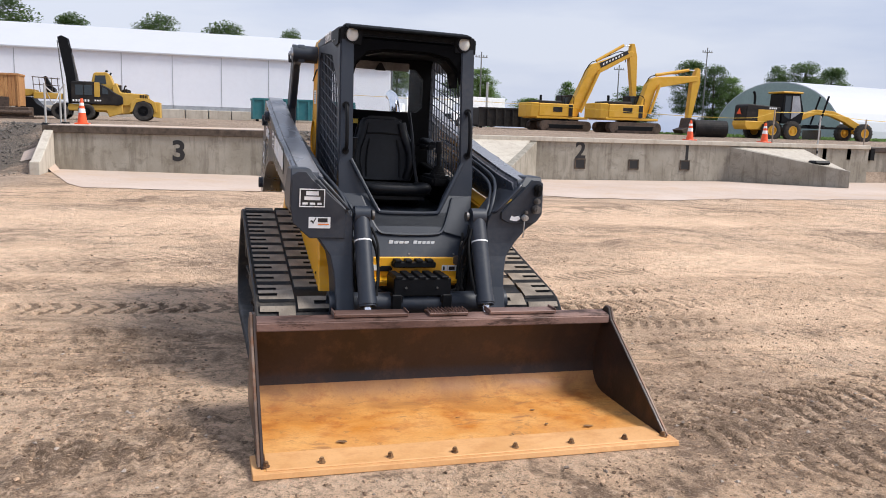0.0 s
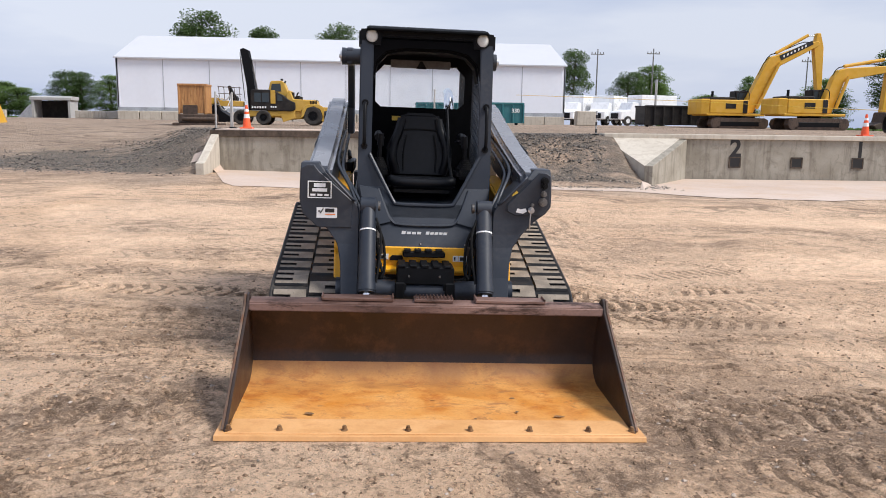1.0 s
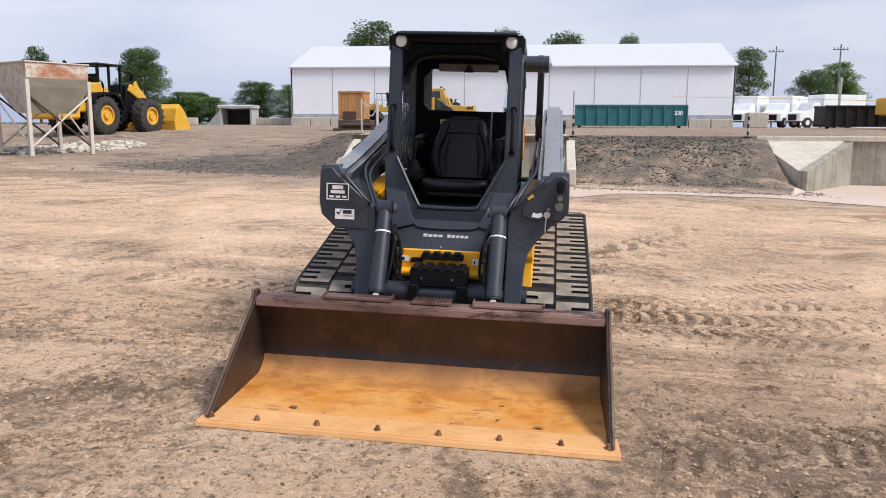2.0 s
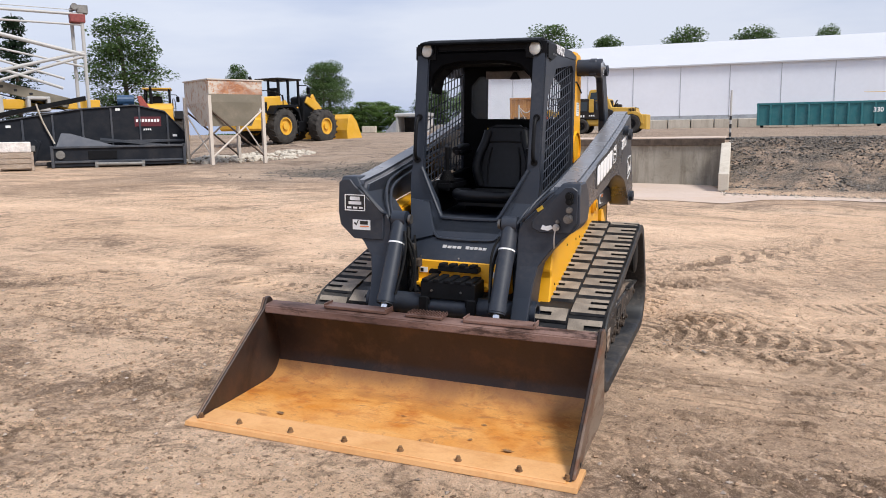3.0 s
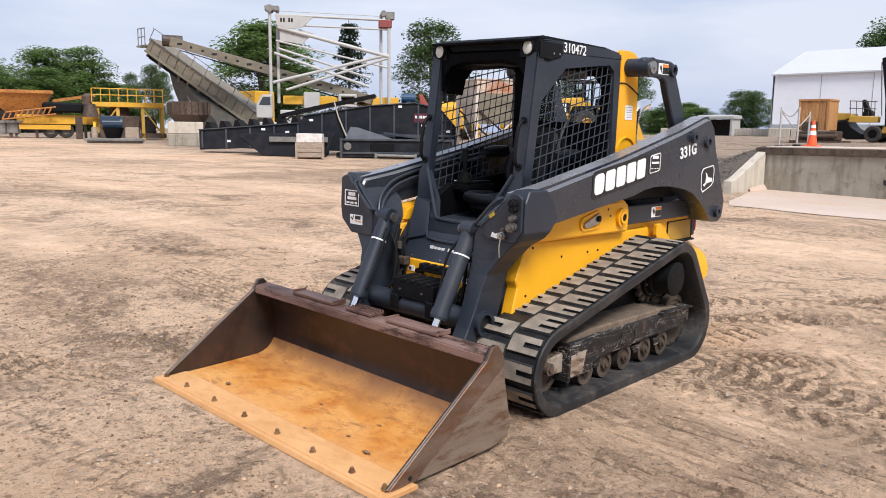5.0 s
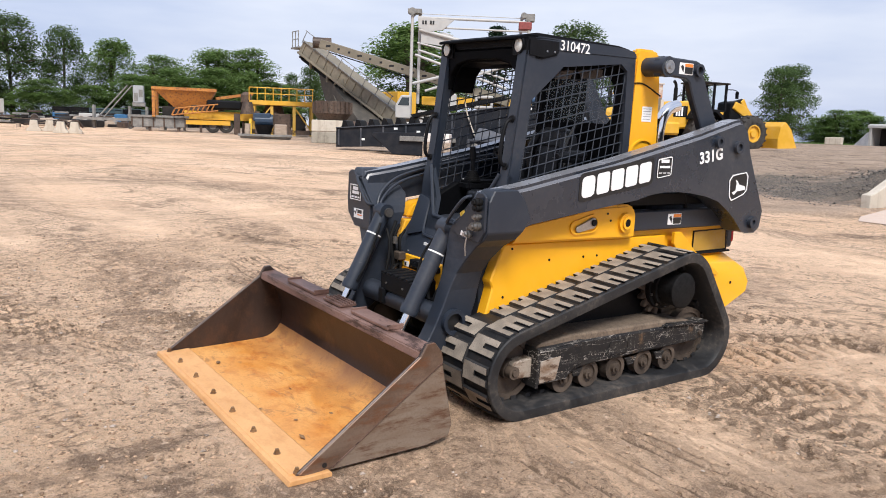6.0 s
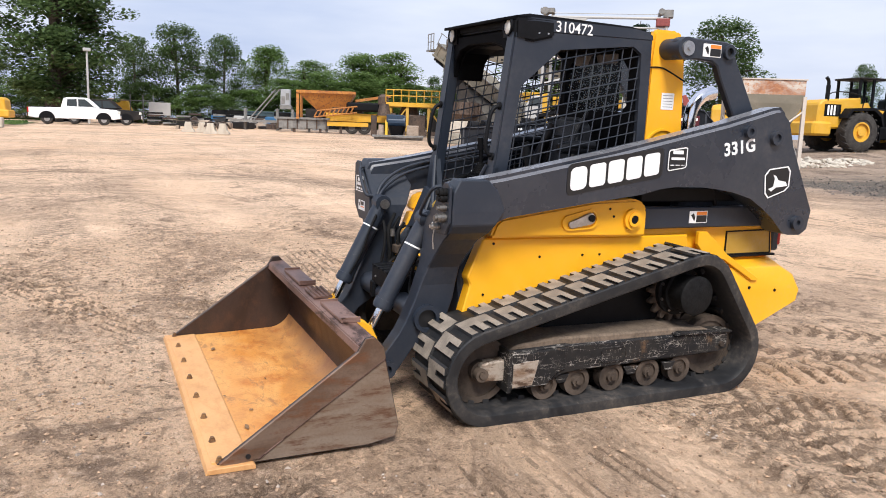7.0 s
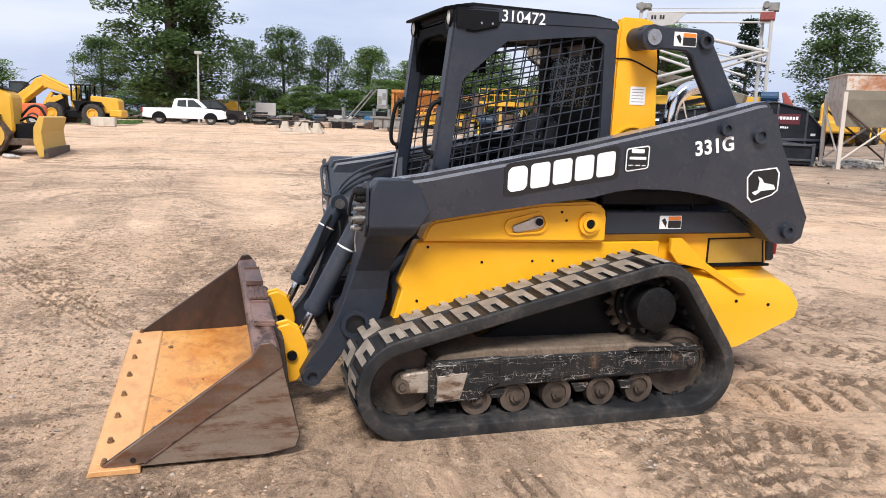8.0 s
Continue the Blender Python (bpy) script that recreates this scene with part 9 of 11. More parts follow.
sign = part("name_plate", made(("b", (8.25, -0.512, 1.35), (9.2, -0.5, 1.72), 0.002)), plain("dark_red_decal", (0.10, 0.012, 0.02), 0.5), cv, "dark red plate with pale lettering bars")
for k in range(8):
    part("letter_bar", made(("b", (8.3 + k * 0.108, -0.518, 1.52), (8.38 + k * 0.108, -0.512, 1.63))), LETTER, sign)
for k in range(4):
    part("letter_bar", made(("b", (8.55 + k * 0.075, -0.506, 1.20), (8.60 + k * 0.075, -0.5, 1.27))), LETTER, cv)
for x, z in ((0.45, 0.45), (1.9, 0.95), (2.9, 0.85), (3.9, 1.35), (7.6, 1.95), (9.6, 0.95)):
    part("small_tag", made(("b", (x, -0.515, z), (x + 0.16, -0.5, z + 0.09))), LETTER, cv)
bn = thing("steel_bin", "low dark slate feed bin with a sloped chute", "bin", on_ground(-19.9, 20.4, 45.3))
part("front_side", made(("p", "y", [(0.25, 0.0), (0.3, 0.72), (4.75, 0.76), (4.78, 0.05), (0.4, 0.03)], -0.05, 0.03, 0.01)), NAVY, bn)
part("back_side", made(("p", "y", [(0.25, 0.0), (0.3, 0.72), (4.75, 0.76), (4.78, 0.05)], 1.1, 1.18, 0.01)), NAVY, bn)
part("tray", made(("b", (0.1, 0.0, 0.05), (4.45, 1.12, 0.2))), BLACK, bn)
part("round_port", made(("r", (0.56, -0.10, 0.46), (0.56, -0.04, 0.46), 0.15)), GREY_STEEL, bn)
part("rib_rail", made(("b", (0.3, -0.12, 0.68), (4.75, -0.05, 0.76), 0.01), ("b", (0.35, -0.1, 0.16), (4.72, -0.05, 0.24), 0.01)), SLATE_EDGE, bn)
for x in (0.25, 4.68):
    part("end_post", made(("b", (x, -0.12, 0.0), (x + 0.1, 0.0, 0.78), 0.01)), SLATE_EDGE, bn)
part("inspection_cover", made(("b", (1.45, -0.07, 0.28), (2.4, -0.045, 0.58), 0.01)), BLACK, bn)
part("end_wall", made(("b", (0.3, 0.03, 0.05), (0.36, 1.1, 0.72)), ("b", (4.68, 0.03, 0.05), (4.74, 1.1, 0.74))), NAVY, bn)
bm = bmesh.new()
loft(bm, [[(0.42, 0.1, 0.70), (2.5, 0.1, 0.70), (2.5, 1.05, 0.70), (0.42, 1.05, 0.70)], [(0.62, 0.5, 1.22), (0.92, 0.5, 1.20), (0.92, 0.6, 1.20), (0.62, 0.6, 1.22)]])
part("sloped_chute", bm, paint("mid_grey_paint", (0.05, 0.056, 0.072), 0.35, dusty=0.15), bn, "grey sloped chute plate")
part("pipe_bracket", made(("r", (1.7, -0.45, 0.12), (3.3, -0.45, 0.10), 0.06), ("b", (1.65, -0.5, 0), (1.75, -0.4, 0.2)), ("b", (3.2, -0.5, 0), (3.3, -0.4, 0.2))), GREY_STEEL, bn)
tr = thing("steel_trough", "open dark slate boat-shaped trough", "trough", on_ground(-22.9, 18.2, 43))
part("trough_side", made(("p", "y", [(0.0, 0.75), (0.9, 0.0), (3.3, 0.0), (3.6, 0.85), (3.5, 0.95), (0.05, 0.85)], -0.6, -0.54, 0.01)), NAVY, tr)
part("trough_side", made(("p", "y", [(0.0, 0.75), (0.9, 0.0), (3.3, 0.0), (3.6, 0.85), (3.5, 0.95), (0.05, 0.85)], 0.54, 0.6, 0.01)), NAVY, tr)
part("trough_floor", made(("p", "y", [(0.0, 0.70), (0.9, 0.0), (3.3, 0.0), (3.3, 0.06), (0.95, 0.06), (0.06, 0.75)], -0.54, 0.54)), NAVY, tr)
part("side_arm", made(("b", (1.2, -0.72, 0.55), (3.5, -0.62, 0.75), 0.01)), GREY_STEEL, tr)
pl = thing("boxed_pallet", "worn grey-brown crate on a pallet with torn white wrap", "crate", on_ground(-19.65, 19.1, 48))
for k in range(3):
    part("crate_panel", made(("b", (-0.5, -0.52, 0.08 + 0.17 * k), (0.5, -0.48, 0.23 + 0.17 * k), 0.005)), PALLET_WOOD, pl)
part("crate_core", made(("b", (-0.48, -0.48, 0.05), (0.48, 0.48, 0.6), 0.01)), PALLET_WOOD, pl)
part("white_wrap", made(("b", (-0.5, -0.5, 0.6), (0.47, 0.5, 0.95), 0.03)), plain("torn_white_wrap", (0.62, 0.58, 0.55), 0.7, vary=0.3, scale=5, bump=0.5), pl, "torn white plastic wrap")
part("corner_post", made(("b", (0.45, -0.55, 0.0), (0.53, -0.47, 0.62)), ("b", (-0.53, -0.55, 0.0), (-0.45, -0.47, 0.62))), PALLET_WOOD, pl)

# ---- truck crane with a folded white lattice jib ----
cr = thing("truck_crane", "white and yellow truck crane with a folded lattice jib", "crane", on_ground(-31.9, 25.6, 52.6))
CL = 6.4
part("carrier", made(("b", (-0.6, -1.2, 0.7), (CL + 2.5, 1.2, 1.25), 0.05)), WHITE_PAINT, cr)
for x in (0.6, 2.0, 5.5, 6.9):
    for y in (-1.05, 1.05):
        big_wheel(cr, x, y, 0.55, 0.55, 0.35, WHITE_PAINT, False)
cc = part("crane_cab", made(("p", "y", [(-0.75, 1.45), (-0.75, 2.15), (-0.45, 2.7), (0.1, 2.7), (0.1, 1.45)], -1.0, -0.2, 0.05)), WHITE_PAINT, cr, "white crane cab")
part("cab_window", made(("p", "y", [(-0.62, 2.15), (-0.38, 2.58), (0.0, 2.58), (0.0, 2.15)], -1.015, -1.0)), GLASS_DARK, cc)
for x0, x1, z0, z1, m in ((0.5, 1.3, 1.25, 1.9, WHITE_PAINT), (1.5, 2.6, 1.25, 1.7, GREY_STEEL), (1.75, 2.6, 2.0, 2.85, WHITE_PAINT), (3.6, 4.6, 2.1, 2.25, WHITE_PAINT), (3.6, 3.75, 2.25, 2.75, WHITE_PAINT), (4.45, 4.6, 2.25, 2.75, WHITE_PAINT), (3.6, 4.6, 2.65, 2.8, WHITE_PAINT), (4.0, 5.2, 1.3, 2.05, BROWN_BLACK), (5.6, 6.6, 1.25, 1.9, GREY_STEEL)):
    part("deck_box", made(("b", (x0, -1.15, z0), (x1, 0.2, z1), 0.04)), m, cr)
part("hydraulic_lines", made(*[("t", [(0.3 + k * 0.5, -1.1, 1.3), (0.6 + k * 0.5, -1.2, 1.55 + 0.1 * (k % 3)), (1.1 + k * 0.5, -1.1, 1.3)], 0.04) for k in range(10)]), BROWN_BLACK, cr)
part("main_boom", made(("b", (0.6, 0.3, 2.25), (CL + 0.6, 1.0, 2.72), 0.03)), MACHINE_YELLOW, cr, "yellow telescopic boom")
part("boom_text_bar", made(("b", (3.5, 0.285, 2.38), (5.2, 0.3, 2.56))), STICKER_YELLOW, cr)
TOPZ = 7.2
for x in (0.0, 0.38, CL - 0.4, CL):
    part("jib_post", made(("r", (x, -0.2 if x in (0.0, CL) else 0.35, 2.3), (x, -0.2 if x in (0.0, CL) else 0.35, TOPZ), 0.085)), WHITE_PAINT, cr)
for a, b, r in (((0.3, TOPZ - 0.25), (CL, TOPZ - 0.35), 0.07), ((0.4, TOPZ - 0.9), (CL, TOPZ - 2.3), 0.10), ((0.3, TOPZ - 0.75), (CL, TOPZ - 0.85), 0.05), ((0.3, TOPZ - 1.6), (CL, TOPZ - 2.9), 0.05),
                ((0.1, 3.38), (CL, 5.03), 0.085), ((0.8, 3.0), (CL, 4.85), 0.07), ((0.2, 4.95), (5.3, 3.25), 0.075), ((0.4, 5.2), (5.4, 3.72), 0.06), ((0.4, TOPZ - 0.05), (CL, TOPZ - 0.15), 0.02)):
    part("jib_member", made(("r", (a[0], -0.2, a[1]), (b[0], -0.2, b[1]), r)), WHITE_PAINT, cr)
pn = part("jib_head_plate", made(("p", "y", [(0.3, TOPZ - 0.25), (2.3, TOPZ - 0.35), (1.7, TOPZ - 0.9), (0.9, TOPZ - 1.0), (0.35, TOPZ - 0.8)], -0.3, -0.22, 0.01)), WHITE_PAINT, cr, "white head plate with dark marks")
for x in (0.55, 0.7, 0.98, 1.12):
    part("plate_mark", made(("b", (x, -0.315, TOPZ - 0.62), (x + 0.1, -0.3, TOPZ - 0.42))), INK, pn)
part("jib_lower_plate", made(("p", "y", [(0.5, TOPZ - 0.95), (1.0, TOPZ - 1.1), (1.75, TOPZ - 1.0), (2.3, TOPZ - 1.15), (1.7, TOPZ - 1.75), (0.5, TOPZ - 1.6)], -0.16, -0.10, 0.01)), WHITE_PAINT, cr)
part("head_sheave", made(("r", (0.0, -0.4, TOPZ + 0.05), (0.0, 0.3, TOPZ + 0.05), 0.2), ("b", (-0.25, -0.35, TOPZ - 0.05), (0.5, 0.25, TOPZ + 0.2), 0.02)), GREY_STEEL, cr)
part("red_block", made(("b", (CL - 0.55, -0.35, TOPZ - 0.75), (CL + 0.15, 0.2, TOPZ - 0.35), 0.03)), plain("faded_red_paint", (0.23, 0.05, 0.045), 0.6), cr, "dark red hook block")
part("tail_sheave", made(("r", (CL - 0.3, -0.35, TOPZ + 0.0), (CL - 0.3, 0.2, TOPZ + 0.0), 0.16), ("b", (CL - 0.2, -0.3, TOPZ - 0.3), (CL + 0.3, 0.2, TOPZ + 0.1), 0.02)), GREY_STEEL, cr)

# ---- tan screening plant: steep box conveyor and its long beam ----
def beam_between(a, b, w, hgt):
    """A box beam from a to b as a bmesh, w across and hgt high."""
    a, b = Vector(a), Vector(b)
    d = b - a
    m = Matrix.Translation(a) @ d.to_track_quat("X", "Z").to_matrix().to_4x4()
    bm = bmesh.new()
    box(bm, (0, -w / 2, -hgt / 2), (d.length, w / 2, hgt / 2), 0.02, m)
    return bm


sp = thing("screening_plant", "tan steel screening plant with a steep box conveyor", "screening plant", pose(-38, 26, ground_z(-38, 26)))
tip, foot = Vector((-3.8, -2.0, 5.8)), Vector((2.9, 1.2, 1.3))
part("box_conveyor", beam_between(tip, foot, 1.5, 0.8), TAN_STEEL, sp, "steep tan box conveyor")
part("conveyor_rail", beam_between(tip + Vector((0.3, -0.9, -0.35)), foot + Vector((0.2, -0.9, -0.35)), 0.08, 0.14), TAN_STEEL, sp)
for k in range(5):
    p = tip.lerp(foot, 0.15 + 0.18 * k)
    part("stiffener", made(("b", (p.x - 0.05, p.y - 0.86, p.z - 0.75), (p.x + 0.05, p.y - 0.74, p.z + 0.25))), TAN_STEEL, sp)
lean = Matrix.Translation(tip) @ (foot - tip).to_track_quat("X", "Z").to_matrix().to_4x4()
run = (foot - tip).length
for k in range(13):
    x = run * (k + 0.4) / 13.2
    for y in (-0.80, 0.75):
        part("side_rib", box(bmesh.new(), (x, y, -0.42), (x + 0.07, y + 0.05, 0.42), 0.0, lean), TAN_STEEL, sp)
for z in (-0.44, 0.40):
    part("edge_flange", box(bmesh.new(), (0, -0.84, z), (run, -0.75, z + 0.06), 0.0, lean), GREY_STEEL, sp)
part("under_belt", box(bmesh.new(), (0.3, -0.6, -0.75), (run, 0.6, -0.62), 0.0, lean), BLACK, sp)
for k in range(7):
    x = run * (k + 0.2) / 7
    part("return_roller", rod(bmesh.new(), lean @ Vector((x, -0.72, -0.6)), lean @ Vector((x, 0.72, -0.6)), 0.09, 10), BROWN_BLACK, sp)
for k in range(8):
    x = run * (k + 0.1) / 8
    part("walkway_post", rod(bmesh.new(), lean @ Vector((x, -0.95, 0.3)), lean @ Vector((x, -0.95, 1.1)), 0.025, 6), GREY_STEEL, sp)
part("walkway_rail", rod(bmesh.new(), lean @ Vector((0, -0.95, 1.1)), lean @ Vector((run * 0.9, -0.95, 1.1)), 0.025, 6), GREY_STEEL, sp)
part("lower_hopper", made(("p", "y", [(tip.x + 0.4, tip.z - 0.9), (foot.x - 0.2, foot.z - 0.3), (foot.x - 0.2, 0.5), (-0.6, 0.4), (-2.6, 3.2)], -1.6, 0.6, 0.02)), paint("dark_tan_paint", (0.05, 0.045, 0.038), 0.7, dusty=0.3), sp, "dark tan chute under the conveyor")
part("prop", made(("r", (-1.2, -1.5, 3.0), (1.0, -1.8, 0.8), 0.07), ("r", (-2.2, -1.5, 2.6), (-0.8, -1.5, 3.6), 0.07)), TAN_STEEL, sp)
part("skid", made(("b", (-1.0, -1.8, 0.1), (3.5, 1.0, 0.7), 0.03)), TAN_STEEL, sp)
part("head_cage", made(*[("r", (tip.x - 0.9 + 0.45 * k, tip.y - 0.7, tip.z + 0.0), (tip.x - 0.9 + 0.45 * k, tip.y - 0.7, tip.z + 1.0), 0.03) for k in range(3)], ("r", (tip.x - 0.9, tip.y - 0.7, tip.z + 1.0), (tip.x, tip.y - 0.7, tip.z + 1.0), 0.03), ("r", (tip.x - 0.9, tip.y - 0.7, tip.z + 0.5), (tip.x, tip.y - 0.7, tip.z + 0.5), 0.03), ("b", (tip.x - 0.95, tip.y - 0.8, tip.z - 0.1), (tip.x + 0.3, tip.y + 0.5, tip.z))), GREY_STEEL, sp, "small railed head platform")
bt, bf = Vector((0.4, -3.1, 5.65)), Vector((9.4, 4.0, 2.5))
lb = part("long_beam", beam_between(bt, bf, 0.7, 0.5), TAN_STEEL, sp, "long tan conveyor beam with punched holes")
# flat black blocks on the beam give the holes their dark by colour
for k in range(16):
    p = bt.lerp(bf, 0.05 + k * 0.058)
    v = Vector((0.62, -0.79, 0))
    part("beam_hole", beam_between(p + v * 0.33, p + v * 0.36, 0.16 if k % 3 else 0.3, 0.13), INK, lb)
part("belt_return", beam_between(bt + Vector((0.5, 0.3, -0.5)), bf + Vector((0, 0, -0.4)), 0.5, 0.05), BLACK, sp)
part("head_drum", made(("r", (0.2, -3.6, 5.7), (0.6, -2.6, 5.7), 0.32)), RUST_DARK, sp)
part("yellow_box", made(("b", (-3.8, 3.5, 1.0), (-1.6, 5.0, 3.3), 0.04)), MACHINE_YELLOW, sp, "yellow engine box behind")

# ---- concrete blocks with a rusty crusher drum, blue motor skid ----
for k, z in enumerate((0.0, 0.62)):
    single("concrete_block", made(("b", (-0.85, -0.45, 0), (0.85, 0.45, 0.6), 0.03)), CONCRETE_PALE if k else CONCRETE, "stacked pale concrete block under a rusty drum", "concrete block", on_ground(-32.3, 20.7, 62, z), "barrier blocks")
dr = thing("crusher_drum", "rusty round crusher bowl on concrete blocks", "crusher part", on_ground(-32.6, 21.1, 0, 1.22))
part("bowl", made(("c", (0, 0, 0.0), (0, 0, 0.35), 0.75, 1.0), ("c", (0, 0, 0.35), (0, 0, 1.0), 1.0, 0.95)), RUST_DARK, dr, smooth=True)
for k in range(18):
    a = k / 18 * math.tau
    part("bowl_rib", made(("b", (math.cos(a) * 1.0 - 0.05, math.sin(a) * 1.0 - 0.05, 0.35), (math.cos(a) * 1.0 + 0.05, math.sin(a) * 1.0 + 0.05, 0.95))), RUST_DARK, dr)
part("side_drum", made(("r", (0.9, 0.8, -0.5), (1.4, 1.5, -0.5), 0.5)), RUST_DARK, dr)
part("stand", made(("b", (0.7, 0.6, -1.2), (1.0, 1.4, -0.3), 0.02)), RUST_DARK, dr)
md = thing("motor_skid", "low steel skid with a blue motor and pale tanks", "motor skid", on_ground(-37.6, 19.4, 64))
part("skid_frame", made(("b", (-1.4, -0.7, 0.0), (1.4, 0.7, 0.2), 0.05), ("b", (-1.5, -0.8, 0.12), (1.5, -0.7, 0.26), 0.02)), GREY_STEEL, md)
part("blue_motor", made(("r", (-0.6, -0.2, 1.05), (0.4, -0.2, 1.05), 0.34), ("b", (-0.7, -0.5, 1.0), (0.3, 0.1, 1.45), 0.05)), plain("blue_motor_paint", (0.018, 0.04, 0.075), 0.5), md, "blue electric motor")
part("motor_mount", made(("c", (-0.1, -0.2, 0.2), (-0.1, -0.2, 0.8), 0.35, 0.55)), BLACK, md)
part("pale_tank", made(("r", (-1.0, -0.45, 0.2), (-1.0, -0.45, 0.85), 0.16)), PALLET_WOOD, md)
part("pale_box", made(("b", (0.5, -0.6, 0.2), (1.2, 0.1, 0.85), 0.05)), PALLET_WOOD, md)

# ---- yellow crushing plant, grey frames, orange hopper ----
pf = thing("platform_plant", "yellow railed steel platform on a crushing plant", "crushing plant", on_ground(-46.2, 23.9, 66.5))
part("deck", made(("b", (-2.0, -1.2, 2.05), (2.3, 1.2, 2.35), 0.02)), MACHINE_YELLOW, pf)
for x in (-1.8, -0.6, 0.9, 2.1):
    part("column", made(("b", (x, -1.1, 0), (x + 0.2, -0.9, 2.05)), ("b", (x, 0.9, 0), (x + 0.2, 1.1, 2.05))), YELLOW_OLD, pf)
for k in range(9):
    x = -2.0 + k * 0.53
    part("rail_post", made(("r", (x, -1.2, 2.35), (x, -1.2, 3.2), 0.03)), MACHINE_YELLOW, pf)
for z in (2.8, 3.2):
    part("hand_rail", made(("r", (-2.0, -1.2, z), (2.3, -1.2, z), 0.03)), MACHINE_YELLOW, pf)
part("crusher_body", made(("b", (-1.5, -0.9, 0.35), (0.8, 0.8, 1.5), 0.06), ("c", (-0.4, 0, 1.5), (-0.4, 0, 2.05), 0.75, 0.55)), RUST_DARK, pf, "rusty brown crusher body under the deck")
part("drive_guard", made(("r", (1.3, -0.95, 0.95), (1.3, -0.75, 0.95), 0.55), ("b", (0.9, -0.8, 0.1), (1.8, 0.6, 0.6), 0.04)), BROWN_BLACK, pf)
part("support_beam", made(("b", (-2.2, -1.1, 0.1), (2.4, -0.95, 0.4)), ("b", (-2.2, 0.95, 0.1), (2.4, 1.1, 0.4))), RUST_DARK, pf)
part("cross_brace", made(("r", (-1.7, -1.0, 0.4), (-0.5, -1.0, 2.05), 0.05), ("r", (0.95, -1.0, 2.05), (2.15, -1.0, 0.4), 0.05)), YELLOW_OLD, pf)
part("motor_hump", made(("b", (-2.6, -0.6, 2.0), (-1.9, 0.6, 2.9), 0.2)), RUST_DARK, pf)
part("rust_stand", made(("b", (-3.0, -1.5, 0.0), (-2.6, -1.1, 1.4)), ("b", (-1.6, -1.5, 0.0), (-1.3, -1.2, 1.6)), ("c", (-2.1, -1.4, 1.4), (-2.1, -1.4, 2.2), 0.5, 0.3)), RUST_DARK, pf)
part("yellow_bollard", made(("r", (-1.9, -1.7, 0), (-1.9, -1.7, 1.1), 0.1)), STICKER_YELLOW, pf)
yb = thing("plant_trailer", "yellow beam plant trailer with orange hopper", "plant trailer", on_ground(-50.9, 18.9, 69))
part("yellow_beam", made(("b", (-0.1, -0.9, 0.9), (4.6, -0.7, 1.5), 0.02), ("b", (0.0, -0.95, 0.55), (3.0, -0.75, 0.85))), MACHINE_YELLOW, yb)
part("grey_frame", made(("b", (-3.6, -0.9, 0.3), (0.0, 0.6, 0.95), 0.02), ("b", (-3.8, -1.0, 0.95), (0.2, 0.7, 1.1))), GREY_STEEL, yb)
for k in range(6):
    part("frame_rib", made(("b", (-3.6 + k * 0.7, -0.95, 0.25), (-3.5 + k * 0.7, -0.9, 0.98))), RUST_DARK, yb)
for x in (1.8, 2.7):
    big_wheel(yb, x, -0.6, 0.5, 0.5, 0.35, GREY_STEEL, False)
for x in (-2.5, -0.6, 0.9, 3.8):
    part("leg", made(("b", (x, -0.8, 0), (x + 0.18, -0.6, 0.9))), RUST_DARK, yb)
bm = bmesh.new()
loft(bm, [[(-2.1, -1.2, 2.9), (2.0, -1.2, 2.9), (2.0, 1.2, 2.9), (-2.1, 1.2, 2.9)], [(-0.6, -0.5, 1.5), (1.2, -0.5, 1.5), (1.2, 0.5, 1.5), (-0.6, 0.5, 1.5)]])
part("orange_hopper", bm, RUST_ORANGE, yb, "orange steel hopper")
part("engine_block", made(("b", (-1.6, -0.6, 1.1), (-0.2, 0.5, 1.75), 0.05), ("r", (-1.2, -0.3, 1.75), (-0.6, -0.3, 1.75), 0.22)), BROWN_BLACK, yb)
part("feeder_pan", made(("p", "y", [(0.2, 1.5), (0.4, 2.0), (2.2, 2.15), (2.6, 1.55)], -0.7, 0.7, 0.02)), RUST_DARK, yb)
part("hopper_rim", made(("b", (-2.2, -1.28, 2.85), (2.1, -1.2, 3.05))), RUST_ORANGE, yb)
for y in (-1.2, 1.0):
    part("hopper_post", made(("b", (-2.2, y, 1.0), (-2.0, y + 0.2, 2.9))), RUST_ORANGE, yb)
part("stair_rack", made(*[("r", (-0.9 + k * 0.33, -1.3, 1.15 + k * 0.05), (-0.7 + k * 0.33, -1.3, 1.55 + k * 0.05), 0.05) for k in range(9)], ("r", (-0.9, -1.3, 1.15), (2.2, -1.3, 1.55), 0.05), ("r", (-0.7, -1.3, 1.6), (2.2, -1.3, 2.0), 0.05)), RUST_ORANGE, yb)
part("belt_roll", made(("b", (1.4, -1.3, 1.65), (3.8, -0.3, 2.3), 0.12)), BLACK, yb, "black rolled conveyor belt")
part("orange_boom", made(("p", "y", [(2.0, 2.3), (4.6, 2.75), (4.6, 2.95), (2.0, 2.5)], -0.6, -0.4)), RUST_ORANGE, yb)
ct = thing("control_tower", "grey control cabinet on a steel frame", "control cabinet", on_ground(-56.5, 17.0, 70))
part("cabinet", made(("b", (-0.35, -0.35, 2.0), (0.4, 0.35, 3.25), 0.03)), paint("light_grey_paint", (0.30, 0.315, 0.33), 0.5), ct)
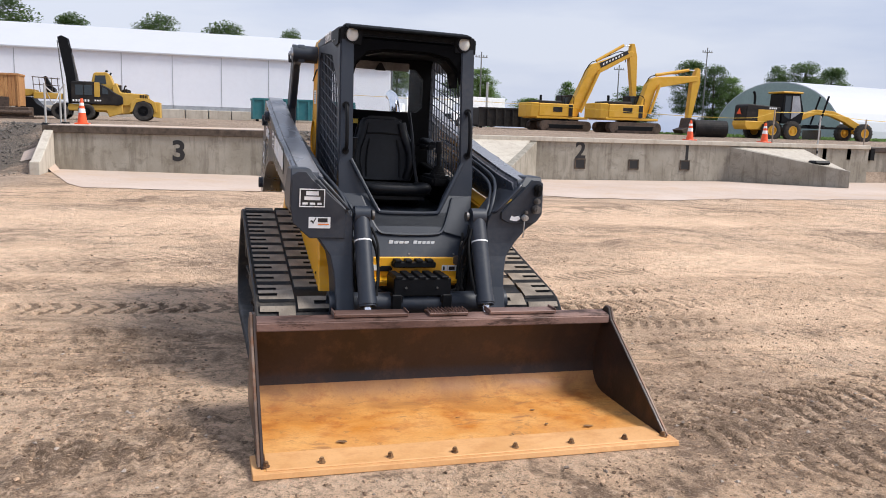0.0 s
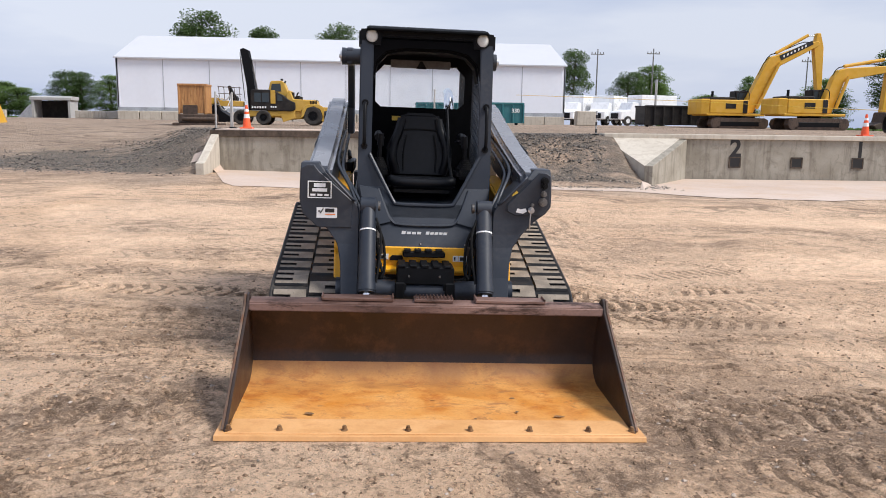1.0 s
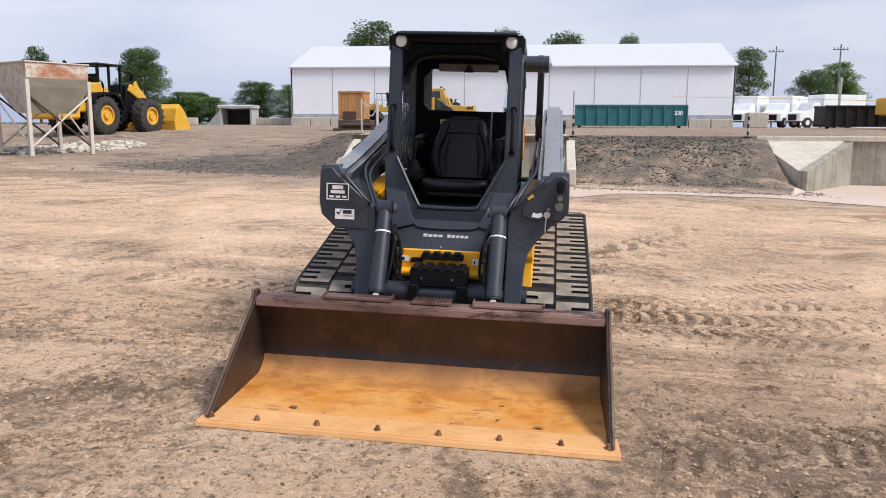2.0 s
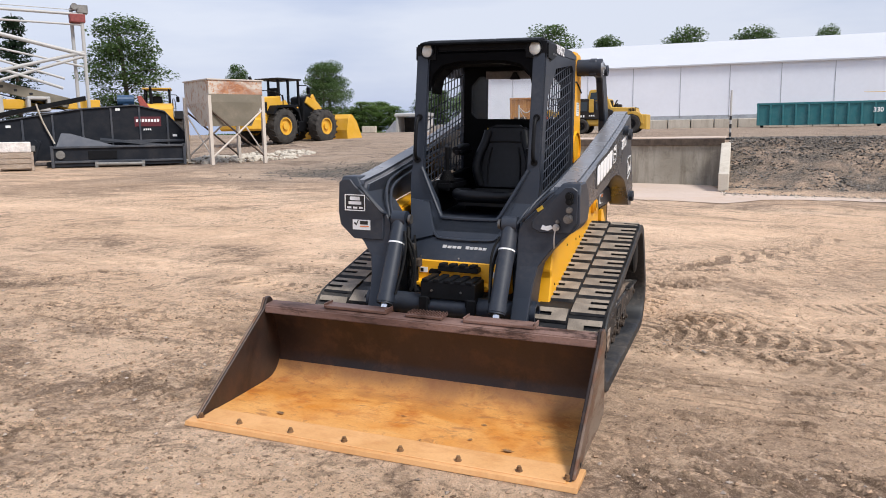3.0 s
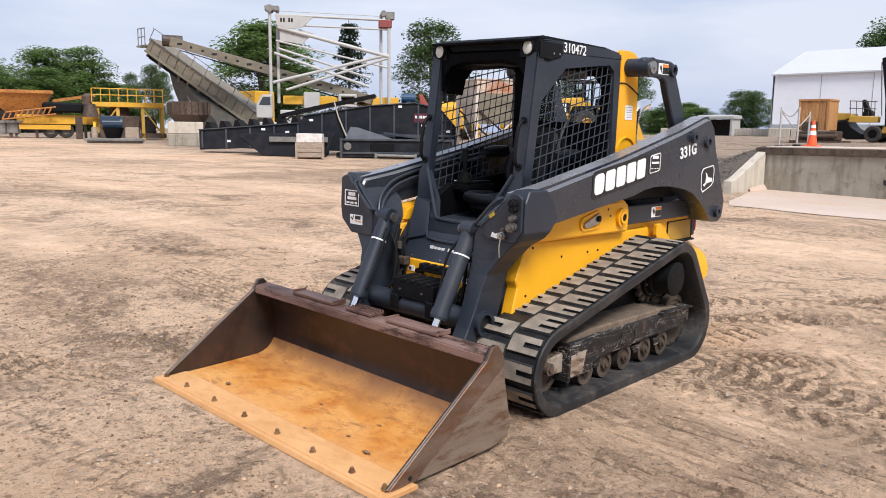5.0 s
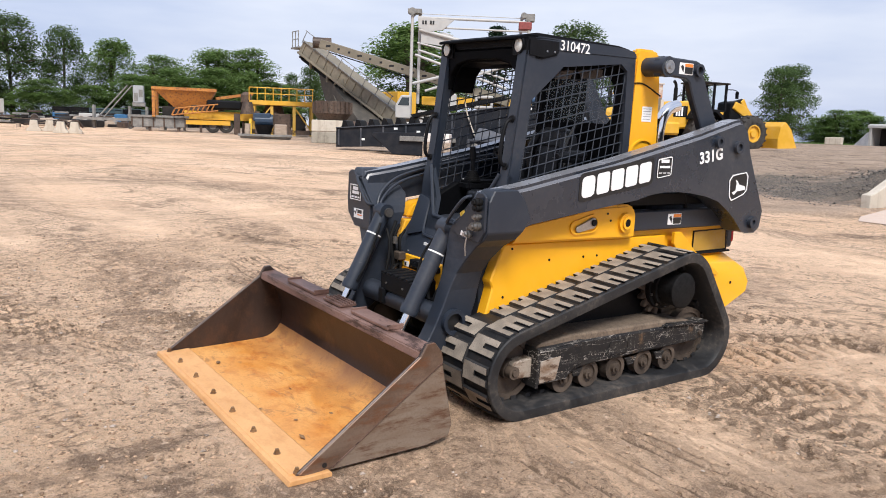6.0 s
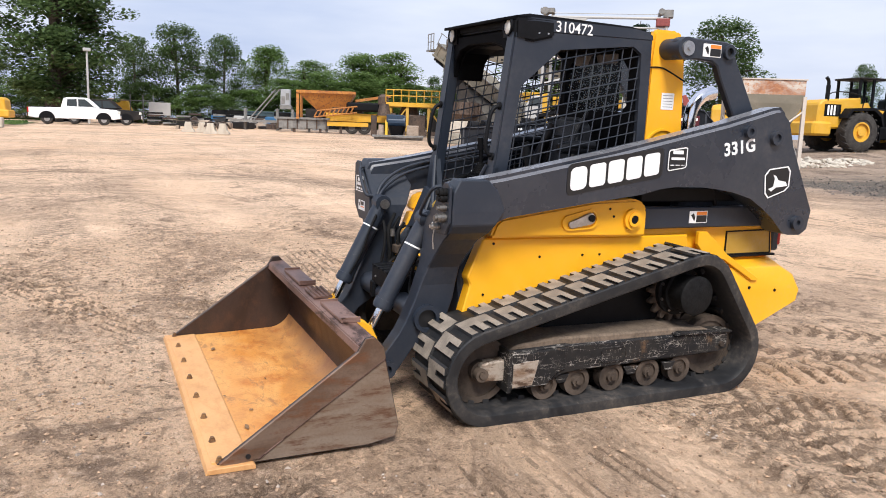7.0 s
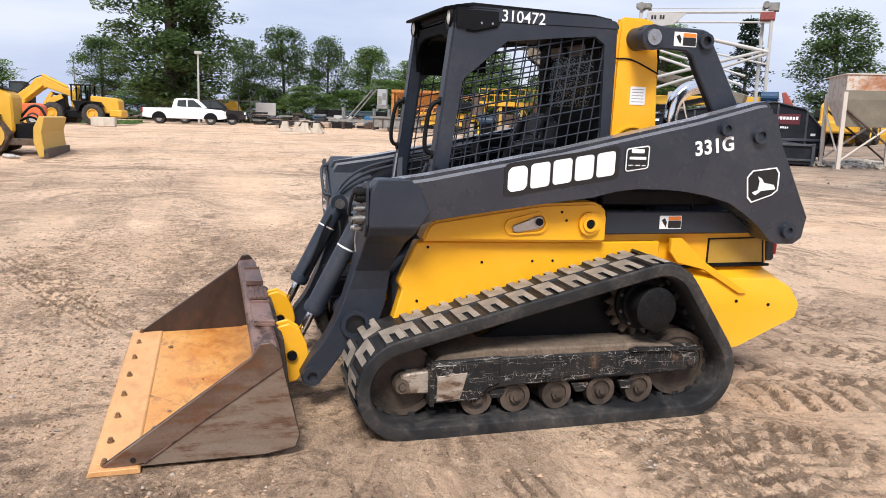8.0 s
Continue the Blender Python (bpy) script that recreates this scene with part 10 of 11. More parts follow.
part("cabinet_doors", made(("b", (-0.28, -0.37, 2.1), (0.0, -0.35, 2.7)), ("b", (0.06, -0.37, 2.4), (0.34, -0.35, 2.95)), ("b", (-0.4, -0.4, 1.7), (0.5, 0.4, 2.0), 0.02)), GREY_STEEL, ct)
for x in (-0.7, 0.5, 1.8, 3.2, -3.2):
    part("frame_leg", made(("b", (x, -0.4, 0), (x + 0.14, -0.26, 1.7)), ("b", (x, 0.26, 0), (x + 0.14, 0.4, 1.7))), GREY_STEEL, ct)
part("frame_deck", made(("b", (-4.2, -0.9, 0.6), (3.4, 0.6, 0.8)), ("r", (1.2, -0.5, 1.7), (3.4, -0.5, 1.7), 0.04), ("r", (1.2, -0.5, 1.3), (3.4, -0.5, 1.3), 0.04)), GREY_STEEL, ct)
part("ladder_brace", made(("r", (-2.8, -0.5, 0.8), (-0.7, -0.5, 3.2), 0.06), ("r", (-2.4, -0.5, 0.8), (-0.4, -0.5, 3.2), 0.05)), GREY_STEEL, ct)
part("small_cabinet", made(("b", (2.3, -0.4, 1.2), (3.2, 0.4, 2.2), 0.03)), WHITE_PAINT, ct)


# loose goods on the far storage ground
rj = random.Random(11)
SCRAP = [PALLET_WOOD, GREY_STEEL, RUST_DARK, BROWN_BLACK, PALLET_WOOD, RUST_DARK, BROWN_BLACK]
for k in range(26):
    y = 13.0 + rj.uniform(-2.5, 4.5)
    x = -60 - rj.uniform(0, 7)
    m = SCRAP[k % 7]
    w, d, hh = rj.uniform(0.3, 1.1), rj.uniform(0.3, 0.8), rj.uniform(0.25, 0.8)
    t = thing("machine_part", "small worn %s machine part on the storage ground" % ("wooden", "grey steel", "rusty", "black", "wooden", "rusty", "black")[k % 7], "machine part", on_ground(x, y, rj.uniform(0, 180)), "stored parts")
    part("casting", made(("b", (-w, -d, 0), (w, d, hh * 0.7), 0.06)), m, t)
    part("hub", made(("r", (-w * 0.4, 0, hh * 0.7), (w * 0.5, 0, hh * 0.8), hh * 0.35)), SCRAP[(k + 3) % 7], t)
for k in range(16):
    y, x = 12.0 + k * 1.15 + rj.uniform(-0.4, 0.4), -78 + rj.uniform(-3, 3)
    t = thing("tyre_stack", "stack of old black tyres before the hedge", "tyre stack", on_ground(x, y, 0), "tyre stacks")
    for j in range(rj.randint(2, 4)):
        part("old_tyre", made(("o", (0, 0, 0.42 * j), (0, 0, 0.42 * j + 0.4), 0.85, 0.4)), RUBBER, t, smooth=True)
for k in range(7):
    t = thing("liquid_tank", "pale plastic liquid tank in a cage", "tank", on_ground(-70 + rj.uniform(-2, 2), 14 + k * 1.5, 70), "liquid tanks")
    part("tank_body", made(("b", (-0.55, -0.5, 0.15), (0.55, 0.5, 1.1), 0.06)), WHITE_PAINT if k % 3 else plain("blue_plastic", (0.03, 0.12, 0.25), 0.5) if k == 0 else bpy.data.materials["blue_plastic"], t)
    part("cage_base", made(("b", (-0.6, -0.55, 0.0), (0.6, 0.55, 0.15))), GREY_STEEL, t)
roll_off_skip(-80.5, 17.5, 72, 6.0, paint("slate_teal_paint", (0.03, 0.06, 0.075), 0.5), "dark slate skip before the hedge")
for k in range(9):
    y, x = 8.2 + k * 1.15, -69.5 + rj.uniform(-1.0, 1.0)
    t = thing("plate_stack", "stack of dark steel plates and beams on bearers", "steel stack", on_ground(x, y, 78 + rj.uniform(-12, 12)), "steel stacks")
    for j in range(rj.randint(3, 5)):
        part("plate", made(("b", (-0.6, -0.5 + rj.uniform(-0.1, 0.1), 0.12 + 0.22 * j), (0.6 + rj.uniform(-0.15, 0.15), 0.5, 0.28 + 0.22 * j), 0.02)), (BROWN_BLACK, GREY_STEEL, BLACK, RUST_DARK)[(j + k) % 4], t)
    part("bearer", made(("b", (-0.7, -0.1, 0), (0.7, 0.1, 0.12))), PALLET_WOOD, t)
# rack and white trailer
rk = thing("pipe_rack", "grey pipe scaffold rack", "rack", on_ground(-80, 6.6, 82))
part("rack_frame", made(*[("r", (x, 0, 0), (x, 0, 2.9), 0.06) for x in (-3, -1.5, 0, 1.2, 2.2)], *[("r", (-3, 0, z), (2.2, 0, z), 0.05) for z in (1.2, 2.3)]), GREY_STEEL, rk)
sg = thing("site_board", "plain white board wall on posts", "board", on_ground(-79.5, 9.6, 85))
part("panel", made(("b", (-1.3, -0.1, 0.9), (0.8, 0.1, 2.2), 0.02)), WHITE_PAINT, sg)
part("post", made(("b", (-1.2, 0.1, 0), (-1.0, 0.25, 2.0)), ("b", (0.5, 0.1, 0), (0.7, 0.25, 2.0))), GREY_STEEL, sg)
for x, y, w in ((-83, 1.5, 2.5), (-84, 5.5, 3.0)):
    t = thing("yellow_machine", "yellow machine hood half hidden behind the pickup", "machine", on_ground(x, y, 80))
    part("hood", made(("p", "y", [(-w / 2, 0.5), (-w / 2, 1.6), (-w / 4, 2.5), (w / 3, 2.4), (w / 2, 1.2), (w / 2, 0.5)], -0.8, 0.8, 0.08)), MACHINE_YELLOW, t)
    part("undercarriage", made(("b", (-w / 2, -0.9, 0), (w / 2, 0.9, 0.6), 0.1)), BLACK, t)

# ---- concrete barriers on the open yard ----
def jersey(x, y, yaw, rusty):
    t = thing("concrete_barrier", "short pale concrete barrier" + (" with rusty chains on top" if rusty else " on the open yard"), "barrier", on_ground(x, y, yaw, s=0.8), "concrete barriers")
    part("barrier_body", made(("p", "y", [(-0.45, 0), (-0.45, 0.12), (-0.28, 0.3), (-0.2, 0.75), (0.2, 0.75), (0.28, 0.3), (0.45, 0.12), (0.45, 0)], -0.45, 0.45, 0.02)), CONCRETE_PALE, t)
    if rusty:
        part("chain", made(("t", [(-0.4, -0.4, 0.5), (-0.1, -0.3, 0.85), (0.2, 0.2, 0.8), (0.45, 0.4, 0.4)], 0.07)), RUST_DARK, t)


for q in ((-42.1, 8.0, 80, False), (-42.0, 8.75, 80, False), (-39.0, 8.85, 75, True), (-39.0, 9.5, 75, True)):
    jersey(*q)
bs = thing("flat_steel_stack", "low stack of dark steel plates on blocks", "steel stack", on_ground(-52, 9.8, 80))
for k in range(3):
    part("plate", made(("b", (-1.9 + k * 0.1, -0.7, 0.25 + 0.1 * k), (1.9 - k * 0.2, 0.7, 0.33 + 0.1 * k))), BROWN_BLACK, bs)
for x in (-1.5, 1.2):
    part("bearer", made(("b", (x, -0.7, 0), (x + 0.2, 0.7, 0.25))), PALLET_WOOD, bs)

# ---- pickup trucks ----
def pickup(x, y, yaw, mat, label):
    t = thing("pickup_truck", label, "pickup truck", on_ground(x, y, yaw))
    body = part("body", made(("p", "y", [(-3.0, 0.5), (-3.05, 1.15), (-0.95, 1.2), (-0.9, 1.25), (1.05, 1.25), (2.75, 1.12), (2.95, 0.95), (2.95, 0.5), (2.5, 0.42), (-2.6, 0.42)], -0.98, 0.98, 0.07)), mat, t)
    cabp = part("cabin", made(("p", "y", [(-0.95, 1.2), (-0.75, 1.85), (-0.5, 1.93), (0.7, 1.93), (0.95, 1.85), (1.6, 1.25)], -0.88, 0.88, 0.06)), mat, t)
    for y0, y1 in ((-0.895, -0.88), (0.88, 0.895)):
        part("side_window", made(("p", "y", [(-0.55, 1.32), (-0.5, 1.78), (0.1, 1.82), (0.12, 1.3)], y0, y1)), GLASS_DARK, cabp)
        part("side_window", made(("p", "y", [(0.2, 1.3), (0.2, 1.82), (0.65, 1.82), (1.25, 1.3)], y0, y1)), GLASS_DARK, cabp)
    # black slab stands in for the shaded inside of the open bed
    part("bed_shade_slab", made(("b", (-2.9, -0.85, 1.16), (-1.05, 0.85, 1.215))), BLACK, body)
    part("bumper", made(("b", (2.9, -0.95, 0.5), (3.05, 0.95, 0.75), 0.03), ("b", (-3.15, -0.95, 0.5), (-3.0, 0.95, 0.7), 0.03)), CHROME, t)
    part("head_lamp", made(("b", (2.8, -1.0, 0.85), (2.98, -0.75, 1.05), 0.02)), LENS, body)
    part("tail_lamp", made(("b", (-3.08, -1.0, 0.8), (-2.98, -0.85, 1.15), 0.01)), RED_LENS, body)
    for xx in (-1.85, 1.85):
        part("wheel_arch", made(("p", "y", [(xx + 0.52 * math.cos(a), 0.42 + 0.5 * math.sin(a)) for a in [math.pi * k / 10 for k in range(11)]], -0.99, 0.99)), BLACK, body)
        for yy in (-0.84, 0.84):
            big_wheel(t, xx, yy, 0.40, 0.40, 0.28, STEEL, False)


pickup(-57.5, 1.9, 88, CAR_WHITE, "white extended-cab pickup truck parked by the grass")
pickup(-61.5, 3.6, 86, BROWN_BLACK, "black pickup truck behind the white one")
lp = thing("lamp_post", "white yard lamp post with a square head", "lamp post", pose(-66.3, 2.75, 0.9))
part("pole", made(("c", (0, 0, 0), (0, 0, 5.9), 0.10, 0.08)), WHITE_PAINT, lp)
part("lamp_head", made(("b", (-0.25, -0.3, 5.9), (0.25, 0.3, 6.15), 0.03)), WHITE_PAINT, lp)

# ---- crawler dozer at the yard's left ----
dz = thing("crawler_dozer", "yellow crawler dozer with its blade lowered", "dozer", on_ground(-16.4, -2.2, 90))
dz_tracks = [(-2.0, 0.1), (-2.2, 0.45), (-1.9, 0.85), (-0.2, 0.95), (1.0, 0.85), (1.25, 0.5), (1.05, 0.1), (0.8, 0.02), (-1.8, 0.02)]
for y in (-1.0, 0.55):
    tk = part("dozer_track", made(("p", "y", dz_tracks, y, y + 0.45, 0.03)), RUST_DARK, dz, "muddy dozer track")
    for k in range(22):
        a = -2.0 + k * 0.14
        part("track_shoe", made(("b", (a, y - 0.01, 0.86 + 0.02 * math.sin(k * 0.3)), (a + 0.03, y + 0.46, 0.99))), RUST_DARK, tk)
    part("track_side", made(("b", (-1.6, y - 0.03 if y < 0 else y + 0.4, 0.3), (0.7, y + 0.06 if y < 0 else y + 0.48, 0.6), 0.03)), YELLOW_OLD, tk)
    part("idler", made(("r", (0.8, y - 0.03, 0.48), (0.8, y + 0.48, 0.48), 0.33)), YELLOW_OLD, tk)
hd = part("engine_hood", made(("p", "y", [(-0.6, 0.7), (-0.6, 1.75), (1.0, 1.62), (1.22, 1.45), (1.25, 0.55), (0.9, 0.5)], -0.55, 0.55, 0.05)), MACHINE_YELLOW, dz, "yellow dozer hood")
for k in range(2):
    part("hood_latch", made(("b", (0.75, 0.545, 0.85 + 0.35 * k), (0.85, 0.56, 0.93 + 0.35 * k)), ("b", (0.75, -0.56, 0.85 + 0.35 * k), (0.85, -0.545, 0.93 + 0.35 * k))), BLACK, hd)
part("cab", made(("p", "y", [(-1.9, 0.9), (-1.9, 2.55), (-0.6, 2.55), (-0.45, 1.7), (-0.45, 0.9)], -0.7, 0.7, 0.06)), MACHINE_YELLOW, dz)
part("cab_stripe", made(("p", "y", [(-0.62, 1.78), (1.0, 1.66), (1.1, 1.6), (-0.62, 1.7)], -0.565, 0.565)), BLACK, dz)
bl = part("dozer_blade", made(("p", "y", [(1.95, 0.0), (2.12, 0.02), (2.05, 0.3), (2.02, 0.6), (2.1, 0.95), (1.98, 0.98), (1.85, 0.7), (1.84, 0.35)], -1.5, 1.5, 0.01)), YELLOW_OLD, dz, "scratched yellow blade")
part("blade_edge", made(("b", (2.06, -1.52, -0.02), (2.16, 1.52, 0.2), 0.005)), RUST_DARK, bl)
for y in (-0.9, 0.8):
    part("push_arm", made(("b", (-0.2, y, 0.25), (1.9, y + 0.12, 0.42), 0.02)), RUST_DARK, dz)
part("tilt_frame", made(("p", "y", [(1.2, 0.3), (1.2, 0.75), (1.85, 0.85), (1.85, 0.2)], -0.4, 0.4, 0.03), ("t", [(1.2, 0.3, 0.9), (1.45, 0.45, 1.25), (1.7, 0.4, 1.2), (1.85, 0.3, 0.8)], 0.035), ("t", [(1.2, 0.1, 0.8), (1.5, 0.3, 1.0), (1.85, 0.2, 0.6)], 0.03), ("r", (1.1, 0.3, 0.8), (1.9, 0.5, 0.5), 0.06)), BLACK, dz, "black blade frame and hoses")
rl = thing("road_roller", "orange road roller behind the dozer", "road roller", on_ground(-38.5, -5.2, 265, s=0.66))
part("body", made(("p", "y", [(-1.2, 0.6), (-1.2, 1.5), (-0.9, 1.75), (0.9, 1.65), (1.3, 1.2), (1.3, 0.6)], -0.8, 0.8, 0.08)), plain("orange_red_paint", (0.70, 0.13, 0.04), 0.45), rl, "orange-red body")
for k in range(5):
    part("body_bar", made(("b", (-0.7 + k * 0.22, -0.815, 1.05), (-0.56 + k * 0.22, -0.8, 1.22))), INK, rl)
part("roller_drum", made(("r", (1.7, -0.85, 0.6), (1.7, 0.85, 0.6), 0.6)), GREY_STEEL, rl)
for y in (-0.6, 0.6):
    big_wheel(rl, -0.6, y, 0.55, 0.55, 0.4, WHITE_PAINT, False)
excavator(on_ground(-47.0, -8.2, 80, s=0.8), (3.0, 3.2), (5.4, 2.6), (5.2, 1.1), "yellow crawler excavator with folded boom on the grass")
single("concrete_block", made(("b", (-0.9, -0.4, 0), (0.9, 0.4, 0.75), 0.05)), CONCRETE_PALE, "pale concrete block at the edge of the grass", "concrete block", on_ground(-41.5, -2.0, 85, s=0.7))
single("litter", made(("b", (-0.22, -0.1, 0), (0.22, 0.1, 0.1), 0.04), ("b", (-0.1, 0.05, 0), (0.2, 0.2, 0.07), 0.03)), WHITE_PAINT, "crumpled white plastic litter on the dirt", "litter", on_ground(-14.9, -0.9, 30))

# ---- trees ----
def foliage(name, dark, light):
    n = Nodes(name)
    isl = n.t.nodes.new("ShaderNodeNewGeometry").outputs["Random Per Island"]
    col = n.mix(isl, dark, light)
    m = n.done(col, 0.6, spec=0.25)
    thin = n.t.nodes.new("ShaderNodeBsdfTranslucent")
    n.link(n.mix(0.5, col, light), thin.inputs["Color"])
    both_sides = n.t.nodes.new("ShaderNodeMixShader")
    both_sides.inputs[0].default_value = 0.5
    n.link(n.b.outputs[0], both_sides.inputs[1])
    n.link(thin.outputs[0], both_sides.inputs[2])
    n.link(both_sides.outputs[0], n.t.nodes["Material Output"].inputs["Surface"])
    return m


LEAF = foliage("mixed_green_leaves", (0.041, 0.076, 0.028), (0.138, 0.208, 0.078))
LEAF_LIGHT = foliage("fresh_green_leaves", (0.065, 0.12, 0.032), (0.21, 0.31, 0.10))
LEAF_PINE = foliage("dark_needles", (0.014, 0.03, 0.018), (0.04, 0.07, 0.038))
BARK = plain("grey_brown_bark", (0.10, 0.08, 0.062), 0.9, vary=0.4, scale=3, bump=0.6)


def leaf_cloud(rng, clumps, per, size, spread_xy, spread_z):
    """Small bent leaves scattered about clump centres, as one mesh from arrays."""
    vs, fs = [], []
    for c in clumps:
        k = int(per * rng.uniform(0.6, 1.4))
        for _ in range(k):
            d = Vector((rng.gauss(0, 1), rng.gauss(0, 1), rng.gauss(0, 1)))
            d *= min(1.0, 1.6 / max(0.1, d.length))
            p = c + Vector((d.x * spread_xy, d.y * spread_xy, d.z * spread_z))
            s = size * rng.uniform(0.6, 1.35)
            u = Vector((rng.uniform(-1, 1), rng.uniform(-1, 1), rng.uniform(-0.6, 0.6))).normalized()
            w = u.cross(Vector((rng.uniform(-0.5, 0.5), rng.uniform(-0.5, 0.5), 1))).normalized()
            b = len(vs)
            vs += [p - u * s * 0.5, p + w * s * 0.3, p + u * s * 0.5 - Vector((0, 0, s * 0.15)), p - w * s * 0.3]
            fs += [(b, b + 1, b + 2), (b, b + 2, b + 3)]
    me = bpy.data.meshes.new("crown")
    me.from_pydata(vs, [], fs)
    return me


def broadleaf(seed, stems=1, n_clump=175, per=85, leaf=0.22, low=0.22, shape=0.6, clump=0.46):
    """A tree 10 m high and 2.6 m in half width: trunk with limbs, and a crown."""
    rng = random.Random(seed)
    bm = bmesh.new()
    clumps = []
    for s in range(stems):
        off = Vector((rng.uniform(-0.3, 0.3), rng.uniform(-0.3, 0.3), 0)) * (stems > 1)
        lean = Vector((rng.uniform(-0.5, 0.5), rng.uniform(-0.5, 0.5), 0)) * (1.6 if stems > 1 else 0.5)
        tp = off + lean + Vector((0, 0, 8.6))
        tube(bm, [off, off + lean * 0.2 + Vector((0, 0, 3)), off + lean * 0.6 + Vector((0, 0, 6)), tp], 0.13, 7, 1)
        rod(bm, off, off + lean * 0.15 + Vector((0, 0, 2.6)), 0.24, 8, 0.15)
        for k in range(12):
            z = 10 * (low + (0.9 - low) * k / 12) + rng.uniform(-0.2, 0.2)
            a = rng.uniform(0, math.tau)
            f = (z / 10 - low) / (1 - low)
            reach = 2.3 * (1 - abs(f - 0.38) ** 1.6 * 1.5) * rng.uniform(0.7, 1.1)
            root = off + lean * (z / 10) + Vector((0, 0, z - 0.6))
            end = root + Vector((math.cos(a) * reach, math.sin(a) * reach, rng.uniform(0.3, 1.1)))
            tube(bm, [root, root.lerp(end, 0.5) + Vector((0, 0, 0.15)), end], 0.05, 5, 1)
            clumps += [end, root.lerp(end, 0.6) + Vector((0, 0, 0.3))]
    while len(clumps) < n_clump:
        z = 10 * rng.uniform(low, 0.97)
        f = (z / 10 - low) / (1 - low)
        rr = 2.6 * max(0.12, (1 - abs(f - 0.4) ** 1.7 * 1.75)) * math.sqrt(rng.uniform(0.15, 1)) * rng.choice((0.75, 1.0, 1.08))
        a = rng.uniform(0, math.tau)
        clumps.append(Vector((math.cos(a) * rr, math.sin(a) * rr, z)))
    return mesh_of(bm, "trunk"), leaf_cloud(rng, clumps, per, leaf, clump, clump * 0.7)


def conifer(seed):
    rng = random.Random(seed)
    bm = bmesh.new()
    rod(bm, (0, 0, 0), (0, 0, 9.8), 0.2, 8, 0.03)
    clumps = []
    for k in range(22):
        z = 1.8 + k * 0.36
        reach = 2.5 * (1 - (z - 1.4) / 9.2) + 0.25
        for j in range(6):
            if rng.random() < 0.22:
                continue
            a = j / 6 * math.tau + k * 0.7 + rng.uniform(-0.3, 0.3)
            q = reach * rng.uniform(0.6, 1.15)
            end = Vector((math.cos(a) * q, math.sin(a) * q, z - 0.05 * q + rng.uniform(-0.1, 0.2)))
            tube(bm, [(0, 0, z), end], 0.03, 4, 0)
            clumps += [Vector((0, 0, z)).lerp(end, f) for f in (0.4, 0.7, 1.0)]
    return mesh_of(bm, "trunk"), leaf_cloud(rng, clumps, 16, 0.28, 0.26, 0.13)


KINDS = [broadleaf(1), broadleaf(2, low=0.15), broadleaf(3, 2, low=0.12), broadleaf(4, low=0.3, per=85), broadleaf(5, 2, low=0.05, n_clump=260)]
PINE = conifer(7)
BIG = broadleaf(9, 3, 230, 105, 0.21, 0.14, clump=0.36)
for trunk, crown in KINDS + [PINE, BIG]:
    trunk.materials.append(BARK)
for i, (trunk, crown) in enumerate(KINDS + [PINE, BIG]):
    crown.materials.append(LEAF_PINE if i == 5 else LEAF_LIGHT if i in (2, 4) else LEAF)


def plant_tree(kind, x, y, top, half, label, spin=0.0):
    base = ground_z(x, y) - 0.1
    t = thing("tree", label, "tree", pose(x, y, base, 0, 0, spin), "trees round the yard")
    trunk, crown = kind
    m = Matrix.Diagonal((half / 2.6, half / 2.6, (top - base) / 10.0, 1))
    part("trunk", trunk, BARK, t, at=m)
    part("crown", crown, LEAF, t, at=m)


BROAD = "leafy green broadleaf tree at the yard's edge"
TREES = [(0, -89.3, 7.6, 10.4, 2.5), (1, -89.0, 12.2, 12.2, 3.4), (0, -88.4, 17.1, 11.3, 2.6), (2, -92.5, 23.0, 10.8, 3.7), (4, -95.9, 29.8, 9.6, 4.2), (2, -88.8, 33.7, 10.4, 4.0), (4, -88.8, 38.0, 10.7, 4.2),
         (3, -103.6, -9.3, 11.2, 3.8), (2, -57.8, 42.5, 11.3, 5.4), (1, -38.7, 74.4, 9.2, 2.4), (4, -46.5, 98.7, 5.8, 3.0), (2, -43, 100, 5.2, 2.6), (0, -35.2, 98.5, 7.0, 2.1), (1, -39.0, 45.4, 10.1, 3.0),
         (2, -62.4, 45.6, 11.6, 4.5), (0, -55.0, 81.3, 10.0, 1.7), (1, -34.1, 65.1, 8.1, 2.0), (0, -23.5, 112.0, 16.2, 5.0), (0, -5.5, 124.8, 16.4, 4.4), (1, 4.3, 125.2, 16.0, 4.4), (3, -16.0, 118.0, 15.0, 3.0),
         (1, 13.2, 119.1, 15.0, 2.2), (1, 23.9, 92.0, 10.4, 2.3), (0, 31.7, 95.0, 8.0, 2.4), (4, 35.7, 98.9, 9.2, 2.9), (1, -38.1, 102.3, 7.4, 2.6), (4, -33.5, 103.7, 7.0, 2.4), (2, -49.1, 108.5, 6.2, 3.2), (4, -55, 110, 5.2, 3.5),
         (3, 65.8, 95.2, 11.6, 2.6), (1, 68.5, 93.1, 11.0, 2.3), (4, 71.5, 94, 9.5, 2.6), (0, 82.4, 97.3, 11.8, 2.0), (1, 86.5, 96.8, 12.6, 3.2), (3, 92, 97, 12.0, 3.0), (4, 50.9, 103.1, 8.3, 1.8), (2, 41.9, 112.5, 7.5, 2.6), (4, 60, 100, 8, 3.2), (1, -95.2, 50.9, 9.2, 1.5), (1, -95.8, 47.0, 8.7, 1.4), (1, -89.7, 46.8, 9.5, 1.7),
         (2, 47, 108, 6.0, 3.0), (2, -100, 0, 8.0, 4.0), (4, -104, -24, 9.0, 5.0)]
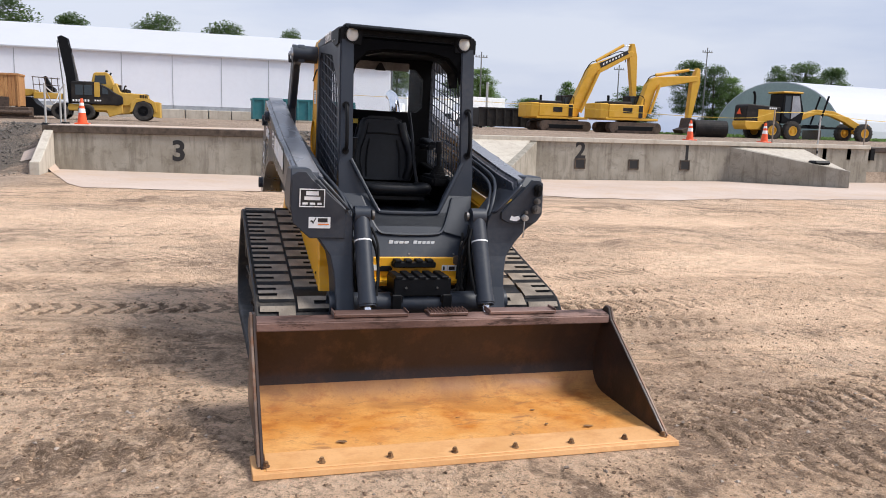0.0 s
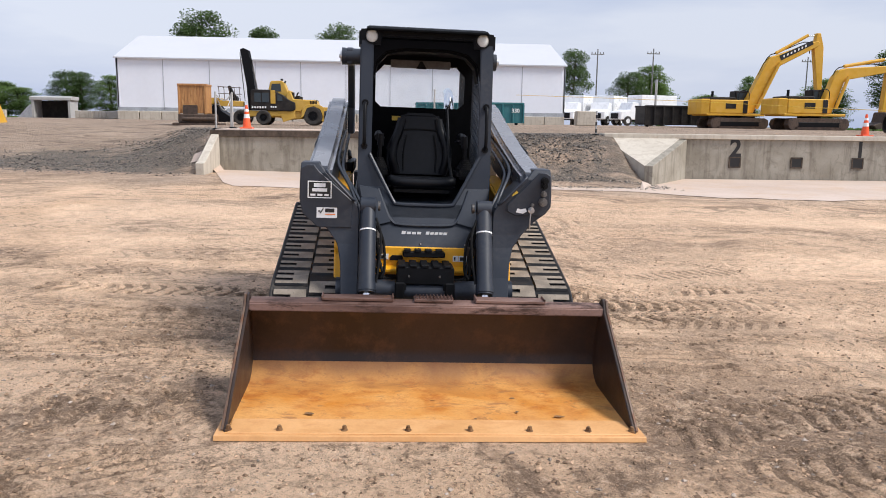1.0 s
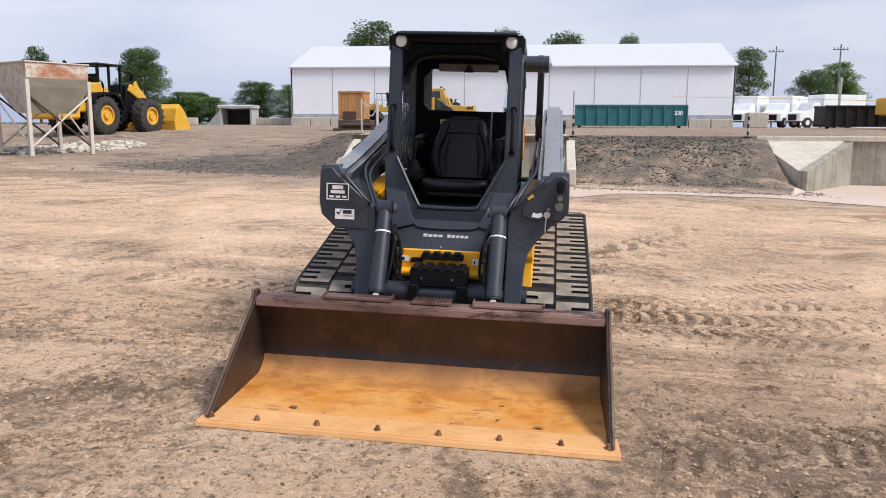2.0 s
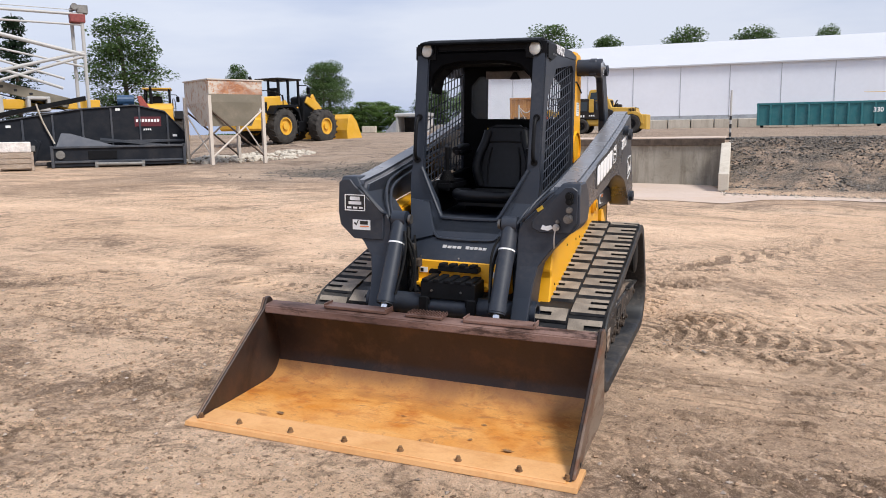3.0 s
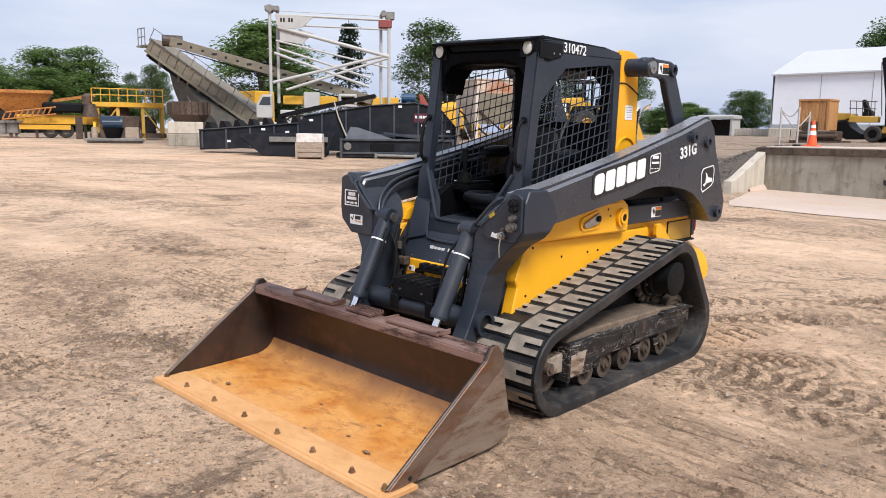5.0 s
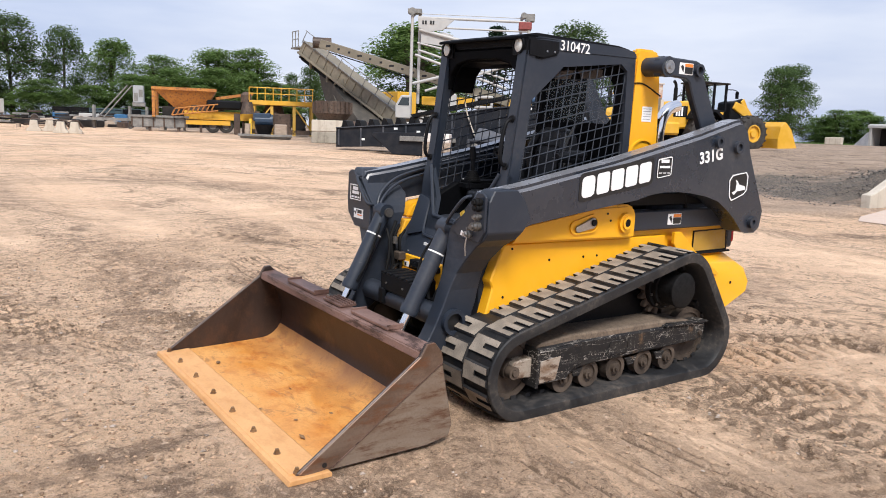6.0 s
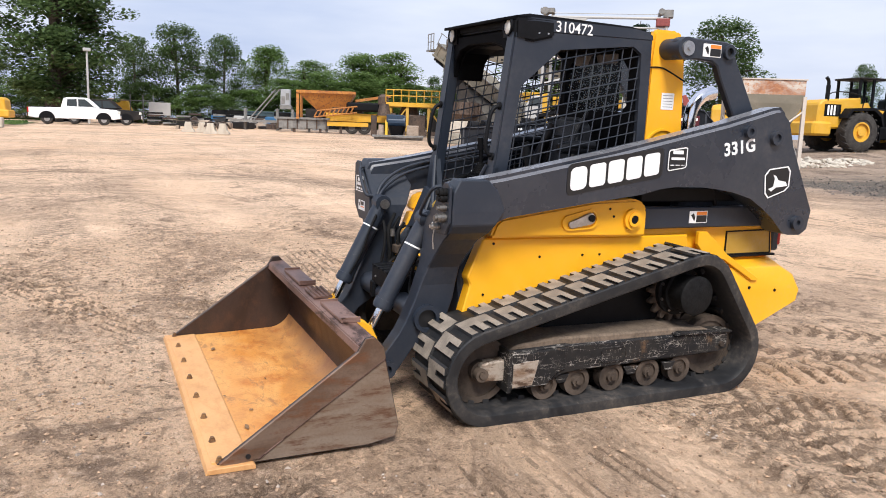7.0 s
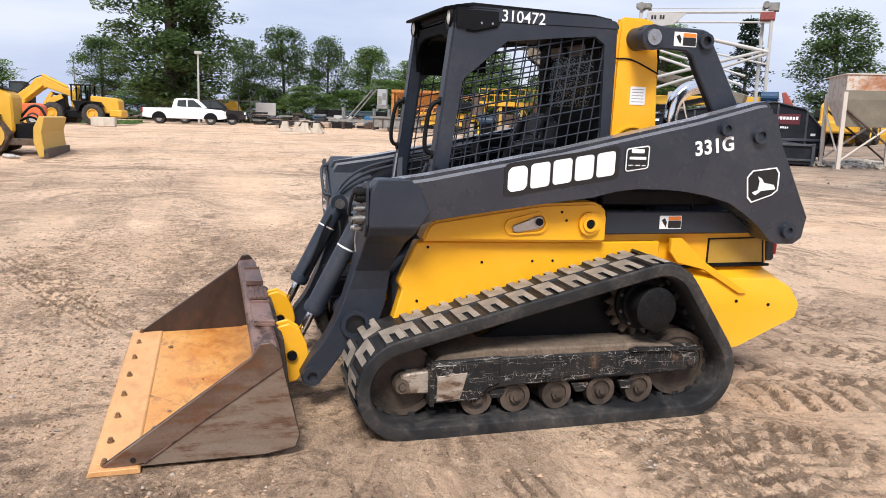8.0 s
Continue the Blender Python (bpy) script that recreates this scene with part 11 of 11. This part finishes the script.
for i, (k, x, y, top, half) in enumerate(TREES):
    plant_tree(KINDS[k], x, y, top, half, BROAD, 57.0 * i)
plant_tree(PINE, -57.2, 51.8, 12.6, 2.9, "dark conifer tree with layered branches")
plant_tree(BIG, -73.0, 0.3, 17.5, 5.9, "tall spreading broadleaf tree with several stems", 20)
for i, (x, y, half, top) in enumerate(((-84, 14, 3.0, 4.4), (-86, 19, 3.2, 4.2), (-86, 24, 3.6, 5.6), (-85, 28, 3.6, 6.4), (-84, 32, 3.8, 6.8), (-86, 36, 3.8, 6.2), (-88, 41, 3.8, 5.6), (-90, -4, 3.5, 3.6), (-90, 9, 3.4, 4.6))):
    t = thing("hedge_shrub", "low green shrub in the boundary hedge", "shrub", pose(x, y, ground_z(x, y) - 0.3, 0, 0, 80 * i), "hedge shrubs")
    part("crown", KINDS[4][1], LEAF, t, at=Matrix.Diagonal((half / 2.6, half / 2.6, (top + 0.3) / 10.0, 1)))

# grass by the pickup and along the far edges
rgx = random.Random(21)
vs, fs = [], []
for (x0, x1, y0, y1, cnt) in ((-62, -50, -14, -1.5, 5200), (36, 70, 47, 60, 2600), (-60, -30, 80, 100, 2600)):
    for _ in range(cnt):
        x, y = rgx.uniform(x0, x1), rgx.uniform(y0, y1)
        z, hgt, a = ground_z(x, y), rgx.uniform(0.08, 0.22), rgx.uniform(0, math.pi)
        b = len(vs)
        vs += [(x - math.cos(a) * 0.12, y - math.sin(a) * 0.12, z), (x + math.cos(a) * 0.12, y + math.sin(a) * 0.12, z), (x + rgx.uniform(-0.08, 0.08), y, z + hgt)]
        fs.append((b, b + 1, b + 2))
me = bpy.data.meshes.new("grass")
me.from_pydata(vs, [], fs)
me.materials.append(LEAF_LIGHT)
tagged(new("grass", me), "short green grass at the edge of the yard", "grass", kind="stuff")
TURF = plain("short_turf", (0.075, 0.12, 0.03), 0.9, vary=0.4, scale=1.5, bump=0.5)
for nm, x0, x1, y0, y1 in (("a", -63, -49.5, -15, -1.2), ("b", 36, 120, 47, 120), ("c", -62, -30, 79, 130)):
    bm = bmesh.new()
    nxx, nyy = 16, 16
    vv = [[bm.verts.new((x0 + (x1 - x0) * i / nxx + 0.6 * math.sin(j * 1.7), y0 + (y1 - y0) * j / nyy + 0.6 * math.sin(i * 2.1), ground_z(x0 + (x1 - x0) * i / nxx, y0 + (y1 - y0) * j / nyy) + 0.02)) for i in range(nxx + 1)] for j in range(nyy + 1)]
    for j in range(nyy):
        for i in range(nxx):
            bm.faces.new((vv[j][i], vv[j][i + 1], vv[j + 1][i + 1], vv[j + 1][i]))
    single("lawn", bm, TURF, "patch of short green grass", "lawn", kind="structure")
